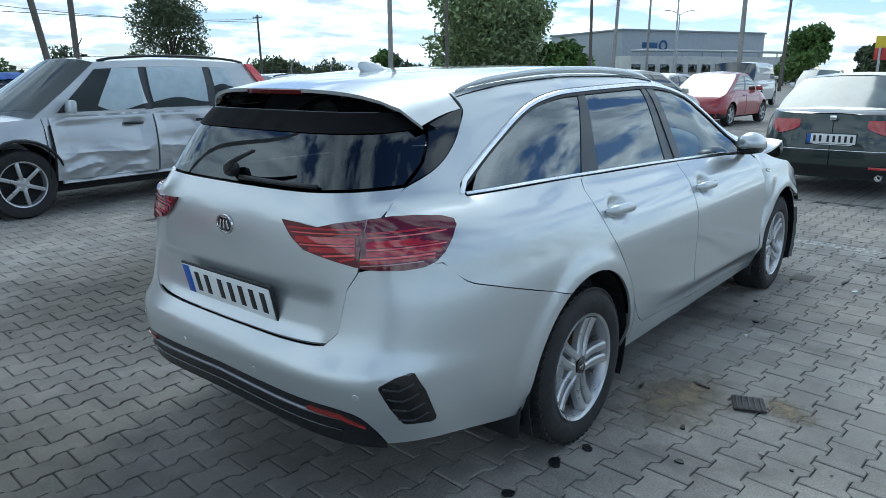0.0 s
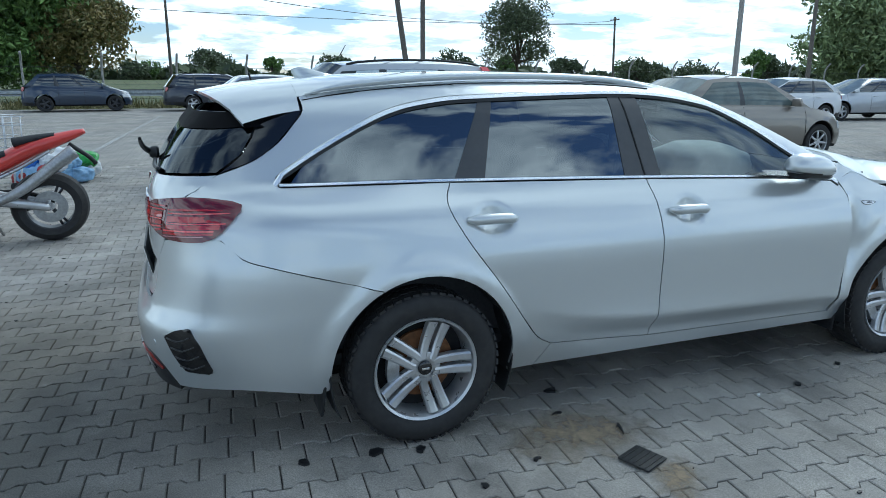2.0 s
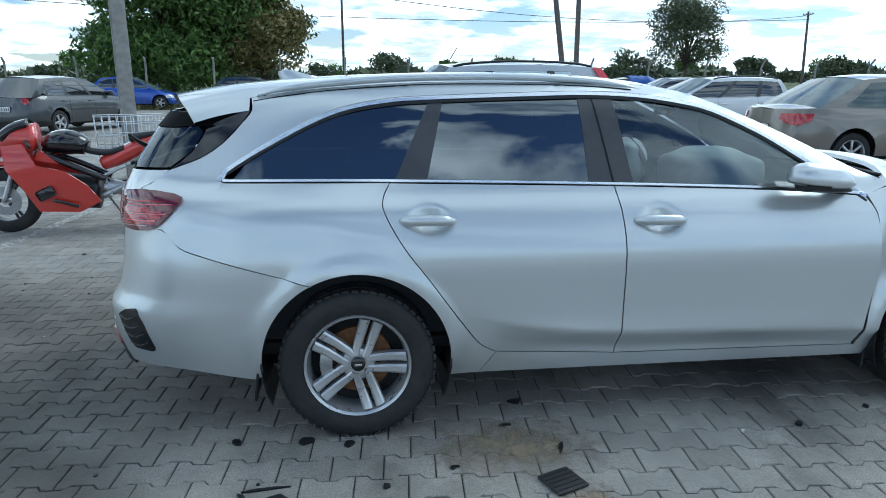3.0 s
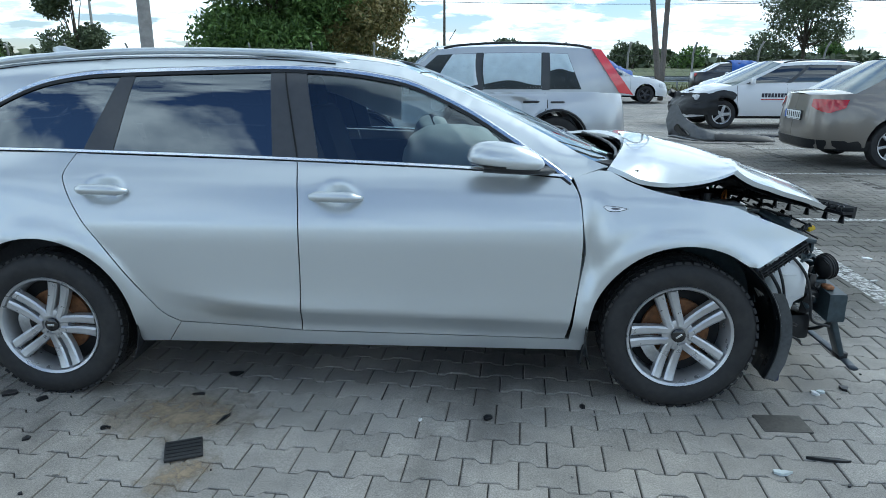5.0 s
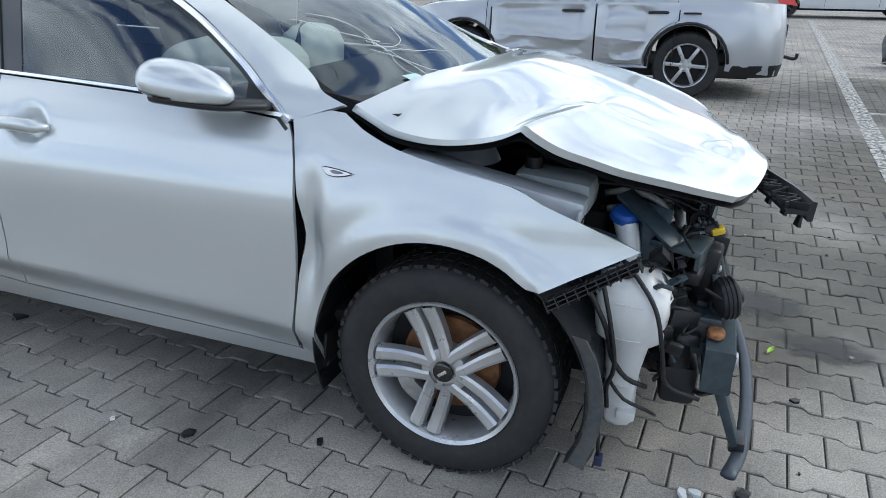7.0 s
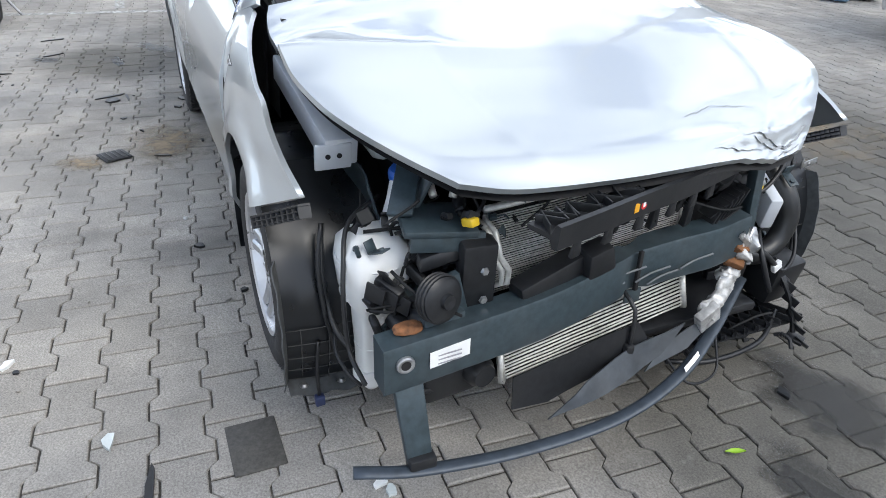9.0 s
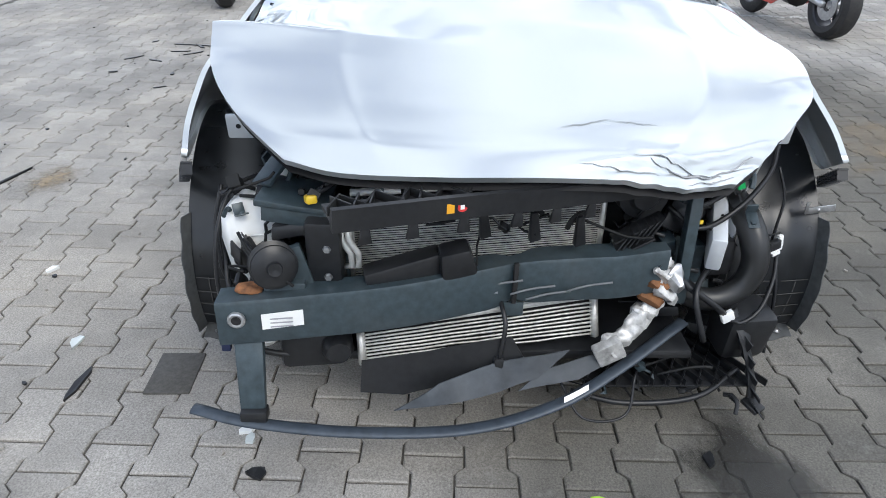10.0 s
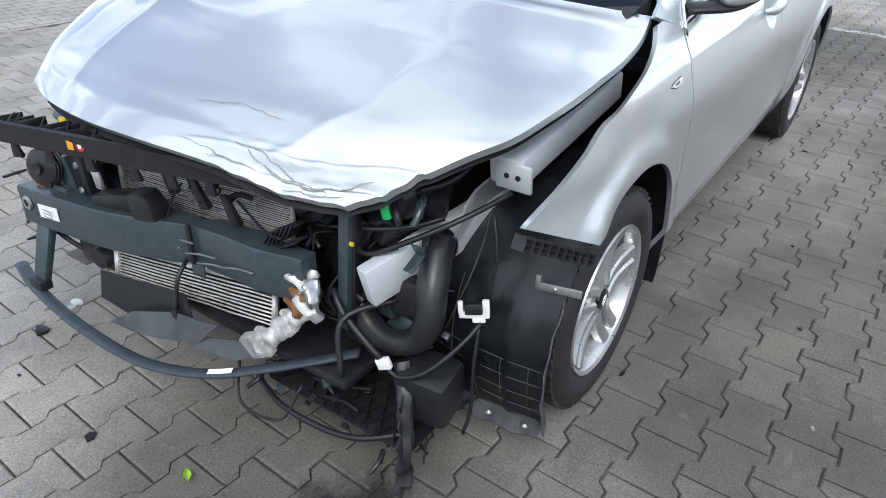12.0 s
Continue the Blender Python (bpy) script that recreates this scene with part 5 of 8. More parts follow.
# black brackets and plugs before the washer bottle
for c, sz, r_ in (((3.215, -.665, .505), (.09, .035, .075), (10, 20, 35)), ((3.245, -.625, .445), (.07, .10, .03), (0, 10, 15)), ((3.19, -.70, .475), (.06, .03, .05), (30, 0, 20)), ((3.24, -.655, .395), (.05, .04, .07), (0, 0, 30)),
                  ((3.245, -.555, .60), (.05, .11, .035), (15, 0, -8)), ((3.27, -.525, .455), (.05, .07, .11), (0, 8, 12)), ((3.225, -.70, .435), (.05, .022, .04), (20, 15, 0)), ((3.20, -.60, .545), (.10, .025, .03), (0, 25, 30))):
    part("lamp_bracket", box(c, sz, rot(*r_), .008, .8), BLACK_PL, car)
for k in range(6):
    part("lamp_bracket", box((3.23 + .012 * k, -.70 + .026 * k, .52 - .012 * k), (.05, .006, .045), rot(0, 12, 40), .001), BLACK_PL, car)
part("slanted_brace", box((3.115, -.575, .665), (.085, .012, .20), rot(-24, 8, -12), .004), PRIMER, car, "slanted blue-grey brace")
# crumpled aluminium crash box end at the left
TORN_ALU = mat("torn_aluminium", (.50, .50, .49), .5, .35, vary=.45, scale=45, bump=.6, dirt_tone=.6, dirt_col=(.12, .11, .10))
cr = bmesh.new()
add_tube(cr, spline([(3.245, .36, .52), (3.262, .365, .46), (3.275, .335, .40), (3.298, .285, .345), (3.315, .235, .292)], .012), lambda t: .014 + .016 * t, 12, True, .6)
bmesh.ops.subdivide_edges(cr, edges=cr.edges[:], cuts=1)
crumple(cr, .016, .03, 4.0)
part("crash_box_end", cr, TORN_ALU, car, "crumpled torn aluminium crash box")
cr = box((3.322, .232, .290), (.03, .075, .070), rot(28, 10, 10), .006)
part("crash_box_plate", cr, TORN_ALU, car)
for y, z, m in ((.345, .46, RUST), (.372, .43, TORN_ALU), (.352, .495, TORN_ALU), (.33, .42, RUST), (.385, .475, STEEL), (.318, .385, TORN_ALU)):
    b = box((3.27, y, z), (.03, .035, .05), rot(y * 400, z * 300, 20), .004)
    bmesh.ops.subdivide_edges(b, edges=b.edges[:], cuts=1)
    crumple(b, .02, .03, y * 30)
    part("torn_metal", b, m, car)
# left side: rail, bent pipe, plastic bowls, fan carrier
part("carrier_leg", box((3.20, .43, .52), (.035, .03, .30), rot(0, -4, 0), .004), PRIMER, car, "upright carrier leg")
part("carrier_leg", box((3.185, .445, .53), (.03, .012, .33), rot(0, -4, 6), .003), BLACK_PL, car)
part("left_rail", box((2.965, .588, .585), (.56, .040, .105), rot(0, 15, -19), .008), MATTE_SILVER, car, "silver front rail")
part("left_rail_plate", box((3.08, .585, .545), (.09, .010, .05), rot(0, 20, 4), .004), MATTE_SILVER, car)
DUCT = [(3.06, .595, .600), (3.10, .610, .575), (3.145, .630, .520), (3.165, .638, .455), (3.172, .615, .395), (3.178, .565, .362), (3.178, .505, .358), (3.168, .45, .385), (3.15, .42, .43)]
duct = part("intake_pipe", tube(DUCT, lambda t: .034 + .003 * math.sin(7 * t), 20, .012), mat("smooth_black", (.015, .016, .017), .38, vary=.2, scale=30), car, "curved black intake pipe")
part("pipe_collar", lathe([(.036, -.016), (.041, -.012), (.041, .012), (.036, .016)], 24), BLACK_PL, duct).matrix_basis = pose(3.075, .600, .592, 35, 0, -20)
part("plastic_box", box((3.10, .545, .46), (.10, .09, .11), rot(0, 0, 8), .02), BLACK_PL, car)
part("plastic_box", box((3.165, .645, .255), (.11, .13, .15), rot(0, 8, 6), .02, 1.1), BLACK_PL, car, "black plastic resonator box")
part("round_housing", lathe([(0, .02), (.03, .02), (.04, .005), (.062, .0), (.066, -.03), (.07, -.08)], 28), BLACK_PL, car).matrix_basis = pose(3.19, .30, .665, 0, 0, -90)
part("round_housing", lathe([(0, .02), (.03, .02), (.05, .0), (.055, -.05), (.05, -.10)], 24), BLACK_PL, car).matrix_basis = pose(3.10, .50, .685, 0, 0, -80)
part("green_plug", box((3.187, .534, .700), (.012, .020, .034), rot(20, 0, 0), .004), GREEN_PL, car)
part("yellow_tag", box((3.205, .44, .60), (.006, .03, .010), rot(0, 0, 10), .001), YELLOW, car)
# fog-lamp frame hanging down at the left
fl = tube([(3.20, .59, .335), (3.245, .63, .25), (3.27, .652, .17), (3.285, .66, .11)], lambda t: .022 - .008 * t, 8, .02, .5)
crumple(fl, .012, .03, 2)
part("hanging_bracket", fl, BLACK_PL, car, "broken black bumper bracket hanging down")
part("hanging_bracket_foot", box((3.295, .668, .085), (.055, .04, .014), rot(8, 12, 30), .004), BLACK_PL, car)
for k in range(5):
    part("bracket_rib", box((3.245 + .018 * k, .625 + .012 * k, .262 - .045 * k), (.05, .004, .03), rot(10 * k, 20, 20), .001), BLACK_PL, car)
# ribbed undertray at the left
ut = bmesh.new()
for k in range(9):
    add_box(ut, (3.14, .27 + .045 * k, .140), (.30, .004, .022), rot(0, 0, 30), 0)
    add_box(ut, (3.14, .27 + .045 * k, .140), (.30, .004, .022), rot(0, 0, -30), 0)
add_box(ut, (3.12, .43, .130), (.30, .46, .006), None, .002)
part("undertray", ut, BLACK_PL, car, "ribbed black undertray")
part("tray_edge", tube([(3.28, .16, .125), (3.315, .30, .112), (3.30, .50, .118), (3.22, .64, .15)], .008, 8), BLACK_PL, car)
# right side: washer bottle, horn, carrier plate, pipes
wbt = bmesh.new()
prof = [(.17, .03, .025), (.19, .040, .034), (.28, .044, .040), (.36, .048, .042), (.42, .060, .050), (.455, .085, .074), (.53, .095, .086), (.585, .090, .082), (.61, .06, .06), (.625, .03, .03)]
rings = []
for z, rx, ry in prof:
    rings.append([wbt.verts.new((3.105 + .02 * (z - .4) + rx * math.copysign(abs(math.cos(a)) ** .6, math.cos(a)), -.668 - .05 * (.5 - z) * .4 + ry * math.copysign(abs(math.sin(a)) ** .6, math.sin(a)), z)) for a in [2 * math.pi * k / 28 for k in range(28)]])
for A, B in zip(rings, rings[1:]):
    for k in range(28):
        wbt.faces.new((A[k], A[(k + 1) % 28], B[(k + 1) % 28], B[k]))
wbt.faces.new(rings[0][::-1]), wbt.faces.new(rings[-1])
bmesh.ops.recalc_face_normals(wbt, faces=wbt.faces[:])
crumple(wbt, .011, .05, 1.0)
bottle = part("washer_bottle", wbt, WHITE_PL, car, "milky white washer fluid bottle", sharp=70)
part("filler_neck", tube([(3.09, -.62, .60), (3.075, -.59, .66), (3.056, -.567, .718)], lambda t: .026 + .006 * t, 16), WHITE_PL, bottle)
part("filler_cap", lathe([(0, .02), (.030, .018), (.038, .010), (.040, -.006)], 24, "z"), BLUE_PL, bottle, "blue filler cap").matrix_basis = pose(3.054, -.565, .726, 15, 10, 0)
part("bottle_foot", box((3.125, -.70, .215), (.05, .05, .03), None, .006), WHITE_PL, bottle)
part("expansion_tank", box((2.86, -.545, .775), (.22, .14, .10), rot(0, 5, 0), .03), mat("cloudy_plastic", (.42, .46, .46), .4, vary=.08, scale=10), car, "cloudy coolant tank")
part("tank_cap", lathe([(0, .03), (.022, .03), (.024, .0)], 16, "z"), BLACK_PL, car).matrix_basis = pose(2.80, -.56, .832)
part("dipstick_ring", tube([(2.96, -.30, .80), (2.965, -.325, .83), (2.96, -.345, .80), (2.955, -.325, .775), (2.96, -.30, .80)], .006, 8, .01), ORANGE, car)
for dz in (0,):
    hn = part("horn", lathe([(0, .030), (.016, .032), (.018, .022), (.040, .020), (.052, .012), (.054, -.012), (.050, -.026), (.03, -.04), (0, -.042)], 32), BLACK_PL, car, "black disc horn")
    hn.matrix_basis = pose(3.338, -.588, .548, 10, 0, -72)
    for k in range(3):
        part("horn_ring", lathe([(.053, -.002), (.0565, 0), (.053, .002)], 32), BLACK_PL, hn).matrix_basis = pose(0, -.016 + .011 * k, 0)
part("horn_bracket", box((3.30, -.54, .52), (.02, .05, .12), rot(15, 0, 10), .003), PRIMER, car)
part("carrier_plate", box((3.205, -.545, .668), (.13, .17, .018), rot(-4, 6, -10), .004), PRIMER, car, "blue-grey carrier plate")
part("carrier_plate", box((3.262, -.54, .640), (.012, .17, .05), rot(-4, 0, -10), .003), PRIMER, car)
part("diagonal_brace", box((3.12, -.585, .735), (.20, .060, .012), rot(8, 28, -30), .004), PRIMER, car)
part("carrier_post", box((3.275, -.475, .545), (.06, .085, .20), rot(0, 4, -5), .012), BLACK_PL, car)
for z in (.50, .575):
    part("post_bolt", lathe([(0, .006), (.008, .006), (.011, 0)], 6), STEEL, car).matrix_basis = pose(3.308, -.468, z, 0, 0, -90)
part("yellow_plug", box((3.287, -.500, .694), (.035, .026, .020), rot(0, -15, 20), .005), YELLOW, car)
for dx in (0, .016):
    part("coolant_pipe", tube([(3.215, -.445 + dx, .655), (3.262, -.438 + dx, .640), (3.285, -.435 + dx, .590), (3.290, -.415 + dx * 1.2, .555), (3.288, -.412 + dx, .520), (3.270, -.435 + dx, .508)], .0075, 10), ALU, car)
for i, c in enumerate((((2.98, -.42, .74), (3.06, -.44, .76), (3.14, -.47, .74), (3.17, -.49, .70)), ((3.0, -.50, .72), (3.08, -.52, .735), (3.15, -.53, .70)))):
    part("coolant_pipe", tube(c, .010, 10), ALU, car)
part("hose", tube([(2.98, -.35, .70), (3.08, -.42, .73), (3.16, -.47, .68), (3.2, -.48, .62)], .016, 12), BLACK_PL, car)
part("headlamp_stub", tube([(3.23, -.60, .48), (3.27, -.60, .46), (3.31, -.60, .45)], .035, 14), BLACK_PL, car)
part("torn_insulation", pillow((3.318, -.655, .475), (.022, .034, .010), 5.0), mat("torn_orange", (.20, .085, .035), .8, vary=.5, scale=60), car)
part("lower_bracket", box((3.24, -.53, .27), (.10, .16, .12), rot(0, 0, 6), .02), BLACK_PL, car)
part("lower_pump", lathe([(0, .04), (.03, .04), (.04, .02), (.04, -.05)], 20), BLACK_PL, car).matrix_basis = pose(3.28, -.46, .28, 0, 0, -80)

# wiring looms
rng = random.Random(11)


def cable(name, pts, r=.005, m=None, label=""):
    return part(name, tube(pts, r, 7, .02), m or BLACK_PL, car, label)


LOOMS = [([(3.00, -.76, .60), (3.06, -.78, .50), (3.08, -.775, .42), (3.12, -.765, .36), (3.17, -.74, .33)], .007),
         ([(3.04, -.77, .62), (3.07, -.79, .52), (3.09, -.785, .40), (3.075, -.77, .33), (3.08, -.76, .26)], .006),
         ([(3.08, -.76, .34), (3.12, -.77, .30), (3.18, -.755, .27), (3.20, -.73, .245)], .005),
         ([(3.06, -.80, .30), (3.07, -.81, .22), (3.075, -.81, .14)], .005),
         ([(3.02, -.62, .66), (3.10, -.72, .64), (3.17, -.755, .56), (3.20, -.765, .45), (3.22, -.76, .36), (3.30, -.75, .33)], .006),
         ([(2.90, -.55, .80), (3.02, -.48, .785), (3.14, -.44, .755), (3.25, -.45, .72), (3.28, -.49, .705)], .005),
         ([(3.10, -.30, .73), (3.18, -.20, .74), (3.22, -.05, .735), (3.20, .12, .73)], .008),
         ([(3.29, -.05, .42), (3.335, -.04, .385), (3.345, -.045, .33), (3.350, -.05, .285)], .006),
         ([(3.15, .38, .62), (3.18, .46, .57), (3.16, .56, .62), (3.08, .66, .68), (2.98, .72, .72)], .007),
         ([(3.06, .60, .655), (3.10, .55, .635), (3.14, .49, .625), (3.17, .43, .62)], .007),
         ([(3.03, .71, .68), (3.05, .735, .60), (3.06, .73, .52), (3.065, .725, .46)], .004),
         ([(3.09, .735, .45), (3.15, .71, .40), (3.21, .66, .34), (3.235, .60, .315), (3.235, .56, .34)], .006),
         ([(3.235, .56, .34), (3.24, .50, .39), (3.235, .44, .43), (3.22, .40, .47)], .009),
         ([(3.10, .73, .44), (3.13, .74, .34), (3.14, .745, .22), (3.16, .74, .16)], .005),
         ([(3.30, .12, .18), (3.36, .18, .10), (3.34, .30, .09), (3.28, .33, .18)], .004),
         ([(3.00, .40, .74), (3.08, .46, .72), (3.14, .52, .70), (3.16, .55, .66)], .009),
         ([(2.92, .60, .76), (3.0, .58, .72), (3.08, .52, .70)], .010),
         ([(3.33, -.70, .33), (3.30, -.62, .27), (3.27, -.50, .24), (3.29, -.42, .28)], .008)]
for pts, r in LOOMS:
    cable("wiring_loom", pts, r)
for k in range(22):
    s = -1 if k % 2 else 1
    a = Vector((rng.uniform(2.95, 3.15), s * rng.uniform(.28, .60), rng.uniform(.35, .70)))
    b = a + Vector((rng.uniform(.02, .12), rng.uniform(-.14, .14), rng.uniform(-.12, .10)))
    c = b + Vector((rng.uniform(-.05, .06), rng.uniform(-.10, .10), rng.uniform(-.14, .04)))
    cable("wiring_loom", [a, b, c], rng.uniform(.004, .008))
for k in range(26):   # dark brackets and housings deep in the bay
    s = -1 if k % 2 else 1
    part("bay_fitting", box((rng.uniform(2.95, 3.16), s * rng.uniform(.30, .56), rng.uniform(.28, .66)), (rng.uniform(.03, .09), rng.uniform(.03, .10), rng.uniform(.03, .10)), rot(rng.uniform(-25, 25), rng.uniform(-25, 25), rng.uniform(-30, 30)), .006, rng.uniform(.7, 1)), BLACK_PL if k % 3 else PRIMER, car)
part("white_plug", box((3.236, .563, .338), (.016, .036, .030), rot(25, 0, 10), .004), WHITE, car)
wc = bmesh.new()
for c_, s_ in (((0, 0, 0), (.010, .070, .016)), ((0, -.030, .018), (.012, .012, .034)), ((0, .028, .020), (.012, .016, .036)), ((.004, .010, -.012), (.008, .030, .012))):
    add_box(wc, c_, s_, None, .003)
wclip = part("white_clip", wc, WHITE_PL, car, "white plastic cable clip")
wclip.matrix_basis = pose(3.098, .715, .462, 8, -6, 24)
part("clip_socket", box((.004, 0, .018), (.018, .040, .026), None, .003), BLACK_PL, wclip)
lc = bmesh.new()
add_box(lc, (0, 0, 0), (.004, .100, .020), None, .0015)
add_box(lc, (0, -.048, .010), (.004, .012, .034), None, .0015)
add_tube(lc, [Vector((.001, -.008, 0)), Vector((.005, -.008, 0))], .006, 10)
part("liner_clip", lc, STEEL, car, "bare metal clip bent off the wing").matrix_basis = pose(3.010, .872, .545, 0, 0, 14)
part("loom_plug", box((3.350, -.052, .275), (.02, .024, .032), None, .004), BLACK_PL, car)
part("loom_plug", box((3.078, -.81, .125), (.022, .026, .03), None, .004), mat("navy_plastic", (.02, .03, .08), .5), car)

# small broken fittings: angle brackets, plugs, torn tabs and thin wires, zone by zone
ck = random.Random(23)
DULL = mat("dull_black", (.010, .011, .012), .65, vary=.4, scale=40, dirt_tone=.35, dirt_col=(.05, .05, .048), spec=.25)
ZONES = [((3.13, -.72, .38), (3.29, -.44, .70), 30), ((2.98, .25, .34), (3.20, .66, .70), 42), ((3.00, -.42, .69), (3.28, .34, .755), 34),
         ((3.18, -.58, .17), (3.30, -.36, .33), 14), ((3.10, .18, .10), (3.30, .64, .20), 18), ((3.22, -.42, .60), (3.26, .20, .69), 12)]


def bracket(c, r_):
    """A small pressed angle with a hole boss, or a ribbed plug, or a torn tab."""
    kind = ck.randrange(4)
    a = ck.uniform(.022, .055)
    bm = bmesh.new()
    if kind == 0:
        add_box(bm, (0, 0, 0), (a, a * .55, .004), None, .001)
        add_box(bm, (a * .5, 0, a * .3), (.004, a * .55, a * .6), None, .001)
        add_tube(bm, [Vector((-a * .2, 0, .001)), Vector((-a * .2, 0, .007))], a * .14, 8)
    elif kind == 1:
        add_box(bm, (0, 0, 0), (a * .6, a * .5, a * .5), None, .003)
        for k in range(3):
            add_box(bm, (a * (.34 + .05 * k), 0, 0), (.002, a * .56, a * .56), None, 0)
        add_tube(bm, [Vector((-a * .3, 0, 0)), Vector((-a * .9, 0, a * .2)), Vector((-a * 1.3, a * .4, 0))], a * .10, 6)
    elif kind == 2:
        join_bm(bm, skin(path2(("L", [(0, 0), (a, a * .2), (a * 1.2, a * .7), (a * .6, a * .5), (a * .4, a), (a * .1, a * .6), (0, 0)]), step=.012), lambda q, w: (q, w, .25 * q * q / a + .006 * math.sin(w * 140)), .012, depth=.003, fast=True, core=(0, 0)))
    else:
        add_tube(bm, spline([(0, 0, 0), (a * .5, a * .2, a * .3), (a * 1.2, 0, a * .2), (a * 1.6, -a * .5, -a * .2)], .012), a * .16, 8)
        for k in range(4):
            add_tube(bm, [Vector((a * (.35 + .2 * k), a * .12, a * .22)), Vector((a * (.40 + .2 * k), a * .10, a * .22))], a * .21, 8)
    bmesh.ops.transform(bm, matrix=Matrix.Translation(c) @ r_.to_4x4(), verts=bm.verts[:])
    return bm


for lo, hi, n in ZONES:
    for k in range(n):
        c = Vector([ck.uniform(a, b) for a, b in zip(lo, hi)])
        c.x += .10 * (.0 - abs(c.y)) * .3
        part("broken_fitting", bracket(c, rot(ck.uniform(-70, 70), ck.uniform(-60, 60), ck.uniform(0, 360))), ck.choice((DULL, DULL, BLACK_PL, BLACK_PL, PRIMER)), car)
    for k in range(n // 3):
        a = Vector([ck.uniform(p_, q_) for p_, q_ in zip(lo, hi)])
        b = a + Vector((ck.uniform(-.03, .05), ck.uniform(-.12, .12), ck.uniform(-.05, .04)))
        c = b + Vector((ck.uniform(-.03, .04), ck.uniform(-.10, .10), ck.uniform(-.07, .04)))
        cable("wiring_loom", [a, b, c], ck.uniform(.002, .0045), DULL)
# carrier top: cross ribs standing on its shelf
for k in range(22):
    t = (k + .5) / 22
    p_ = along(sp)(t)
    part("carrier_rib", box((p_.x - .045, p_.y - .018, p_.z + .012), (.070, .0035, .020), rot(0, 0, 20 + (35 if k % 2 else -35)), .0006), DULL, slam)
# seams of the moulded bottle
for z, rx, ry in ((.30, .047, .043), (.455, .088, .077), (.555, .096, .087)):
    part("bottle_seam", tube([(3.105 + .02 * (z - .4) + rx * math.cos(a), -.668 - .02 * (.5 - z) + ry * math.sin(a), z) for a in [2 * math.pi * q_ / 20 for q_ in range(21)]], .0022, 6, .02), WHITE_PL, bottle)
# ---- other vehicles: one builder for all of them, x forwards, standing on z = 0 ----
DGLASS = mat("dark_glass", (.010, .013, .015), .04, coat=1.0, vary=.1, spec=.9)
PALEGLASS = mat("pale_glass", (.11, .14, .135), .07, coat=.25, vary=.3, scale=3, spec=.45)
HEADLAMP = mat("headlamp_glass", (.50, .52, .54), .10, coat=1.0, vary=.25, scale=25)
TAILRED = mat("tail_red", (.42, .02, .02), .12, coat=1.0, vary=.2, scale=20)
WHEEL_STOCK = {}


def dup_sub(root, parent):
    made = {}
    for o in (root, *root.children_recursive):
        made[o] = o.copy()
        scene.collection.objects.link(made[o])
        made[o].parent = parent if o is root else made[o.parent]
    return made[root]


def far_wheel(parent, r, rim_r, w, sgn, m, spokes):
    """A wheel with tyre, rim, spokes and hub, cheaper than the estate car's."""
    key = (r, rim_r, w, sgn, m.name, spokes)
    if key in WHEEL_STOCK:
        return dup_sub(WHEEL_STOCK[key], parent)
    root = new("wheel")
    root.parent = parent
    h, q = w / 2, rim_r
    part("tyre", lathe([(q - .005, -h * .8), (q + (r - q) * .5, -h), (r - .02, -h * .95), (r, -h * .6), (r, h * .6), (r - .02, h * .95), (q + (r - q) * .5, h), (q - .005, h * .8)], 36), RUBBER, root)
    f = sgn * h
    rim = part("rim", lathe([(q, f * .8), (q + .003, f * .95), (q - .010, f * .9), (q - .02, f * .5), (q - .02, -f * .6)], 36), m, root)
    for k in range(spokes):
        a = 2 * math.pi * k / spokes
        b = box((q * .52, f * .72, 0), (q * .92, .02, q * (.30 if spokes < 6 else .17)), None, .006)
        bmesh.ops.transform(b, matrix=Matrix.Rotation(a, 4, "Y"), verts=b.verts[:])
        part("spoke", b, m, rim)
    part("hub", lathe([(0, f * .84), (.03, f * .83), (q * .28, f * .78), (q * .3, f * .5)], 20), m, rim)
    # added near-black disc: shade seen between the spokes
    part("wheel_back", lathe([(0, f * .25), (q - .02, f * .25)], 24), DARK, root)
    WHEEL_STOCK[key] = root
    return root


def across(w, u, v):
    """The place along the cabin of a window's edge: (foot a, foot b) or (foot a, foot b, head a, head b)."""
    a, b = (w[0], w[1]) if len(w) == 2 or w[2:] == w[:2] else (w[0] + (w[2] - w[0]) * v, w[1] + (w[3] - w[1]) * v)
    return a + (b - a) * u


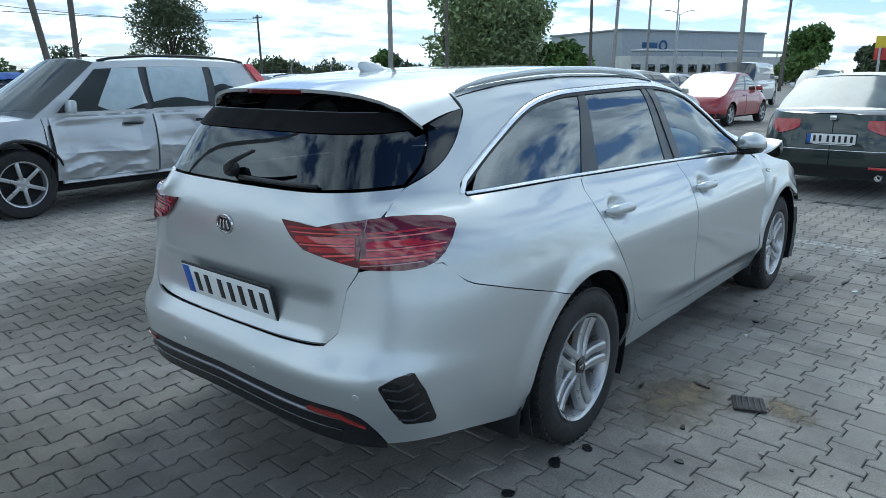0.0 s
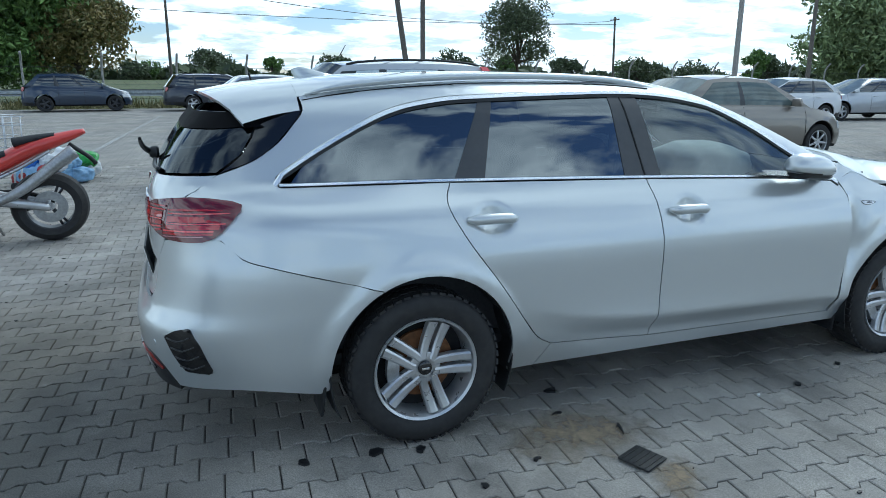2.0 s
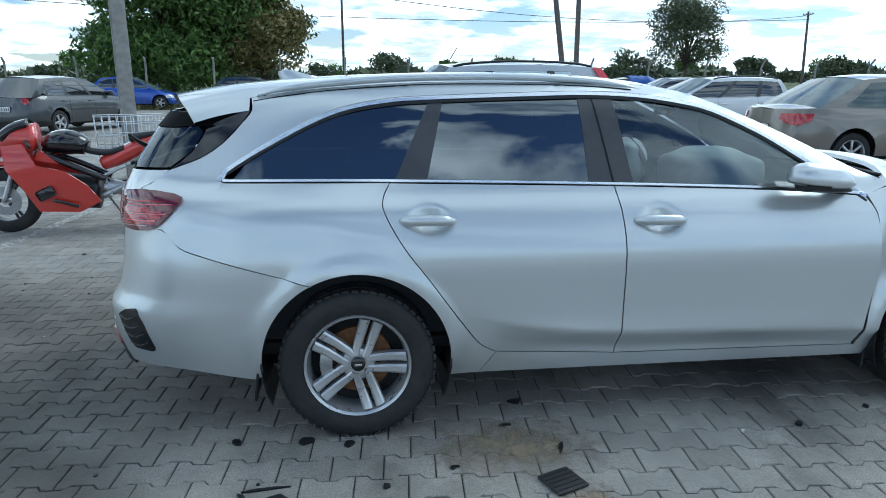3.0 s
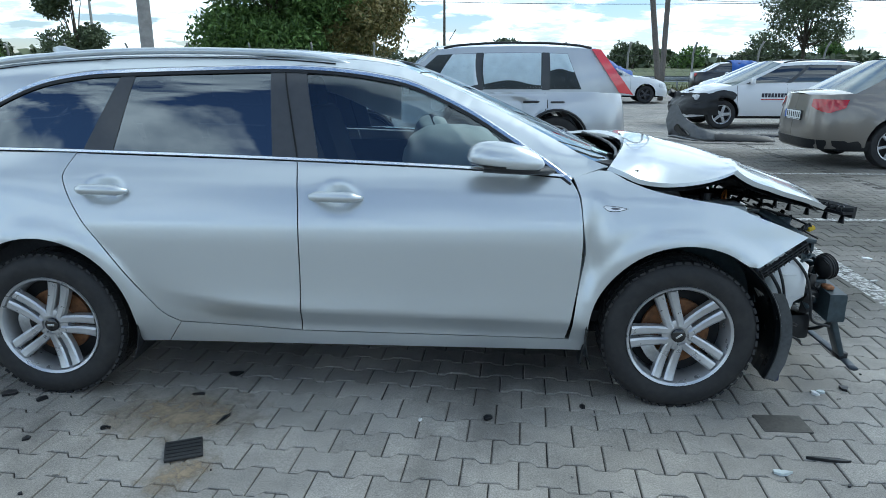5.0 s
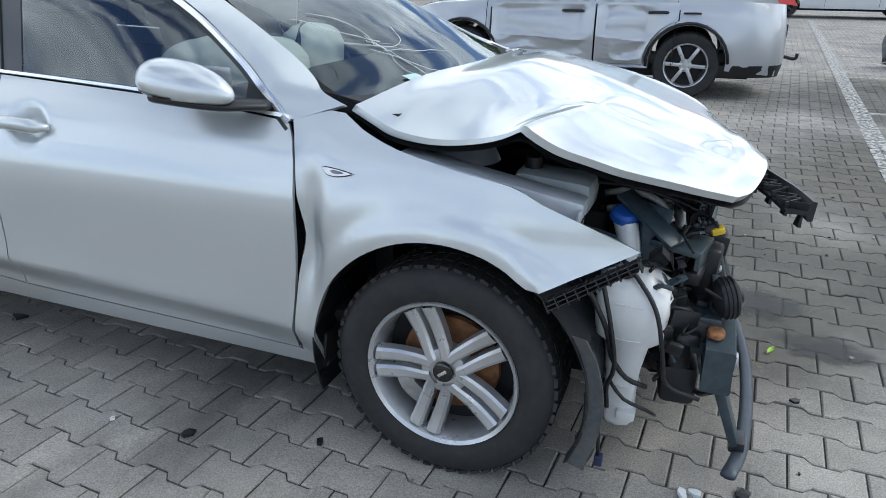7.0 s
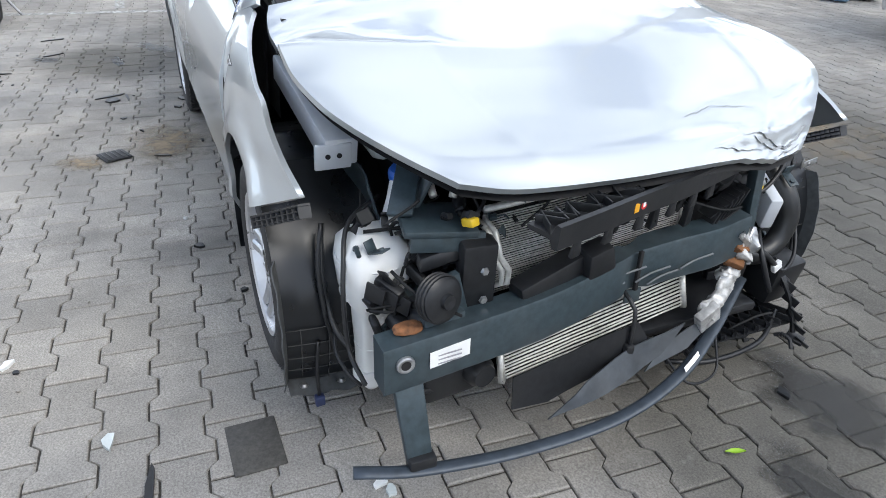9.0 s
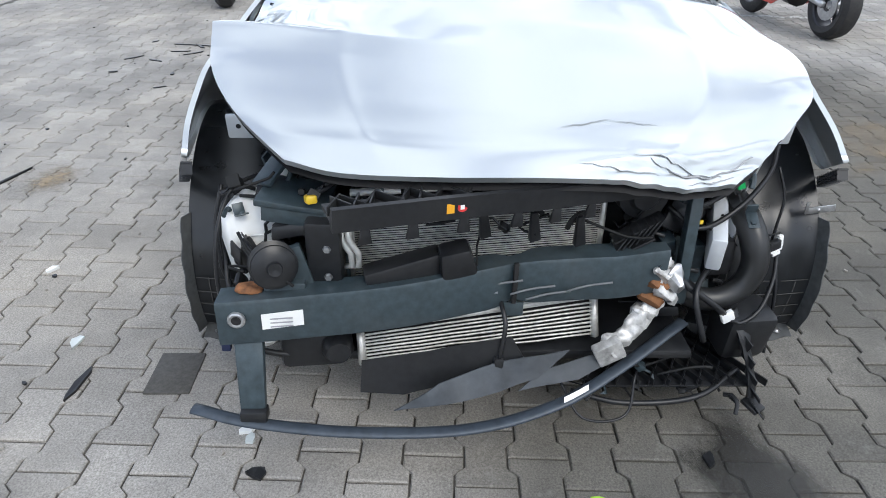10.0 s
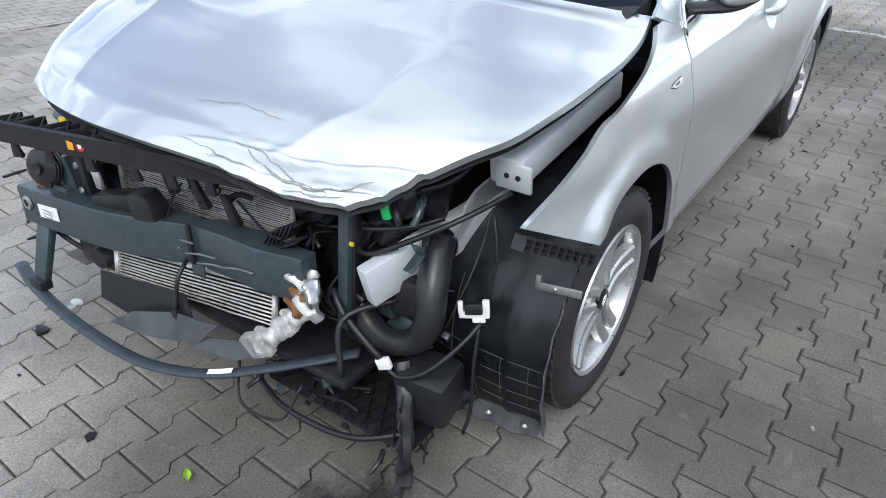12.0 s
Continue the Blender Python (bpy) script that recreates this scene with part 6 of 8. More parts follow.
def vehicle(name, label, at, rz, L, hw, H, wb, paint_mat, prof, roof, group="parked cars", wheel_r=.31, rim_mat=None, spokes=5, front_oh=None, glass_mat=None,
            sill=.22, tumble=.74, windows=((.10, .36), (.40, .66), (.70, .95)), tail="corner", plate=True, mirrors=True, rails=False, cladding=False, front_lamps=True, smashed=False,
            black_pillars=True, category="car", noplate_front=True, dent=None, rear_lamp=(.80, 1.0, .26), lamp_side=.16):
    """prof: the shoulder's height along x, (x, z) from tail to nose. roof: (x of rear glass foot, roof rear, roof front, windscreen foot)."""
    root = thing(name, label, category, at, rz, group)
    fo = front_oh if front_oh is not None else (L - wb) * .46
    xf, xr = L / 2, -L / 2
    ax_f, ax_r = xf - fo, xf - fo - wb
    rim_mat = rim_mat or ALLOY
    glass_mat = glass_mat or DGLASS
    cen = (ax_f + ax_r) / 2

    def belt(x):
        return smooth_table(prof, x)

    def Wd(x, z):
        zb = belt(x)
        t = z / max(zb, .4)
        y = hw * smooth_table([(0, .86), (.22, .92), (.35, .97), (.6, 1.0), (.8, .985), (.93, .95), (1.0, .90), (1.2, .84)], t)
        if dent:
            y -= dent(x, z)
        for xw in (ax_f, ax_r):
            y += .018 * math.exp(-((math.hypot(x - xw, z - wheel_r - .01) - wheel_r - .08) / .05) ** 2)
        zz = min(1, max(0, (z - .35) / max(.25, zb - .35)))
        ef = xf - .04 * sstep(.45, .2, z) - .13 * zz ** 2
        er = xr + .04 * sstep(.45, .2, z) + .07 * zz ** 2
        if x > .25 * L:
            u = (x - .25 * L) / (ef - .25 * L)
            y *= max(0, 1 - u ** 3.4) ** (1 / 3.4) if u < 1 else 0
        if x < -.25 * L:
            u = (-.25 * L - x) / (-.25 * L - er)
            y *= max(0, 1 - u ** 4.2) ** (1 / 4.2) if u < 1 else 0
        return y

    def ring(al, z):
        a = radians(al)
        c, s = math.cos(a), abs(math.sin(a))
        lo, hi = 0.1, L
        for _ in range(17):
            r = (lo + hi) / 2
            if r * s < Wd(cen + r * c, z) and abs(r * c) < L:
                lo = r
            else:
                hi = r
        return (cen + lo * c, lo * math.sin(a), z)

    def al_of(x, z, sgn):
        return math.degrees(math.atan2(Wd(x, z), x - cen)) * sgn

    core = (xr + .8, xf - .8)
    # lower body, one ring with arches cut out of it
    top = []
    for k in range(121):
        al = -179.9 + 359.8 * k / 120
        z = .8
        for _ in range(3):
            z = belt(ring(al, z)[0])
        top.append((al, z))
    ra = wheel_r + .055

    def arch_run(xw, sgn):
        out = []
        for k in range(17):
            a = radians(-8 + 196 * k / 16)
            x, z = xw + ra * math.cos(a), wheel_r + .015 + ra * math.sin(a)
            if z > sill:
                out.append((al_of(x, z, sgn), z))
        return out
    seq = arch_run(ax_f, 1) + arch_run(ax_r, 1)          # growing angle on the left side
    left = [(0.0, sill)] + [(a, sill) for a in (8, 14)] + seq + [(170, sill), (179.9, sill)]
    right = [(-a, z) for a, z in left[::-1]]
    poly = top[::-1] + right + left[1:]
    clean = []
    for p in poly:
        if not clean or math.hypot((p[0] - clean[-1][0]) * .02, p[1] - clean[-1][1]) > 1e-3:
            clean.append(p)
    body = part("body", skin(dense(clean, .022, .06), ring, .085, .022, gap=0, depth=.02, core=core, fast=True), paint_mat, root)
    for xw in (ax_f, ax_r):
        for s in (-1, 1):
            part("wheel_arch", grid(lambda u, v: (xw + ra * math.cos(radians(-5 + 190 * u)), s * (hw * .45 + hw * .5 * v), wheel_r + .015 + ra * math.sin(radians(-5 + 190 * u))), 16, 2), DARK, root)
            w = far_wheel(root, wheel_r, wheel_r * .66, .20, s, rim_mat, spokes)
            w.matrix_basis = pose(xw, s * (hw - .115), wheel_r, 0, 17 * (xw + s), 0)
            if cladding:
                part("arch_trim", tube([(xw + (ra + .02) * math.cos(radians(a)), s * (Wd(xw + ra * math.cos(radians(a)), wheel_r + ra * math.sin(radians(a))) + .004), wheel_r + .015 + (ra + .02) * math.sin(radians(a))) for a in range(-5, 190, 13)], .028, 8, .1, .6), BLACK_PL, root)
    part("underbody", box((cen, 0, sill + .06), (L * .86, hw * 1.55, .14), None, .02), DARK, root)
    # bonnet and boot lid
    xd, x1, x2, xw_ = roof

    def deck(a, b, n):
        def f(u, v):
            x = a + (b - a) * v
            wdt = Wd(x, belt(x) - .002)
            s = 2 * u - 1
            return (x, s * wdt, belt(x) - .002 + .045 * (1 - s * s) * min(1, wdt / hw) - .01 * abs(s) ** 6)
        return grid(f, 14, n)
    hd = deck(xw_ - .25, xf - .135, 14)
    if smashed:
        crumple(hd, .09, .35, 3.3, lambda p: sstep(xw_, xf - .3, p.x))
    part("bonnet", hd, paint_mat, root)
    part("boot_lid", deck(xr + .075, xd + .25, 8), paint_mat, root)
    # greenhouse
    wr = hw * tumble
    zr = H - .045

    def side(u, v, s, off=0.0):
        xb, xt = xd + (xw_ - xd) * u, x1 + (x2 - x1) * u
        zb = belt(xb) - .01
        x = xb + (xt - xb) * v
        zt = zr - .04 * (2 * u - 1) ** 2
        yb = Wd(min(max(xb, xr + .5), xf - .5), belt(xb) - .01) - .012
        y = yb + (wr - yb) * v + .035 * math.sin(math.pi * v) + off
        return (x, s * y, zb + (zt - zb) * v + off * .3)

    for s in (-1, 1):
        part("cabin_side", grid(lambda u, v: side(u if s < 0 else 1 - u, v, s), 20, 8), paint_mat, root)
        for wdw in windows:
            part("side_window", grid(lambda u, v: side(across(wdw, u if s < 0 else 1 - u, .07 + .79 * v), .07 + .79 * v, s, .020 if dent else .004), 8, 6), glass_mat, root)
        if black_pillars:
            for w1, w2 in zip(windows, windows[1:]):
                part("window_pillar", grid(lambda u, v: side(across((w1[1], w2[0], w1[-1], w2[-2]), u if s < 0 else 1 - u, .05 + .82 * v), .05 + .82 * v, s, .003), 2, 6), PILLAR, root)
        for a in [windows[0][1] + .02] + [w[1] + .02 for w in windows[1:-1]]:
            xa = xd + (xw_ - xd) * a
            zs = [sill + .10 + (belt(xa) - sill - .11) * k / 6 for k in range(7)]
            part("door_gap", tube([(xa, s * (Wd(xa, z) + .001), z) for z in zs], .004, 5, .3), DARK, root)
            xh = xa - .16
            part("door_handle", tube([(xh - .09, s * (Wd(xh, belt(xh) - .13) + .012), belt(xh) - .13), (xh, s * (Wd(xh, belt(xh) - .13) + .026), belt(xh) - .128), (xh + .09, s * (Wd(xh, belt(xh) - .13) + .012), belt(xh) - .13)], .014, 8, .04, .7), BLACK_PL if cladding else paint_mat, root)
        xa = xd + (xw_ - xd) * (windows[-1][1] + .04)
        part("door_gap", tube([(xa, s * (Wd(xa, z) + .001), z) for z in [sill + .1 + (belt(xa) - sill - .11) * k / 6 for k in range(7)]], .004, 5, .3), DARK, root)
        if mirrors:
            p = side(windows[-1][1] - .02, .12, s)
            part("door_mirror", box((p[0], p[1] + s * .11, p[2] + .035), (.085, .20, .14), rot(0, -6, -8 * s), .03, .86), paint_mat, root)
        if rails:
            part("roof_rail", tube([Vector(side(u, 1, s)) + Vector((0, -s * .03, .035 * min(1, 8 * min(u - .02, .98 - u)) + .01)) for u in (.03, .1, .3, .5, .7, .9, .97)], .016, 8, .2), BLACK_PL, root)

    def roof_patch(u, v):
        a, b = Vector(side(v, 1, -1)), Vector(side(v, 1, 1))
        s = 2 * u - 1
        p = a.lerp(b, u)
        p.z += .05 * (1 - s * s)
        p.x += (.05 if v > .5 else -.05) * (1 - s * s) * abs(2 * v - 1) ** 4
        return tuple(p)
    part("roof", grid(roof_patch, 14, 16), paint_mat, root)

    def screen(e, bow):
        def f(u, v):
            a, b = Vector(side(e, v, -1)), Vector(side(e, v, 1))
            p = a.lerp(b, u if e == 1 else 1 - u)
            k = 1 - (2 * u - 1) ** 2
            p.x += bow * k * (1 - .5 * v)
            p.z += .05 * k * v
            return tuple(p)
        return grid(f, 14, 8)
    part("windscreen", screen(1, .14), PALEGLASS if glass_mat is DGLASS else glass_mat, root)
    part("rear_window", screen(0, -.07), glass_mat, root)
    # lamps, plates, trims
    z0, z1, wd_ = rear_lamp
    zt = belt(xr + .1)
    for s in (-1, 1):
        if tail == "corner":
            q0 = al_of(xr + lamp_side, zt * .85, s)
            q1 = s * (180 - math.degrees(math.atan2(hw - wd_ - .06, L / 2 + cen)))
            part("tail_lamp", grid(lambda u, v: tuple(Vector(ring((q0 + (q1 - q0) * u), zt * (z1 - .02 - (z1 - .02 - z0) * (1 - v) * (1 - .5 * u * u) * (.55 + .45 * min(1, 3 * u))))) + Vector((-.012, s * .008, 0))), 14, 5, .015), TAILRED, root)
        elif tail == "pillar":
            part("tail_lamp", grid(lambda u, v: tuple(Vector(side(-.01 + .055 * u - .02 * (1 - v), .0 + .98 * v, s, .012)) + Vector((-.02, 0, 0))), 4, 12, .02), RED_BRIGHT, root)
        if front_lamps:
            zf = belt(xf - .25)
            q0, q1 = al_of(xf - .42, zf * .9, s), s * math.degrees(math.atan2(hw * .55, L / 2 - cen))
            part("headlamp", grid(lambda u, v: tuple(Vector(ring(q0 + (q1 - q0) * u, zf * (.76 + .19 * v))) + Vector((.012, s * .006, 0))), 10, 4, .015), HEADLAMP, root)
    part("rear_bumper_trim", grid(lambda u, v: tuple(Vector(ring(150 + 60 * u, sill + .02 + .13 * v)) + Vector((-.008, 0, 0))), 14, 3, .012), BLACK_PL, root)
    part("front_grille", grid(lambda u, v: tuple(Vector(ring(-12 + 24 * u, .36 + .26 * v)) + Vector((.006, 0, 0))), 10, 4, .01), BLACK_PL, root)
    if plate:
        x, y, z = ring(179.9, zt * .70)
        plate_mesh(root, (x - .012, 0, zt * .70), .52, .114, rot(0, 0, -90))
    return root, side, ring, belt, Wd


GREYS = paint("far_silver", (.52, .54, .57), .5, .34)
SUVP = [(-2.32, .98), (-2.0, 1.02), (-1.2, 1.03), (.9, 1.02), (1.15, 1.0), (1.6, .97), (2.1, .86), (2.3, .70)]


SUV_WIN = ((.17, .305, .20, .305), (.338, .575, .345, .712), (.605, .93, .750, .965))


def suv_dent(x, z):
    """How deep the blow pressed the doors in."""
    return .085 * sstep(-1.0, -.6, x) * sstep(1.02, .8, x) * sstep(.28, .42, z) * sstep(1.02, .86, z)


suv, s_side, s_ring, s_belt, s_W = vehicle("suv", "silver off-road car with crushed doors and deployed airbags", (1.60, 6.64, 0), 184, 4.52, .88, 1.66, 2.54, paint("suv_silver", (.50, .52, .54), .5, .36), SUVP, (-2.12, -1.75, .35, 1.15), wheel_r=.355,
                      spokes=6, tail="pillar", rails=True, cladding=True, windows=SUV_WIN, front_oh=.93, glass_mat=glass("suv_glass", (.93, .96, .96), .01, 1.28), dent=suv_dent)
# the doors that took the blow: dished skins with folds, airbags behind the glass
for nm, xa, xb, sd in (("rear_door", -1.08, -.21, 1.0), ("front_door", -.19, .985, 4.0)):
    def door(u, v, xa=xa, xb=xb, sd=sd):
        z = .35 + (s_belt(0) - .025 - .35) * v
        x0 = max(xa, -1.21 + math.sqrt(max(0, .47 ** 2 - (z - .37) ** 2)))   # the rear edge follows the wheel arch
        x = x0 + (xb - x0) * u
        flat = s_W(x, z) + suv_dent(x, z)
        e = min(1, 7 * min(u, 1 - u)) * min(1, 7 * (1 - v))
        low = sstep(.62, .30, v)
        q = Vector((x * 1.5, z * 2.6, sd))
        dish = .5 + .9 * noise.noise(q)
        crease = 1 - abs(noise.noise(Vector((x * 2.3 + z * 2, z * 4.6, sd * 2)))) * 2.2
        fine = 1 - abs(noise.noise(Vector((x * 7 - z * 5, z * 16, sd * 3)))) * 2.0
        line = math.exp(-abs(z - .615 - .05 * (u - .5)) / .02)
        y = flat - .070 * e * min(1, max(0, dish)) + .042 * e * low * max(0, crease) + .006 * low * e * max(0, fine) + .016 * line * e
        return (x, max(y, flat - suv_dent(x, z) + .012), z)
    part(nm, grid(lambda u, v: door(1 - u, v), 70, 50, .008), paint("suv_silver", (.50, .52, .54), .5, .36), suv, "crumpled silver door", sharp=28)
    for xe in (xa - .006, xb + .008):
        part("door_gap", tube([(xe, s_W(xe, z) + suv_dent(xe, z) * .4 + .004, z) for z in ((.82, .86, .90, .93) if xe < -1 else (.36, .5, .65, .8, .93))], .011 if xe > .9 else .006, 6, .05), DARK, suv)
for x, z in ((-.88, .90), (.06, .905)):
    part("door_handle", tube([(x - .11, s_W(x, z) + suv_dent(x, z) - .02, z), (x - .06, s_W(x, z) + suv_dent(x, z) + .016, z + .004), (x + .06, s_W(x, z) + suv_dent(x, z) + .016, z + .004), (x + .11, s_W(x, z) + suv_dent(x, z) - .02, z)], .020, 8, .04, .8), BLACK_PL, suv)
for wdw, hang, full in zip(SUV_WIN, (.40, .70, .80), (1, 1, .62)):
    # opaque dark sheet under the glass, painted in place of the shaded cabin
    part("window_dark", grid(lambda u, v: s_side(across(wdw, 1 - u, .07 + .79 * v), .07 + .79 * v, 1, .004), 8, 6), mat("cabin_dark", (.05, .055, .055), .8), suv)
    part("curtain_airbag", grid(lambda u, v: s_side(across(wdw, (.02 + .96 * (1 - u)) * full, .85 - v * hang), .85 - v * (hang * (.92 + .08 * math.sin(5 * u + full * 9))), 1, .0115 + .0030 * math.sin(11 * u + 3 * v) * math.sin(7 * v)), 24, 16), mat("airbag_pale", (.82, .86, .88), .8, vary=.08, scale=9, bump=.4), suv, "white curtain airbag behind the window")
part("wiper", tube([(1.30, .25, 1.05), (1.45, .32, 1.30), (1.52, .36, 1.48)], .012, 6), BLACK_PL, suv)
part("tow_hook", tube([(-2.30, 0, .40), (-2.42, 0, .38), (-2.44, 0, .44)], .02, 8), BLACK_PL, suv)
part("roof_aerial", tube([(.20, 0, 1.70), (.10, 0, 1.86)], .006, 6), BLACK_PL, suv)

SEDAN = lambda L: [(-L / 2, .96), (-L / 2 + .5, 1.0), (-1.0, .98), (1.0, .94), (L / 2 - .5, .82), (L / 2, .62)]
HATCH = lambda L: [(-L / 2, .95), (-L / 2 + .5, .99), (-.8, .98), (1.0, .93), (L / 2 - .5, .80), (L / 2, .60)]
greens = paint("dark_green_paint", (.012, .026, .024), .3, .3)
honda, *_h = vehicle("saloon_car", "dark green saloon car parked with its tail to the lane", (9.32, -.30, 0), 0, 4.66, .88, 1.45, 2.67, greens, SEDAN(4.66), (-1.75, -1.0, .25, 1.15), tail="corner", windows=((.14, .46), (.50, .90)), rear_lamp=(.74, .95, .46), glass_mat=PALEGLASS, black_pillars=False)
part("exhaust", lathe([(.025, -.08), (.036, -.08), (.036, .06), (.03, .06)], 20), CHROME, honda).matrix_basis = pose(-2.36, -.55, .27, 0, 0, -90)
part("badge", box((-2.335, 0, .93), (.012, .07, .055), None, .008), CHROME, honda)
part("bumper_line", tube([(_h[1](a, .55)[0] - .006, _h[1](a, .55)[1], .55) for a in range(150, 211, 6)], .006, 6), CHROME, honda)
part("reflector", box((-2.305, -.52, .36), (.02, .20, .03), None, .004), TAILRED, honda)
vehicle("saloon_car", "beige-brown saloon car with red rear lamps", (8.70, 6.95, 0), -1, 4.53, .89, 1.49, 2.64, paint("beige_brown", (.23, .205, .175), .45, .35), SEDAN(4.53), (-1.80, -1.05, .22, 1.2), windows=((.13, .46), (.50, .90)), rear_lamp=(.75, .965, .34), lamp_side=.36, wheel_r=.32, spokes=7, glass_mat=PALEGLASS)
vehicle("hatchback", "pale beige compact van with its tail towards the lane", (14.75, 5.75, 0), -11, 4.28, .88, 1.55, 2.58, paint("pale_beige", (.55, .53, .46), .2, .35), HATCH(4.28), (-2.0, -1.5, .05, 1.25), windows=((.08, .30), (.33, .62), (.65, .93)), rear_lamp=(.82, .97, .33))
vehicle("small_car", "rounded red small car", (19.3, 5.15, 0), -3, 4.08, .86, 1.50, 2.51, paint("red_paint", (.34, .018, .028), 0, .35), [(-2.04, .62), (-1.6, .86), (-.9, .97), (.7, .95), (1.5, .84), (2.04, .55)], (-1.55, -.55, .35, 1.05), windows=((.18, .52), (.56, .93)), rear_lamp=(.80, .95, .18))
white = paint("white_paint", (.70, .71, .72), 0, .4)
vehicle("van", "white panel van parked far behind", (32.0, 8.2, 0), 4, 5.0, .95, 1.95, 3.0, white, [(-2.5, 1.15), (1.4, 1.15), (1.9, 1.05), (2.5, .7)], (-2.45, -2.38, 1.05, 1.85), windows=((.72, .93),), wheel_r=.33, tumble=.86, category="van", plate=False, rear_lamp=(.6, .95, .12))
vehicle("minivan", "silver minivan with a smashed front", (29.5, 4.6, 0), 186, 4.4, .87, 1.62, 2.7, GREYS, HATCH(4.4), (-2.0, -1.7, .2, 1.3), smashed=True, plate=False)
vehicle("hatchback", "white hatchback among parked cars", (21.5, 7.6, 0), -8, 4.2, .88, 1.47, 2.6, white, HATCH(4.2), (-1.9, -1.2, .1, 1.2), plate=False)
vehicle("hatchback", "red hatchback far behind", (38.0, 14.5, 0), 150, 4.0, .86, 1.45, 2.5, MATS["red_paint"], HATCH(4.0), (-1.9, -1.2, .1, 1.2), plate=False)
wcar, w_side, w_ring, w_belt, w_W = vehicle("estate_car", "white estate car with its front torn off", (8.45, 12.95, 0), 181, 4.26, .86, 1.47, 2.47, white, HATCH(4.26), (-1.95, -1.70, .05, 1.10), windows=((.06, .27), (.31, .60), (.64, .93)), rails=True, smashed=True, front_lamps=False, plate=False)
tf = grid(lambda u, v: tuple(Vector(w_ring(-33 + 66 * u, .30 + .46 * v)) * 1.0 + Vector((.030, 0, 0)) * math.cos(radians(-33 + 66 * u)) + Vector((0, .03 * (2 * u - 1), 0))), 36, 14, .01)
crumple(tf, .026, .08, 2.0)
part("bare_front_carrier", tf, BLACK_PL, wcar, "bare black front with its bumper torn off")
bay = grid(lambda u, v: (1.30 + (.345 + .15 * v) * math.cos(radians(126 - 128 * u)), w_W(min(2.05, 1.30 + (.345 + .15 * v) * math.cos(radians(126 - 128 * u))), .33 + (.345 + .15 * v) * math.sin(radians(126 - 128 * u))) + .012, .33 + (.345 + .15 * v) * math.sin(radians(126 - 128 * u))), 40, 8, .008)
crumple(bay, .014, .09, 4.0)
part("bare_wing_inner", bay, BLACK_PL, wcar, "black inner wing laid bare round the wheel")
part("bare_headlamp", box((1.80, .66, .66), (.20, .18, .13), rot(0, -8, 20), .03), HEADLAMP, wcar)
for k in range(14):
    rr = random.Random(k + 70)
    part("torn_front_piece", box((1.98 + rr.uniform(-.20, .10), rr.uniform(-.6, .65), rr.uniform(.35, .74)), (rr.uniform(.06, .22), rr.uniform(.08, .35), rr.uniform(.06, .2)), rot(rr.uniform(-40, 40), rr.uniform(-40, 40), rr.uniform(-40, 40)), .01), BLACK_PL, wcar)
for k, (x0, w, h) in enumerate(((.02, .62, .085), (.02, .62, .02))):   # company name as plain bars
    bars = 9 if k == 0 else 1
    for j in range(bars):
        xx = .55 - (w * (j + .5) / bars) - .05
        part("lettering_bar", box((xx, w_W(xx, .72 - .09 * k) + .003, .72 - .09 * k), (w / bars * (.78 if k == 0 else 1), .004, h), None, 0), mat("navy_lettering", (.02, .02, .04), .4) if k == 0 else TAILRED, wcar)
bmw, b_side, *_b = vehicle("saloon_car", "white saloon car half under a blue tarpaulin", (6.3, 23.0, 0), -4, 4.9, .92, 1.47, 2.97, white, SEDAN(4.9), (-1.8, -1.1, .2, 1.15), windows=((.12, .46), (.50, .92)), plate=False, rim_mat=mat("dark_alloy", (.06, .06, .065), .35, .7))
vehicle("saloon_car", "black saloon car under a blue tarpaulin", (14.2, 30.6, 0), -6, 4.6, .88, 1.44, 2.76, paint("black_paint", (.012, .012, .014), .2, .3), SEDAN(4.6), (-1.8, -1.1, .2, 1.15), plate=False, windows=((.12, .46), (.50, .92)))
TARP = mat("blue_tarpaulin", (.012, .08, .34), .45, vary=.25, scale=5, bump=.3)


def tarp(at, rz, f, label):
    t = grid(f, 30, 24, .01)
    crumple(t, .05, .3, at[0])
    t = part("tarpaulin", t, TARP, None)
    t.matrix_basis = pose(*at, 0, 0, rz)
    return tagged(t, label, "tarpaulin", "blue tarpaulins")


tarp((14.2, 30.6, 0), -6, lambda u, v: (-.6 + 2.0 * u, -.95 + 1.9 * v, 1.50 - .75 * abs(2 * v - 1) ** 5 - .55 * sstep(.45, 1, u)), "blue plastic tarpaulin over a black car")
tarp((6.3, 23.0, 0), -4, lambda u, v: (-1.0 + 2.1 * u, -.80 + 1.60 * v, 1.53 - .20 * abs(2 * v - 1) ** 5 - .40 * sstep(.5, 1, u)), "blue plastic tarpaulin on a white car")
vehicle("estate_car", "dark blue estate car on the verge", (1.3, 28.4, 0), 5, 4.85, .9, 1.50, 2.83, paint("navy_paint", (.012, .018, .035), .3, .3), HATCH(4.85), (-2.25, -1.9, .2, 1.15), windows=((.07, .30), (.33, .62), (.65, .93)), rails=True, plate=False)
vehicle("hatchback", "blue-grey hatchback parked behind the row", (2.25, 17.2, 0), 4, 4.25, .88, 1.46, 2.6, paint("slate_paint", (.07, .09, .12), .5, .34), HATCH(4.25), (-1.95, -1.3, .1, 1.2), plate=False)
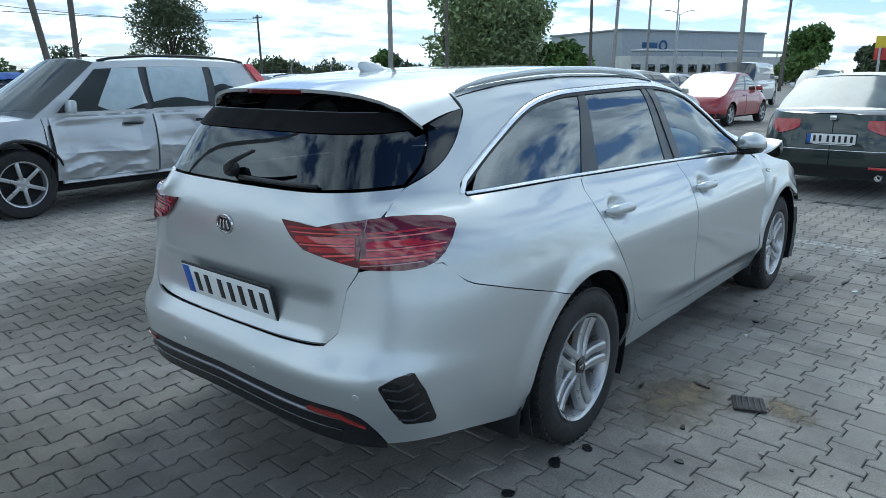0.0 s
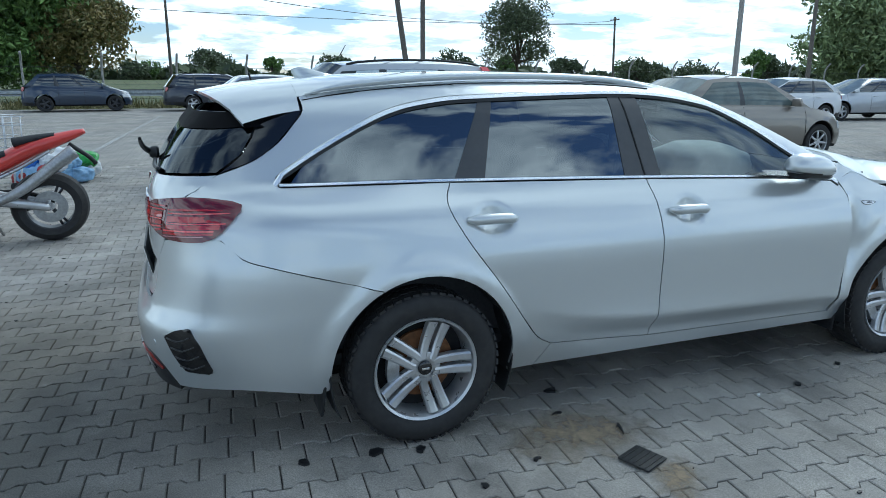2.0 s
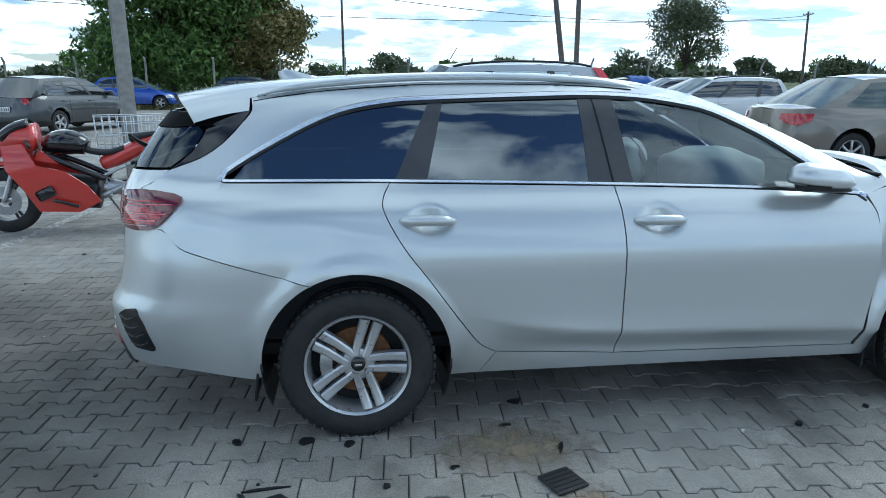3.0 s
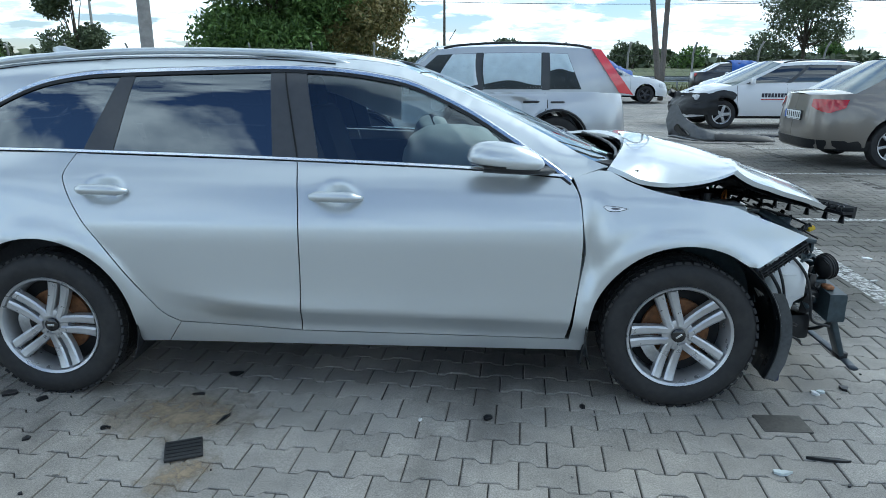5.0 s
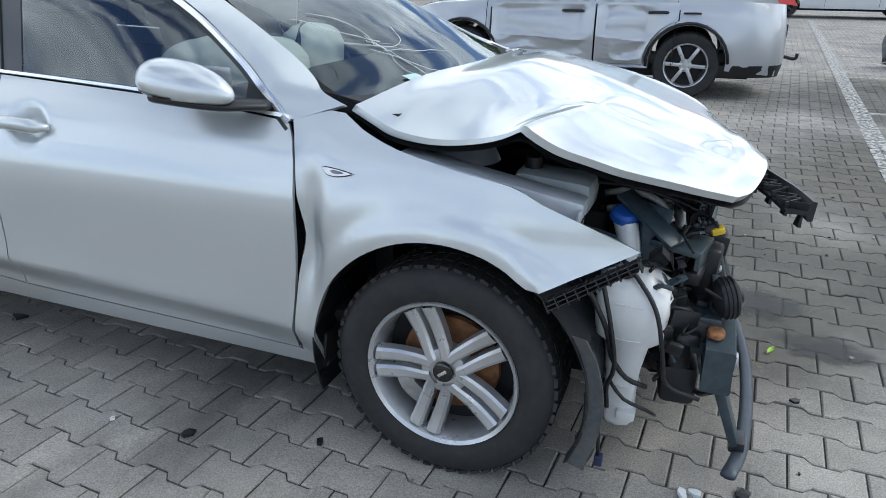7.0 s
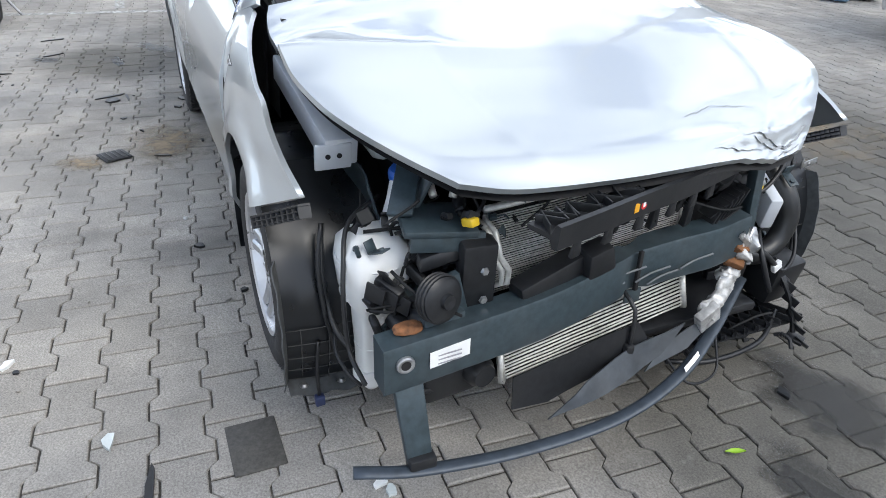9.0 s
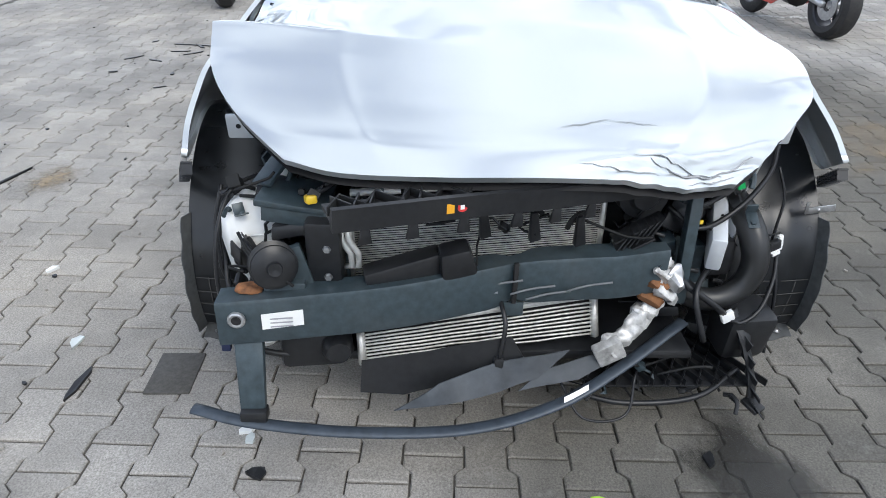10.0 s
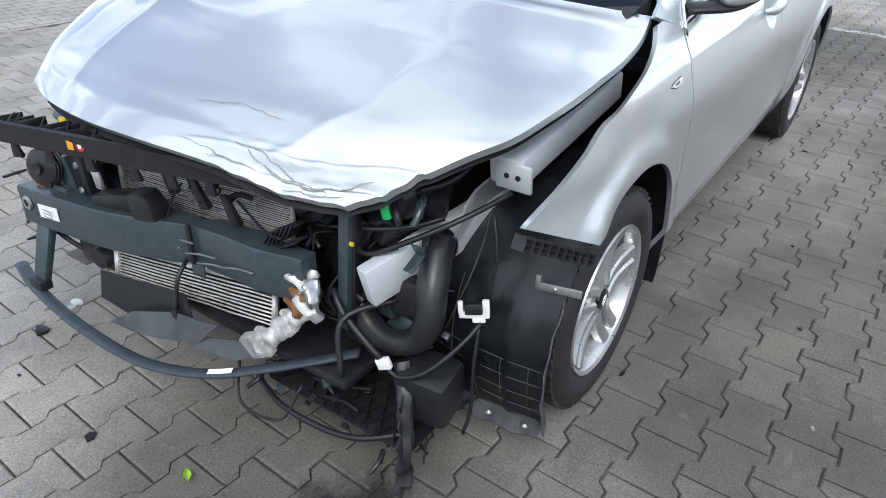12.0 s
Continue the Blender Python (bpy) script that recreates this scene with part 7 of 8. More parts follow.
vehicle("hatchback", "dark blue hatchback with a broken front corner", (-4.3, 28.9, 0), 6, 4.02, .86, 1.50, 2.51, paint("deep_blue_paint", (.016, .032, .065), .35, .3), HATCH(4.02), (-1.85, -1.35, .1, 1.2), plate=False, smashed=True, rim_mat=MATS["dark_alloy"])
vehicle("hatchback", "bright blue hatchback with a smashed front", (-10.2, 31.3, 0), 2, 3.95, .85, 1.50, 2.51, paint("bright_blue_paint", (.012, .07, .40), .2, .3), HATCH(3.95), (-1.8, -1.25, .1, 1.2), plate=False, smashed=True)
vehicle("estate_car", "dark silver estate car seen from behind", (-8.1, 17.6, 0), 72, 4.5, .89, 1.50, 2.7, paint("graphite_paint", (.05, .055, .06), .5, .32), HATCH(4.5), (-2.1, -1.6, .1, 1.2))
for i, (x, y, rz, m, lb) in enumerate(((11.6, 21.6, 178, GREYS, "silver"), (17.5, 14.2, 174, white, "white"), (22.5, 15.2, 170, GREYS, "silver"), (26.0, 12.4, -6, GREYS, "silver"))):
    vehicle("hatchback", lb + " hatchback in a row of parked cars", (x, y, 0), rz, 4.2, .87, 1.46, 2.55, m, HATCH(4.2), (-1.9, -1.25, .1, 1.2), plate=False)

# ---- torn-off bumper skin lying on the lane ----


TORN_H = [(0, .34), (.035, .60), (.07, .64), (.12, .46), (.20, .31), (.30, .22), (.42, .17), (.60, .15), (.85, .13), (1.0, .09)]


def torn(u, v):
    """A bumper corner standing up in a point at one end, its long skirt low on the ground."""
    h = smooth_table(TORN_H, u) + .018 * noise.noise(Vector((u * 26, 0, 3))) * sstep(.3, .4, u)
    y = .62 * sstep(.38, 0, u) ** 2 - .05 * math.sin(math.pi * u) - .12 * sstep(0, .25, v) + .14 * v * v
    return (1.75 * u - .05 * v * sstep(.2, 0, u), y, max(.008, h * v + .008))


tb = grid(torn, 60, 14, .006)
crumple(tb, .014, .16, 5)
tb = part("torn_bumper", tb, mat("grey_bumper", (.10, .105, .11), .45, vary=.2, scale=15), None)
tb.matrix_basis = pose(5.42, 9.45, .004, 0, 0, -6)
tagged(tb, "dark grey torn-off car bumper lying on the lane", "car part")


def on_torn(u0, u1, v0, v1, cut, off):
    """A patch of the bumper's outer face, its corners rounded off."""
    def f(a, b):
        c = 1 - cut * abs(2 * a - 1) ** 3
        return tuple(Vector(torn(u0 + (u1 - u0) * a, (v0 + v1) / 2 + (v1 - v0) * (b - .5) * c)) + Vector((0, -off, 0)))
    return grid(f, 16, 6, .004)


part("fog_lamp_opening", on_torn(.05, .17, .16, .46, .75, .024), BLACK_GL, tb, "black fog lamp opening")
part("lower_grille", on_torn(.40, .99, .10, .92, .2, .024), BLACK_PL, tb, "ragged black lower grille")
part("lip", tube([Vector(torn(k / 30, .06)) + Vector((0, -.03, .012)) for k in range(26)], .014, 6, .06), mat("pale_plastic", (.5, .5, .5), .5), tb)
for i, (x, y, sx, sy) in enumerate(((7.6, 10.5, .8, .25), (8.2, 10.1, .5, .2), (7.2, 9.8, .3, .1))):
    b = grid(lambda u, v: (sx * (u - .5), sy * (v - .5), .02 + .03 * noise.noise(Vector((u * 3, v * 3, i)))), 10, 6, .006)
    o = part("plastic_shard", b, BLACK_PL, None)
    o.matrix_basis = pose(x, y, 0, 0, 0, 20 * i)
    tagged(o, "broken black plastic piece on the paving", "car part", "shards on the lane")

# ---- the red motorcycle ----
RED_F = paint("fairing_red", (.58, .030, .020), 0, .3)


def motorcycle(at, rz, RED_F, label):
    m = thing("motorcycle", label, "motorcycle", at, rz, "motorcycles")
    for x, w, nm in ((0, .18, "rear_wheel"), (1.38, .12, "front_wheel")):
        r = new(nm)
        r.parent = m
        r.matrix_basis = pose(x, 0, .31)
        part("tyre", lathe([(.20, -w * .5), (.25, -w * .55), (.295, -w * .36), (.312, 0), (.295, w * .36), (.25, w * .55), (.20, w * .5)], 40), RUBBER, r)
        rim = part("rim", lathe([(.20, -w * .48), (.21, -w * .5), (.19, -w * .4), (.19, w * .4), (.21, w * .5), (.20, w * .48)], 40), mat("dark_alloy", (.06, .06, .065), .35, .7), r)
        for k in range(3):
            for d in (-.12, .12):
                b = box((.11, 0, 0), (.17, .03, .022), None, .005)
                bmesh.ops.transform(b, matrix=Matrix.Rotation(2 * math.pi * k / 3 + d, 4, "Y"), verts=b.verts[:])
                part("spoke", b, MATS["dark_alloy"], rim)
        part("hub", lathe([(0, .06), (.035, .06), (.04, -.06), (0, -.06)], 20), ALLOY, rim)
        part("brake_disc", lathe([(.06, w * .42), (.14, w * .42), (.14, w * .38), (.06, w * .38)], 32), STEEL, r)
    P = lambda n, pts, r, mt, fl=1.0, lb="": part(n, tube(pts, r, 12, .03, fl), mt, m, lb)
    P("tank", [(.62, 0, .80), (.72, 0, .84), (.86, 0, .85), (.98, 0, .80)], lambda t: .10 + .05 * math.sin(math.pi * t), BLACK_GL, .8, "black fuel tank")
    P("seat", [(.28, 0, .78), (.42, 0, .745), (.56, 0, .755), (.64, 0, .78)], lambda t: .10 - .02 * t, FABRIC, .35, "black seat")
    P("rear_seat", [(-.10, 0, .93), (.06, 0, .905), (.22, 0, .875)], lambda t: .055 + .05 * t, FABRIC, .4)
    P("tail_fairing", [(-.34, 0, .96), (-.15, 0, .90), (.10, 0, .82), (.34, 0, .70), (.50, 0, .64)], lambda t: .03 + .095 * t * (1.35 - t) * 1.8, RED_F, .75, "red tail fairing")
    for s in (-1, 1):
        fa = skin(path2(("L", [(.50, .30), (.70, .20), (1.05, .22), (1.16, .45), (1.28, .62), (1.30, .84), (1.12, .86), (1.02, .66), (.78, .60), (.60, .46), (.50, .30)]), step=.05), lambda x, z: (x, s * (.20 + .05 * math.sin(math.pi * (z - .2) / .7)), z), .05, depth=.02, core=(.4, 1.2))
        part("side_fairing", fa, RED_F, m, "red side fairing")
        part("fairing_vent", box((.96, s * .262, .40), (.16, .01, .10), rot(0, 25, 0), .02), BLACK_GL, m)
        part("fairing_vent", box((.80, s * .258, .30), (.22, .008, .03), rot(0, -18, 0), .005), BLACK_GL, m)
        part("tank_panel", skin(path2(("L", [(.84, .66), (1.06, .70), (1.0, .80), (.84, .66)]), step=.04), lambda x, z: (x, s * .165, z), .05, depth=.02, core=(.4, 1.2)), RED_F, m)
        P("frame_beam", [(.46, s * .12, .50), (.70, s * .15, .62), (1.05, s * .12, .78)], .030, BLACK_GL)
        P("swingarm", [(0, s * .12, .31), (.20, s * .13, .36), (.48, s * .10, .42)], lambda t: .026 + .022 * t, ALLOY, 1.2, "silver swingarm")
        P("fork", [(1.38, s * .09, .31), (1.25, s * .09, .65), (1.16, s * .09, .88)], .024, ALLOY)
        P("handlebar", [(1.14, s * .08, .88), (1.08, s * .22, .87), (1.02, s * .34, .84)], .015, BLACK_PL)
        P("footrest", [(.42, s * .14, .36), (.40, s * .26, .36)], .014, STEEL)
        P("subframe", [(.50, s * .09, .52), (.20, s * .09, .66), (-.05, s * .07, .80)], .014, ALLOY)
    P("nose_fairing", [(1.05, 0, .88), (1.25, 0, .88), (1.42, 0, .78), (1.46, 0, .70)], lambda t: .16 - .10 * t, RED_F, 1.0)
    P("windscreen", [(1.10, 0, 1.03), (1.22, 0, .99), (1.34, 0, .90)], lambda t: .10 + .03 * t, BLACK_GL, .5)
    P("engine", [(.55, 0, .36), (.75, 0, .38), (1.0, 0, .42)], lambda t: .15, BLACK_PL, 1.1)
    P("exhaust", [(.50, .14, .34), (.20, .18, .48), (-.10, .16, .70), (-.24, .14, .80)], lambda t: .03 + .03 * t, STEEL)
    P("front_mudguard", [(1.12, 0, .56), (1.30, 0, .66), (1.50, 0, .62), (1.62, 0, .50)], .07, RED_F, .4)
    P("chain_guard", [(.0, -.14, .34), (.20, -.14, .42), (.45, -.12, .44)], .022, BLACK_PL)
    P("side_stand", [(.52, -.16, .30), (.46, -.26, .14), (.42, -.34, .01)], .012, STEEL)
    P("tail_bracket", [(-.20, 0, .85), (-.36, 0, .72), (-.40, 0, .66)], .02, BLACK_PL)
    return m


motorcycle((-1.93, 3.66, 0), 186, RED_F, "red and black sports motorcycle on its side stand")
motorcycle((-2.98, -2.28, 0), 196, BLACK_GL, "black sports motorcycle on its side stand")

# ---- a pile of rubbish and a shopping trolley by the concrete pole ----
bag_cols = [("bag_blue", (.03, .14, .50)), ("bag_white", (.62, .64, .66)), ("bag_green", (.05, .32, .06)), ("bag_pale_blue", (.25, .42, .62)), ("bag_red", (.38, .04, .04))]
rr = random.Random(5)
for k in range(26):
    nm, c = bag_cols[k % 5]
    sz = rr.uniform(.09, .22)
    bm = pillow((0, 0, sz * .55), (sz, sz * rr.uniform(.6, .9), sz * .6), k * 1.3)
    crumple(bm, .04, .09, k)
    zmin = min(v.co.z for v in bm.verts)
    o = part("rubbish_bag", bm, mat(nm, c, .35, vary=.3, scale=9), None)
    o.matrix_basis = pose(-2.05 - .75 * rr.random(), 7.2 + .7 * rr.random(), -zmin + (.16 if k % 3 == 0 else 0), 0, 0, rr.uniform(0, 360))
    tagged(o, "crumpled plastic bag of rubbish on the paving", "rubbish", "pile of rubbish")
tr = thing("shopping_trolley", "white wire shopping trolley beside the concrete pole", "trolley", (-3.05, 6.55, 0), 20)
TR = mat("white_wire", (.55, .58, .62), .4, .3)
for k in range(10):
    for s in (-1, 1):
        part("basket_wire", tube([(-.40 + .09 * k, s * .24, .40), (-.42 + .094 * k, s * .26, .95)], .006, 5, .2), TR, tr)
for z in (.40, .55, .70, .85, .95):
    part("basket_hoop", tube([(-.42, -.25, z), (.46, -.25, z), (.46, .25, z), (-.42, .25, z), (-.42, -.25, z)], .007, 5, 9), TR, tr)
for sx in (-.35, .35):
    for sy in (-.2, .2):
        part("trolley_leg", tube([(sx, sy, .08), (sx * 1.1, sy * 1.1, .42)], .012, 6, .2), TR, tr)
        part("castor", lathe([(0, .012), (.05, .012), (.05, -.012), (0, -.012)], 16), RUBBER, tr).matrix_basis = pose(sx, sy, .05)
# ---- poles, wires, fence, buildings, trees, field ----
CONC = mat("weathered_concrete", (.33, .32, .30), .85, vary=.2, scale=12, bump=.4, dirt_tone=.4)
WOOD = mat("old_pole_wood", (.13, .115, .10), .85, vary=.3, scale=20, bump=.4)
GALV = mat("galvanised", (.42, .44, .45), .45, .6, vary=.2, scale=10)
pole = thing("concrete_pole", "perforated grey concrete power pole", "pole", (-3.25, 7.25, 0), 25)
for s in (-1, 1):
    part("flange", box((0, s * .085, 5), (.20, .05, 10), None, .012, .75), CONC, pole)
for k in range(24):
    part("web", box((0, 0, .2 + .41 * k), (.12, .14, .20), None, .008), CONC, pole)


def round_pole(name, label, x, y, h, r, lean=0, az=0, m=WOOD, arms=0, group="power poles"):
    b = thing(name, label, "pole", (x, y, 0), az, group)
    d = math.tan(radians(lean)) * h
    part("shaft", tube([(0, 0, 0), (d * .5, 0, h * .5), (d, 0, h)], lambda t: r * (1 - .35 * t), 12, 1.0), m, b)
    for k in range(arms):
        part("crossarm", box((d, 0, h - .3 - .7 * k), (.10, 1.7, .10), None, .01), m, b)
        for s in (-.75, -.3, .3, .75):
            part("insulator", lathe([(0, .14), (.03, .12), (.045, .05), (.02, 0)], 10, "z"), mat("porcelain", (.45, .42, .38), .3), b).matrix_basis = pose(d, s, h - .25 - .7 * k)
    return b


round_pole("wooden_pole", "leaning wooden power pole", 10.0, 28.8, 12, .14, -8, -24)
round_pole("wooden_pole", "upright wooden power pole", 8.9, 24.2, 12, .11)
round_pole("concrete_pole", "tall grey power pole", 28.4, 27.6, 14, .16, 0, 0, CONC)
round_pole("wooden_pole", "thin wooden pole by the field", -.6, 48, 7.4, .11)
for i, (x, y, h, a) in enumerate(((47, 66, 8, 1), (38, 10.5, 9, 0), (52, 27, 13, 0), (49, 23.5, 11, 0), (88, 21, 14, 2), (70, 30, 9, 0), (36, 29.5, 8, 0), (-34, 62, 9, 1), (62, 14.5, 8, 0))):
    round_pole("power_pole", "grey power pole in the distance", x, y, h, .15, 1.5 * (i % 3 - 1), 40 * i, CONC if i % 2 else WOOD, a)
for x, y in ((60, 23), (78, 30)):
    lp = thing("street_lamp", "twin-armed grey street lamp", "street lamp", (x, y, 0), 50, "street lamps")
    part("mast", tube([(0, 0, 0), (0, 0, 8)], lambda t: .10 - .04 * t, 10, 1), GALV, lp)
    for s in (-1, 1):
        part("arm", tube([(0, 0, 7.9), (0, s * .6, 8.25), (0, s * 1.3, 8.4)], .04, 8, .3), GALV, lp)
        part("lamp_head", box((0, s * 1.55, 8.4), (.18, .55, .10), rot(-6 * s, 0, 0), .03), GALV, lp)
WIRE = mat("wire", (.05, .05, .055), .6)
for i, (a, b, sag) in enumerate((((-3.2, 7.2, 9.9), (7.15, 18.6, 10.6), .5), ((7.15, 18.6, 10.5), (28.4, 27.6, 12), .8), ((28.4, 27.6, 12.2), (88, 21, 13), 2), ((-.6, 48, 7.2), (47, 66, 7.6), 1.2), ((-34, 62, 8.6), (-.6, 48, 7.2), .8), ((28.4, 27.6, 11.6), (52, 27, 12.4), .7),
                                  ((-34, 62, 8.2), (47, 66, 7.2), 1.0), ((52, 27, 12.6), (88, 21, 13.4), .8), ((8.0, 24.0, 9.2), (38, 40, 9), 1.0))):
    A, B = Vector(a), Vector(b)
    w = part("overhead_wire", tube([A.lerp(B, k / 10) - Vector((0, 0, sag * 4 * k / 10 * (1 - k / 10))) for k in range(11)], .018 + .00012 * (A - B).length, 5, 4), WIRE, None)
    tagged(w, "sagging dark overhead power wire", "wire", "overhead wires")
# guard rail and wire fence along the verge
gr = thing("guard_rail", "galvanised steel guard rail along the verge", "guard rail", (0, 33.2, 0))
part("beam", sweep([(-60 + 5 * k, 0, .62) for k in range(30)], [(.04, -.15), (.0, -.09), (.05, -.05), (.05, .05), (.0, .09), (.04, .15), (.03, .15), (-.01, .09), (.03, .05), (.03, -.05), (-.01, -.09), (.03, -.15)], [(0, -1, 0)] * 30), GALV, gr)
for k in range(36):
    part("rail_post", box((-60 + 4 * k, .06, .35), (.08, .10, .74), None, .005), GALV, gr)
fe = thing("wire_fence", "wire mesh fence on bent concrete posts", "fence", (0, 35.0, 0))
for k in range(34):
    x = -48 + 3.4 * k
    part("fence_post", tube([(x, 0, 0), (x, 0, 1.9), (x + .04, -.10, 2.2), (x + .06, -.34, 2.45)], .055, 8, .4), CONC, fe)
for z in (.3, 1.0, 1.8):
    part("fence_wire", tube([(-48, 0, z), (10, 0, z - .02), (64, 0, z)], .006, 4, 8), WIRE, fe)
mesh_bm = bmesh.new()
for k in range(220):
    x = -48 + .5 * k
    for s in (-1, 1):
        add_tube(mesh_bm, [(x, 0, .2), (x + s * 1.6, 0, 1.8)], .004, 3, False)
tagged(part("fence_mesh", mesh_bm, WIRE, fe), kind="stuff")

# warehouse
wh = thing("warehouse", "long grey warehouse with a lower white annexe", "building", (104, 42, 0), 63)
CLAD = mat("grey_cladding", (.36, .39, .42), .6, vary=.06, scale=2)
part("wall", box((0, 0, 3.6), (26, 18, 7.2), None, .05), CLAD, wh)
part("roof", box((0, 0, 7.3), (26.4, 18.4, .25), None, .03), mat("roof_edge", (.26, .28, .30), .6), wh)
part("annexe", box((-3, 10.5, 1.9), (34, 4, 3.8), None, .04), mat("white_wall", (.62, .62, .60), .8, vary=.08, scale=1.5, dirt_tone=.2), wh)
for k in range(14):
    part("window", box((-18 + 2.4 * k, 12.52, 2.2), (1.5, .08, 1.1), None, .02), DGLASS, wh)
part("pipe", tube([(-20, 12.6, 4.4), (0, 12.6, 4.5), (14, 12.6, 4.4)], .18, 8, 3), GALV, wh)
for k in range(10):
    part("pipe_stay", box((-19 + 3.5 * k, 12.5, 4.05), (.12, .12, .7), None, .01), GALV, wh)
lg = lathe([(.45, .02), (.75, .02), (.75, -.02), (.45, -.02), (.45, .02)], 32)
part("sign_ring", lg, mat("sign_blue", (.02, .08, .20), .5), wh).matrix_basis = pose(6, 9.06, 5.3)
part("sign_bar", box((8.3, 9.06, 5.35), (2.6, .06, .7), None, .02), MATS["sign_blue"], wh)
wh.matrix_basis = pose(104, 44, 0, 0, 0, 153)
plant = thing("factory", "low factory with silver tanks beyond the trees", "building", (112, 66, 0), 40)
part("wall", box((0, 0, 2.2), (30, 12, 4.4), None, .05), MATS["white_wall"], plant)
for k in range(5):
    part("tank", lathe([(0, 6.5), (.8, 6.3), (1.0, 5.8), (1.0, 0)], 20, "z"), GALV, plant).matrix_basis = pose(-10 + 3 * k, 7.5, 0)
for k in range(8):
    part("window", box((-13 + 3.6 * k, -6.03, 2.4), (1.8, .08, 1.2), None, .02), DGLASS, plant)
bb = thing("billboard", "yellow and red billboard in the distance", "billboard", (75, 7.5, 0), 80)
part("panel_upper", box((0, 0, 4.3), (5, .15, 1.1), None, .02), mat("board_yellow", (.70, .52, .04), .6), bb)
part("panel_lower", box((0, 0, 3.2), (5, .15, 1.1), None, .02), mat("board_red", (.50, .05, .04), .6), bb)
for s in (-2, 2):
    part("post", box((s, .15, 1.9), (.18, .18, 3.8), None, .01), GALV, bb)

# trees: tapered trunk, forking limbs, crown of small bent leaves
BARK = mat("bark", (.085, .068, .052), .9, vary=.35, scale=14, bump=.6)


def leaf_mat(name, a, b):
    if name in MATS:
        return MATS[name]
    n = Nodes(name)
    g = n.n.new("ShaderNodeNewGeometry").outputs["Random Per Island"]
    n.put("Base Color", n.ramp(g, (0.0, a), (0.6, b), (1.0, tuple(x * 1.35 for x in b))))
    n.put("Roughness", .55)
    n.put("Subsurface Weight", 0.0)
    MATS[name] = n.m
    return n.m


GREEN_L = leaf_mat("green_leaves", (.050, .100, .022), (.120, .200, .045))
WILLOW_L = leaf_mat("willow_leaves", (.120, .170, .075), (.260, .320, .150))
MIX_L = leaf_mat("turning_leaves", (.090, .110, .028), (.210, .170, .060))
DARK_L = leaf_mat("dark_leaves", (.040, .060, .028), (.100, .125, .060))


def tree(label, x, y, h, wdt, seed, leaves, leafm, leaf, trunk=.18, low=.25, group="trees", lobes=14, blobs=None):
    """Leaves gather in lobes round the ends of the limbs."""
    rg = np.random.RandomState(seed)
    t = thing("tree", label, "tree", (x, y, 0), 0, group)
    bm = bmesh.new()
    hub = h * low + .15 * h
    add_tube(bm, spline([(0, 0, -.1), (.03 * h * (rg.rand() - .5), .02 * h, hub * .6), (.05 * h * (rg.rand() - .5), 0, hub), (0, 0, h * .8)], .3), lambda q: trunk * (1 - .8 * q) * (1 + .6 * max(0, .1 - q) * 8), 10)
    cs = []
    for k in range(lobes):
        a, zz = 2 * math.pi * (k * .618), low + (1 - low) * (.18 + .72 * rg.rand())
        rad = wdt / 2 * (.75 * math.sin(math.pi * min(.97, max(.12, (zz - low * .6) / (1.08 - low * .6)))) ** .7) * (.55 + .45 * rg.rand())
        c = np.array([math.cos(a) * rad, math.sin(a) * rad, zz * h])
        cs.append((c, wdt * (.15 + .10 * rg.rand())))
        add_tube(bm, spline([(0, 0, hub * (.7 + .3 * rg.rand())), tuple(c * [.5, .5, .8]), tuple(c)], .4), lambda q: trunk * .45 * (1 - .85 * q), 6)
    cs.append((np.array([0, 0, h * .84]), wdt * .2))
    part("trunk", bm, BARK, t)
    per = leaves // len(cs)
    V, F = [], []
    for c, r in cs:
        d = rg.normal(size=(per, 3))
        d /= np.linalg.norm(d, axis=1)[:, None]
        rr = r * (.45 + .60 * rg.rand(per) ** .5)
        clump = 1 + .35 * np.sin(d[:, 0] * 7 + c[0]) * np.sin(d[:, 1] * 6 + c[1]) * np.sin(d[:, 2] * 5)
        P = c + d * (rr * clump)[:, None] * np.array([1.15, 1.15, .85])
        A = rg.normal(size=(per, 3))
        A /= np.linalg.norm(A, axis=1)[:, None]
        B = np.cross(A, rg.normal(size=(per, 3)))
        B /= np.linalg.norm(B, axis=1)[:, None]
        s = leaf * (.6 + .8 * rg.rand(per))[:, None]
        N = np.cross(A, B) * s * .25
        q = np.stack([P - A * s, P + B * s * .45 + N, P + A * s, P - B * s * .45 + N], 1).reshape(-1, 3)
        base = sum(len(v) for v in V)
        V.append(q)
        i = np.arange(per) * 4 + base
        F.append(np.stack([i, i + 1, i + 2, i + 3], 1))
    V, F = np.concatenate(V), np.concatenate(F)
    me = bpy.data.meshes.new("crown")
    me.from_pydata(V.tolist(), [], F.tolist())
    me.materials.append(leafm)
    o = new("crown", me)
    o.parent = t
    return t


tree("large broad green deciduous tree behind the fence", -10.4, 40, 9.4, 10.0, 1, 40000, GREEN_L, .16, .30, .08, lobes=26)
tree("leafy tree with leaves turning brown", -5.2, 40.5, 7.4, 5.6, 2, 17000, MIX_L, .14, .2, .10, lobes=16)
tree("large grey-green willow tree behind the fence", 54.0, 38.5, 10.4, 11.5, 3, 30000, WILLOW_L, .24, .35, .06, lobes=26)
tree("small tree with an open dark crown", 19.7, 36.9, 6.0, 4.4, 4, 13000, DARK_L, .085, .12, .30, lobes=19)
tree("young green conifer-like tree", -26, 45, 7.6, 4.2, 5, 8000, DARK_L, .15, .16, .1, lobes=12)
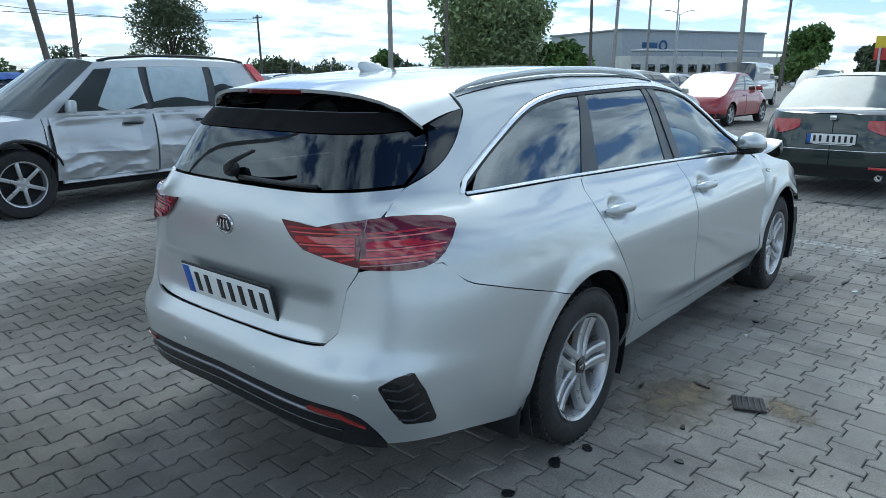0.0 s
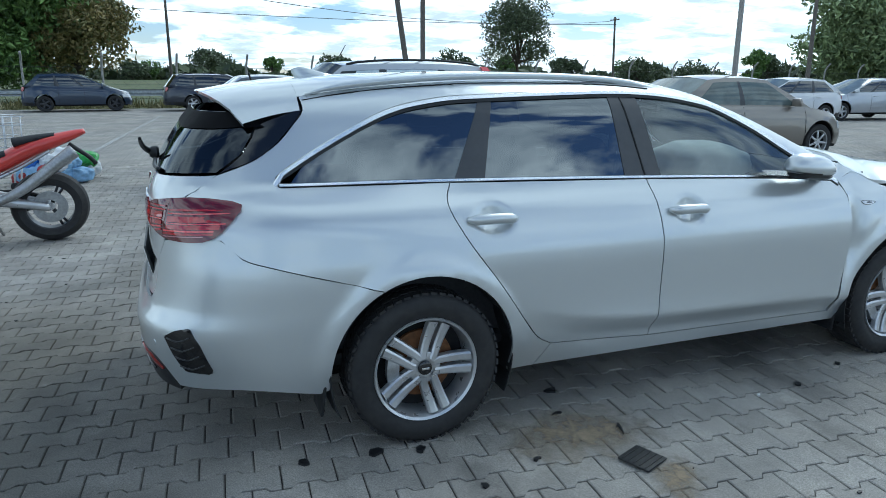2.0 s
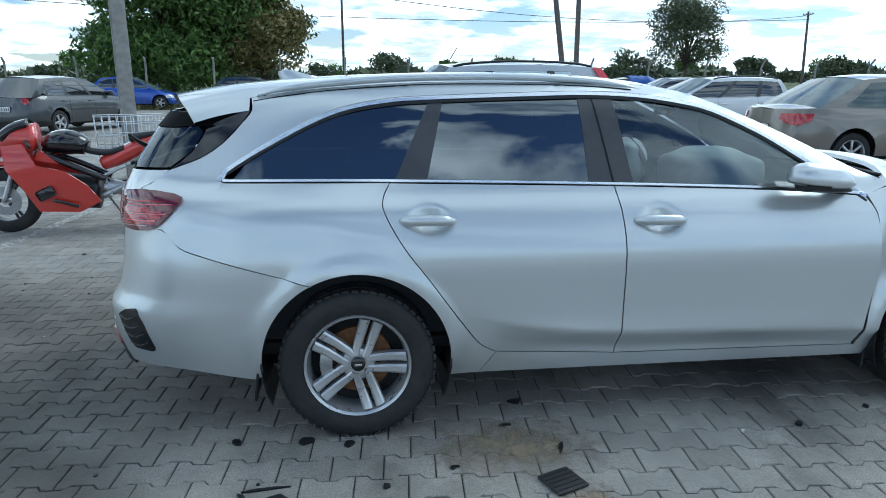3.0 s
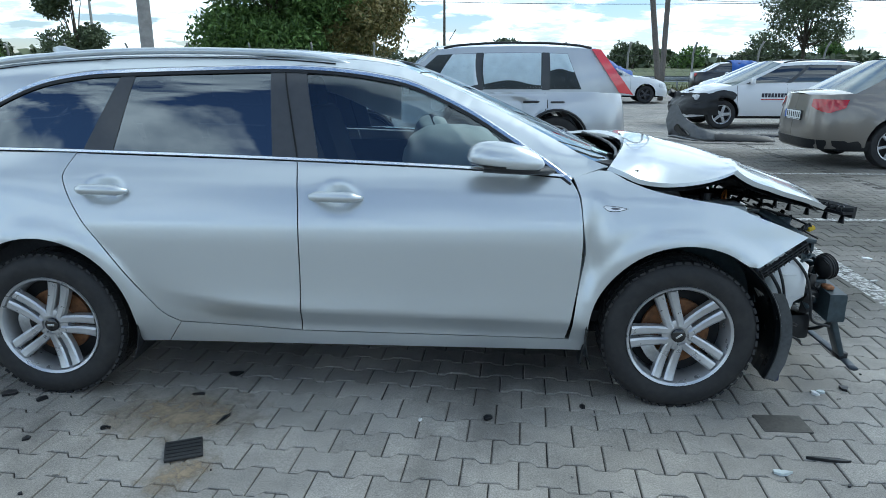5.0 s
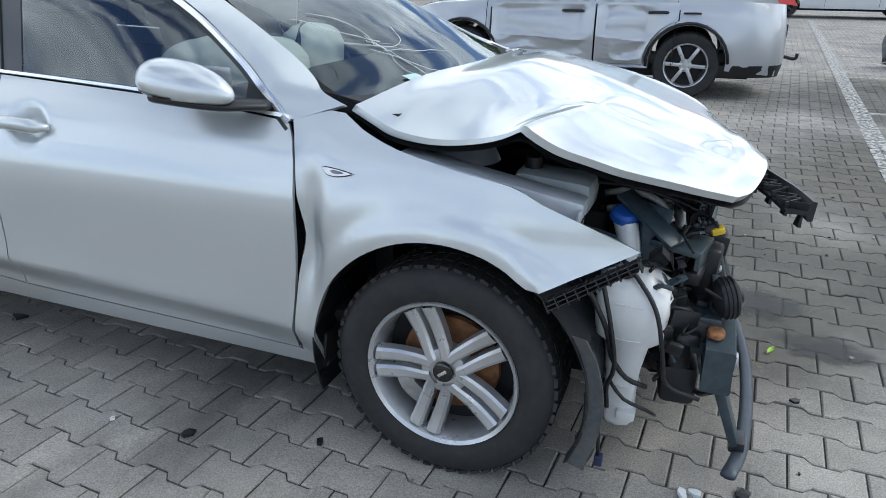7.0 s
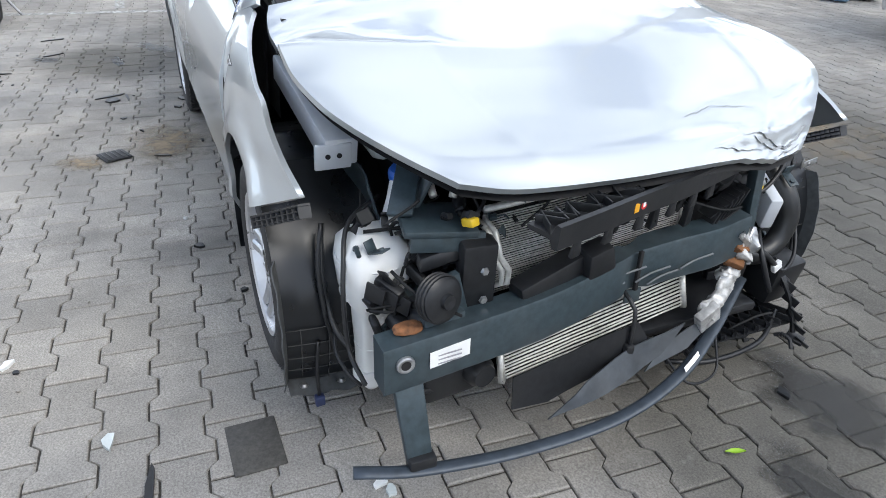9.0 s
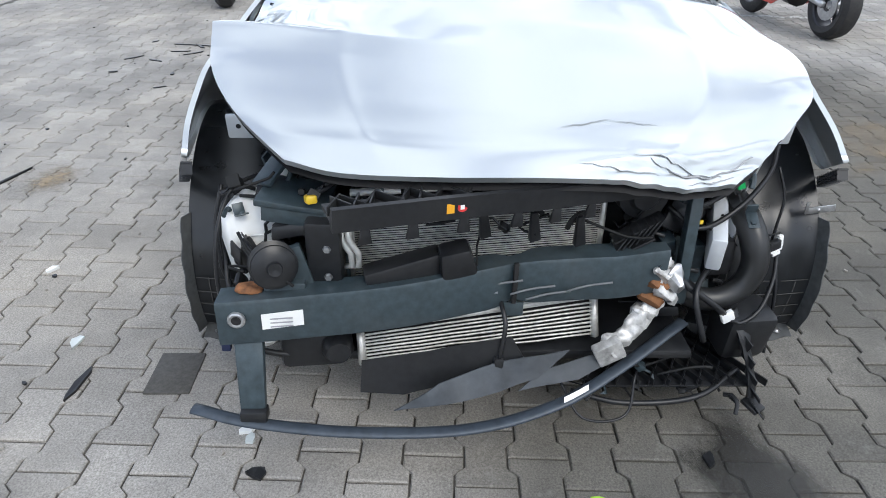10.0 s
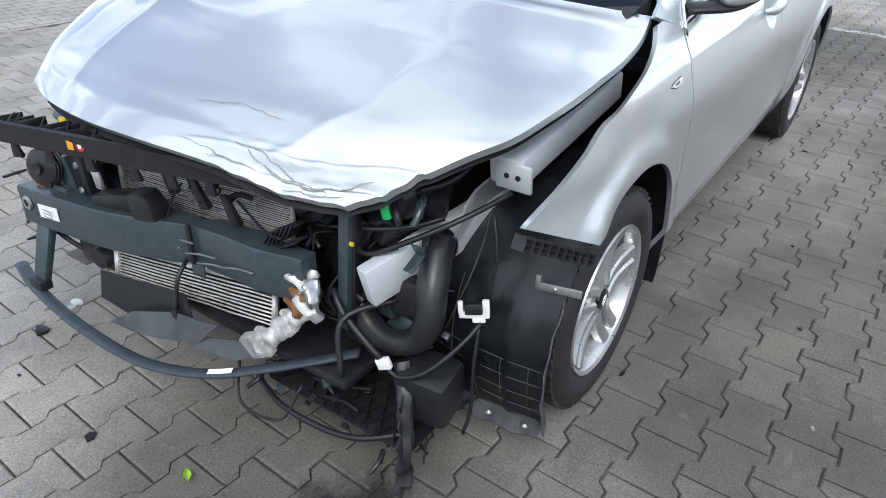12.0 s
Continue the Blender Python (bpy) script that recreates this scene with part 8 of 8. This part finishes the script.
tree("small dark tree by the lot", -21.0, 27, 5.0, 3.2, 15, 5000, DARK_L, .13, .14, .15, lobes=10)
for i, (x, y, h, w) in enumerate(((84, 17.5, 6.4, 5), (92, 12, 4.6, 5), (98, 5, 5.4, 6), (105, -4, 6, 6), (98, 22, 5, 5), (112, 10, 6, 6), (58, 33, 4, 5), (66, 44, 5, 6), (72, 52, 5, 6))):
    tree("green tree in the distance", x, y, h, w, 30 + i, 4200, DARK_L if i % 2 else GREEN_L, .30, .25, .12, "distant trees", 12)
for i in range(34):
    a = -62 + 100 * i / 33 + (i * 37 % 11) * .3
    d = 190 + (i * 53 % 60)
    tree("green tree at the field's far edge", d * math.sin(radians(-a + 2)), d * math.cos(radians(a - 2)), 4.2 + (i * 29 % 7) * .75, 7 + (i * 17 % 6), 60 + i, 1300, DARK_L if i % 3 else GREEN_L, .55, .3, .02, "field-edge trees", 9)
rg = np.random.RandomState(9)
n = 26000                          # low far hedge line as one leafy band
ang = np.radians(-80 + 150 * rg.rand(n))
dd = 215 + 60 * rg.rand(n)
top = 2.4 + 1.6 * np.sin(ang * 31) + 1.2 * np.sin(ang * 77 + 1)
P = np.stack([dd * np.sin(ang), dd * np.cos(ang), top.clip(.8) * rg.rand(n) ** .6], 1)
A = rg.normal(size=(n, 3)) * .75
B = rg.normal(size=(n, 3)) * .75
q = np.stack([P - A, P + B, P + A, P - B], 1).reshape(-1, 3)
i4 = np.arange(n) * 4
me = bpy.data.meshes.new("far_hedge")
me.from_pydata(q.tolist(), [], np.stack([i4, i4 + 1, i4 + 2, i4 + 3], 1).tolist())
me.materials.append(DARK_L)
tagged(new("far_hedge", me), "dark green hedge along the field's far edge", "hedge", kind="stuff")
# weeds on the verge
n = 16000
P = np.stack([-30 + 75 * rg.rand(n), 30.0 + 4.5 * rg.rand(n), np.zeros(n)], 1)
hgt = (.10 + .35 * rg.rand(n) ** 2)[:, None]
d = rg.normal(size=(n, 3)) * .10
w = rg.normal(size=(n, 3)) * [.02, .02, 0]
q = np.stack([P - w, P + w, P + d + np.array([0, 0, 1]) * hgt], 1).reshape(-1, 3)
i3 = np.arange(n) * 3
me = bpy.data.meshes.new("verge_weeds")
me.from_pydata(q.tolist(), [], np.stack([i3, i3 + 1, i3 + 2], 1).tolist())
me.materials.append(leaf_mat("dry_grass", (.07, .075, .02), (.17, .15, .06)))
tagged(new("verge_weeds", me), "dry grass and weeds on the verge", "grass", kind="stuff")
# ---- ground: field, lot, pavers, painted lines, litter ----


DARK_PATCHES = ((2.0, 2.2, 2.3), (3.75, 1.0, 1.1), (3.45, .45, .75), (3.0, 1.7, 1.2), (5.0, 3.0, 2.1), (5.4, 6.5, 2.4), (.0, 2.2, 1.5), (-2.2, .3, 1.9), (-1.4, -1.2, .7))      # x, y, size


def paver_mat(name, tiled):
    """Grey concrete: sand grain, larger weathering, damp and oily stains with shapes of their own."""
    b = Nodes(name)
    v = b.coord("World")
    pos = b.n.new("ShaderNodeNewGeometry").outputs["Position"]
    grain = b.noise(v, 170, 3, .7)
    blotch = b.noise(v, 2.6, 7, .62)
    speck = b.noise(v, 480, 2, .6)
    c = b.ramp(grain, (.27, (.20, .192, .178)), (.5, (.365, .350, .326)), (.76, (.56, .54, .505)))
    c = b.mix(b.ramp(blotch, (.36, 0.0), (.66, .38)), c, (.165, .158, .146))
    c = b.mix(b.ramp(speck, (.60, 0.0), (.70, .55)), c, (.44, .43, .41))
    c = b.mix(b.ramp(speck, (.28, .55), (.38, 0.0)), c, (.07, .068, .064))
    rnd = b.n.new("ShaderNodeNewGeometry").outputs["Random Per Island"] if name == "paver_joined" else b.n.new("ShaderNodeObjectInfo").outputs["Random"]
    c = b.mix(1.0, c, b.ramp(rnd, (0.0, .79), (1.0, .99)), "MULTIPLY")
    earth = b.ramp(b.noise(v, .55, 6, .6), (.42, 0.0), (.70, .40))
    c = b.mix(earth, c, b.mix(1.0, c, (1.0, .90, .74), "MULTIPLY"))
    cloudy = b.ramp(b.noise(v, 1.1, 8, .7), (.35, .74), (.65, 1.22))
    c = b.mix(1.0, c, cloudy, "MULTIPLY")
    stain = b.ramp(b.noise(b.coord("World", (1, .55, 1)), .75, 9, .68), (.57, 0.0), (.68, .50))
    c = b.mix(stain, c, (.045, .043, .040))
    # broad patches multiplied darker, some damp, each with a ragged edge of its own
    warp = b.noise(b.coord("World", (1, .7, 1)), .9, 7, .62)
    half = b.ramp(warp, (0.0, 0.0), (1.0, .5))
    dirt_tone = None
    for cx, cy, r in DARK_PATCHES:
        ds = b.n.new("ShaderNodeVectorMath")
        ds.operation = "DISTANCE"
        ds.inputs[1].default_value = (cx, cy, 0)
        b.l.new(pos, ds.inputs[0])
        mm = b.n.new("ShaderNodeMath")
        mm.operation, mm.inputs[1].default_value = "DIVIDE", 2 * r
        b.l.new(ds.outputs["Value"], mm.inputs[0])
        ad = b.n.new("ShaderNodeMath")
        ad.operation = "ADD"
        b.l.new(mm.outputs[0], ad.inputs[0]), b.l.new(half, ad.inputs[1])
        k = b.ramp(ad.outputs[0], (.48, .90), (.80, 0.0))
        dirt_tone = k if dirt_tone is None else b.mix(1.0, dirt_tone, k, "LIGHTEN")
    c = b.mix(dirt_tone, c, b.mix(1.0, c, (.32, .32, .305), "MULTIPLY"))
    wear = b.ramp(b.noise(v, 9, 8, .7), (.60, 0.0), (.74, .35))
    c = b.mix(wear, c, (.30, .292, .276))
    if tiled:
        br = b.n.new("ShaderNodeTexBrick")
        br.offset, br.squash = .5, 1.0
        for k, val in (("Scale", 1.0), ("Brick Width", .2035), ("Row Height", .1400), ("Mortar Size", .006), ("Mortar Smooth", .3)):
            br.inputs[k].default_value = val
        turn = b.n.new("ShaderNodeMapping")
        turn.inputs["Rotation"].default_value = (0, 0, radians(3.0))
        b.l.new(pos, turn.inputs["Vector"]), b.l.new(turn.outputs[0], br.inputs["Vector"])
        c = b.mix(b.ramp(br.outputs["Fac"], (0, 0.0), (1, .8)), c, (.05, .047, .042))
    b.put("Base Color", c)
    b.put("Roughness", b.mix(stain, (.86, .86, .86), (.55, .55, .55)))
    b.put("Specular IOR Level", .35)
    b.bump(b.mix(.5, grain, b.noise(v, 40, 4)), .55, .003)
    MATS[name] = b.m
    return b.m


def sheet(name, x0, x1, y0, y1, z, m, label, kind="structure", nx=2, ny=2):
    o = part(name, grid(lambda u, v: (x0 + (x1 - x0) * u, y0 + (y1 - y0) * v, z), nx, ny), m, None, smooth=False)
    return tagged(o, label, "ground", kind=kind)


fm = Nodes("field_grass")
fv = fm.coord("World")
fc = fm.ramp(fm.noise(fv, .05, 6), (.3, (.060, .085, .022)), (.7, (.115, .120, .040)))
fc = fm.mix(fm.ramp(fm.noise(fv, 6, 5), (.3, 0.0), (.8, .5)), fc, (.045, .070, .018))
fm.put("Base Color", fc), fm.put("Roughness", .9)
sheet("ground", -1800, 1800, -1800, 1800, -.060, fm.m, "wide green grass field")
sheet("parking_lot", -70, 130, -60, 30.5, -.012, paver_mat("paver_sheet", True), "grey concrete block paving of a car park")
SAND = mat("joint_sand", (.048, .045, .040), .95, vary=.4, scale=60, bump=.5, dirt_tone=.85, dirt_col=(.17, .158, .138))
PX, PY = .2030, .1405                      # paver length, pitch of the columns
AX0, AX1, AY0, AY1 = -5.6, 6.6, -4.6, 9.2
sheet("paving_bed", AX0, AX1, AY0, AY1, -.0085, SAND, "dark sand bed in the paving joints")


def outline():
    """Corners of one paver about its middle, anticlockwise."""
    xs = [-.5, -.305, -.195, .195, .305, .5]
    off = [1, 1, -1, -1, 1, 1]
    g = .0028
    lo = [(x * PX * (1 - 2 * g / PX), -(PY / 2 + .0125 * o - g)) for x, o in zip(xs, off)]
    return lo + [(x, -y) for x, y in lo[::-1]]


OUT = outline()
N_OUT = len(OUT)
IN = [(x * .955, y * .94) for x, y in OUT]
pv_me = bpy.data.meshes.new("paver")
pv_me.from_pydata([(x, y, 0) for x, y in IN] + [(x, y, -.0035) for x, y in OUT] + [(x, y, -.011) for x, y in OUT], [],
                  [tuple(range(N_OUT))] + [(i, N_OUT + i, N_OUT + (i + 1) % N_OUT, (i + 1) % N_OUT)[::1] for i in range(N_OUT)] + [(N_OUT + i, 2 * N_OUT + i, 2 * N_OUT + (i + 1) % N_OUT, N_OUT + (i + 1) % N_OUT) for i in range(N_OUT)])
pv_me.materials.append(paver_mat("paver_single", False))
paving = thing("paving", "grey I-shaped concrete pavers with stains and wide joints", "paving", (0, 0, 0), kind="structure")
prg = random.Random(77)


def lay(n2, r):
    """The place of half-paver n2 in row r: rows run a few degrees askew to the bay and bend slightly."""
    a, b = math.tanh(n2 / 20), math.tanh((r + 8) / 12)
    aa, ab, bb = a * a, a * b, b * b
    return Vector((2.4584 + .1 * n2 + .01 * r + .0435 * aa - .0262 * ab - .0906 * bb - .0287 * aa * b + .1112 * ab * b - .1124 * bb * b,
                   .921 - .0057 * n2 + .1347 * r + .0085 * aa + .08 * ab + .0314 * bb - .0474 * aa * b + .0793 * ab * b + .2182 * bb * b))


V, F = [], []
count = 0
for r in range(-46, 68):
    for n2 in range(-92 + r % 2, 56, 2):
        p0, p1, q0, q1 = lay(n2, r), lay(n2 + 2, r), lay(n2 + 1, r - 1), lay(n2 + 1, r + 1)
        c = (p0 + p1) / 2
        if not (AX0 + .1 < c.x < AX1 - .1 and AY0 + .07 < c.y < AY1 - .07):
            continue
        d = p1 - p0
        sx, sy = d.length / PX, abs((q1 - q0).dot(Vector((-d.y, d.x)).normalized())) / 2 / PY
        dz, tx, ty, rz_ = prg.uniform(-.0022, .0015), prg.uniform(-.006, .006), prg.uniform(-.006, .006), math.atan2(d.y, d.x) + prg.uniform(-.008, .008)
        near = (3.35 < c.x < 4.3 and -1.5 < c.y < 1.35) or (2.3 < c.x <= 3.35 and (-1.45 < c.y < -.95 or .95 < c.y < 1.7))
        m = Matrix.Translation((c.x, c.y, dz)) @ Euler((tx, ty, rz_)).to_matrix().to_4x4() @ Matrix.Diagonal((sx, sy, 1, 1))
        if near and count < 300:
            o = new("paver", pv_me)
            o.parent = paving
            o.matrix_basis = m
            count += 1
        else:
            base = len(V)
            V += [tuple(m @ v.co) for v in pv_me.vertices]
            F += [tuple(base + i for i in p.vertices) for p in pv_me.polygons]
pj = bpy.data.meshes.new("pavers")
pj.from_pydata(V, [], F)
pj.materials.append(paver_mat("paver_joined", False))
pj = new("pavers", pj)
pj.parent = paving
tagged(pj, kind="stuff")

# worn white paint, broken at the joints
LINE = Nodes("worn_white_paint")
lv = LINE.coord("World")
LINE.put("Base Color", LINE.ramp(LINE.noise(lv, 120, 4), (.3, (.40, .40, .385)), (.7, (.58, .58, .56))))
LINE.put("Roughness", .8)
hole = LINE.ramp(LINE.noise(lv, 26, 8, .7), (.40, 0.0), (.56, 1.0))
LINE.put("Alpha", hole)


def painted(a, b, w, label):
    A, B = Vector((*a, 0)), Vector((*b, 0))
    d = (B - A)
    nseg = max(1, int(d.length / .205))
    s = Vector((-d.y, d.x, 0)).normalized() * w / 2
    bm = bmesh.new()
    for k in range(nseg):
        p, q_ = A + d * (k + .03) / nseg, A + d * (k + .97) / nseg
        for j in (0, 1):
            m0, m1 = (-1 + j) + .03, j - .03
            vs = [bm.verts.new(p + s * m0 * 1 + Vector((0, 0, .0035))), bm.verts.new(q_ + s * m0 + Vector((0, 0, .0035))), bm.verts.new(q_ + s * m1 + Vector((0, 0, .0035))), bm.verts.new(p + s * m1 + Vector((0, 0, .0035)))]
            bm.faces.new(vs)
    return tagged(part("road_marking", bm, LINE.m, None, smooth=False), label, "road marking", kind="structure")


painted((4.02, -5), (5.45, 21), .16, "worn white bay line painted on pavers")
painted((-3.80, -5), (-1.2, 24), .12, "worn white bay line painted on pavers")
for y in (2.85, 5.65, 8.45, 11.3, 14.1):
    painted((4.35 + .055 * y, y), (9.3, y - .05), .10, "white parking bay line")
for y in (-1.2, 1.75, 4.7, 7.6, 10.5):
    painted((-3.55 + .09 * y, y), (-8.5, y + .1), .10, "white parking bay line")

# ---- litter: shards, leaf, sand heap, puddle stain ----
rr = random.Random(31)


def shard(x, y, sx, sy, rz_, m, label, hgt=.004, jag=.35):
    n = 5 + rr.randrange(3)
    pts = []
    for k in range(n):
        a = 2 * math.pi * (k + .55 * rr.random()) / n
        r = 1 - 1.5 * jag * rr.random()
        pts.append((math.cos(a) * sx * r, math.sin(a) * sy * r))
    bm = bmesh.new()
    topv = [bm.verts.new((px, py, .004 + hgt + .004 * rr.random() * (hgt > .003))) for px, py in pts]
    botv = [bm.verts.new((px * .98, py * .98, .0)) for px, py in pts]
    bm.faces.new(topv)
    for k in range(n):
        bm.faces.new((topv[k], botv[k], botv[(k + 1) % n], topv[(k + 1) % n]))
    bmesh.ops.recalc_face_normals(bm, faces=bm.faces[:])
    o = part("debris_shard", bm, m, None, smooth=False)
    o.matrix_basis = pose(x, y, .001, 0, 0, rz_)
    return tagged(o, label, "debris", "crash debris on the paving")


BP, GP = "black plastic shard on the paving", "pale plastic fragment on the paving"
pc = box((0, 0, .008), (.135, .135, .010), None, .003)
pc = part("rubber_pad", pc, mat("ribbed_rubber", (.020, .021, .022), .6, vary=.4, scale=90, bump=.6), None)
pc.matrix_basis = pose(.735, -1.30, .002, 0, 0, 22)
tagged(pc, "square black ribbed rubber piece on the paving", "debris", "crash debris on the paving")
for k in range(5):
    part("pad_rib", box((0, -.05 + .025 * k, .0145), (.125, .006, .004), None, .001), BLACK_PL, pc)
for x, y, sx, sy, m in ((.70, -.64, .05, .03, BLACK_PL), (1.867, -1.0, .03, .02, BLACK_PL), (2.269, -.891, .02, .015, BLACK_PL), (1.596, -1.027, .012, .01, WHITE), (.80, -1.06, .06, .012, BLACK_PL), (.62, -.85, .035, .012, BLACK_PL),
                        (-.22, -.88, .05, .03, BLACK_PL), (4.05, -1.35, .10, .012, BLACK_PL), (3.75, -1.75, .14, .010, BLACK_PL), (2.2, -2.1, .16, .008, BLACK_PL), (1.9, -2.35, .12, .008, BLACK_PL), (1.6, -2.2, .18, .008, BLACK_PL), (2.9, -1.9, .09, .010, BLACK_PL), (-.30, -1.30, .06, .05, BLACK_PL), (-.05, -.93, .04, .03, BLACK_PL), (-.5, -.86, .04, .03, BLACK_PL), (.35, -1.15, .02, .015, BLACK_PL), (2.899, -1.344, .045, .022, mat("clear_plastic", (.55, .6, .6), .2)),
                        (2.45, -1.62, .04, .015, WHITE), (3.1, -1.25, .10, .015, BLACK_PL), (3.30, -.72, .03, .02, WHITE), (3.33, -.70, .02, .02, MATS["clear_plastic"]), (3.45, -.66, .03, .03, BLACK_PL), (3.62, -.12, .02, .02, BLACK_PL),
                        (3.42, .52, .035, .025, BLACK_PL), (4.25, 1.15, .05, .012, WHITE), (4.45, .95, .05, .012, mat("pale_plastic", (.5, .5, .5), .5)), (4.1, .75, .05, .02, WHITE), (4.7, 1.5, .05, .03, WHITE), (4.5, .4, .15, .02, BLACK_PL)):
    shard(x, y, sx, sy, rr.uniform(0, 360), m, BP if m is BLACK_PL else GP)
for k in range(150):
    x, y = rr.uniform(-2.5, 5.6), rr.choice((rr.uniform(-3.2, -.9), rr.uniform(1.0, 3.5), rr.uniform(-3.0, 3.0)))
    if -1.0 < x < 3.3 and abs(y) < .85:
        continue
    m = rr.choice((BLACK_PL, BLACK_PL, BLACK_PL, mat("grit", (.30, .28, .25), .9)))
    s = rr.uniform(.004, .018) * (1.6 if rr.random() < .12 else 1)
    shard(x, y, s, s * rr.uniform(.4, 1), rr.uniform(0, 360), m, BP if m is BLACK_PL else GP, .002)
for k in range(16):      # splinters behind the car
    x, y = rr.uniform(-2.4, 0.4), rr.uniform(-2.6, -1.0)
    shard(x, y, rr.uniform(.05, .16), rr.uniform(.006, .02), rr.uniform(0, 360), BLACK_PL, BP, .003)
lf = grid(lambda u, v: (.026 * (u - .5) * 2, .010 * (v - .5) * 2 * math.sin(math.pi * min(.98, max(.02, u))), .006 + .012 * abs(v - .5) + .01 * u), 10, 4)
lf = part("leaf", lf, mat("fresh_leaf", (.30, .52, .03), .5), None)
lf.matrix_basis = pose(3.556, .195, 0, 0, 0, 60)
tagged(lf, "bright green fallen leaf on the pavers", "leaf")
SANDY = Nodes("spilled_sand")
sv = SANDY.coord("Object")
SANDY.put("Base Color", SANDY.ramp(SANDY.noise(sv, 60, 6, .7), (.3, (.20, .155, .10)), (.7, (.36, .29, .20))))
SANDY.put("Roughness", .95)
rad = SANDY.n.new("ShaderNodeVectorMath")
rad.operation = "LENGTH"
SANDY.l.new(SANDY.coord("Object", (1, 1.5, 1)), rad.inputs[0])
fade = SANDY.n.new("ShaderNodeMath")
fade.operation = "SUBTRACT"
SANDY.l.new(SANDY.noise(sv, 9, 8, .7), fade.inputs[0]), SANDY.l.new(rad.outputs["Value"], fade.inputs[1])
SANDY.put("Alpha", SANDY.ramp(fade.outputs[0], (.14, 0.0), (.50, .85)))
for x, y, s, rz_ in ((.60, -1.03, 1.0, 5), (.78, -1.45, .45, 60), (1.30, 2.6, 2.3, 4), (.55, 1.75, 1.5, 8), (1.6, -2.0, .5, 0)):
    o = part("sand_patch", grid(lambda u, v: (.42 * (2 * u - 1), .28 * (2 * v - 1), .0045 + .004 * math.sin(math.pi * u) * math.sin(math.pi * v)), 12, 8), SANDY.m, None)
    o.matrix_basis = pose(x, y, 0, 0, 0, rz_) @ Matrix.Diagonal((s, s, 1, 1))
    tagged(o, "thin patch of spilled yellowish sand", "sand", "sand patches")
OIL = Nodes("oil_stain")
ov = OIL.coord("Object")
OIL.put("Base Color", (.020, .020, .019)), OIL.put("Roughness", .42)
orad = OIL.n.new("ShaderNodeVectorMath")
orad.operation = "LENGTH"
OIL.l.new(ov, orad.inputs[0])
of = OIL.n.new("ShaderNodeMath")
of.operation = "SUBTRACT"
OIL.l.new(OIL.noise(ov, 2.2, 8, .66), of.inputs[0]), OIL.l.new(orad.outputs["Value"], of.inputs[1])
OIL.put("Alpha", OIL.ramp(of.outputs[0], (-.25, 0.0), (.20, .55)))
for x, y, sx, sy, rz_ in ((-1.75, -.95, .55, .22, 35), (-1.35, -1.25, .35, .10, 10), (3.5, .62, .5, .35, 20), (-1.55, -1.75, .25, .15, 60), (3.75, .30, .4, .25, 0), (1.6, 4.6, 1.3, .35, 0)):
    o = part("oil_stain", grid(lambda u, v: (2 * u - 1, 2 * v - 1, .004), 6, 6), OIL.m, None)
    o.matrix_basis = pose(x, y, 0, 0, 0, rz_) @ Matrix.Diagonal((sx, sy, 1, 1))
    tagged(o, "dark oily stain soaked into the pavers", "stain", "stains")

DAMP = mat("soaked_concrete", (.055, .053, .048), .7, vary=.35, scale=90, bump=.4)
dk = part("stained_paver", box((0, 0, -.002), (.19, .135, .012), None, .003), DAMP, paving, "paver stained dark by oil")
dk.matrix_basis = pose(3.05, -.985, 0)
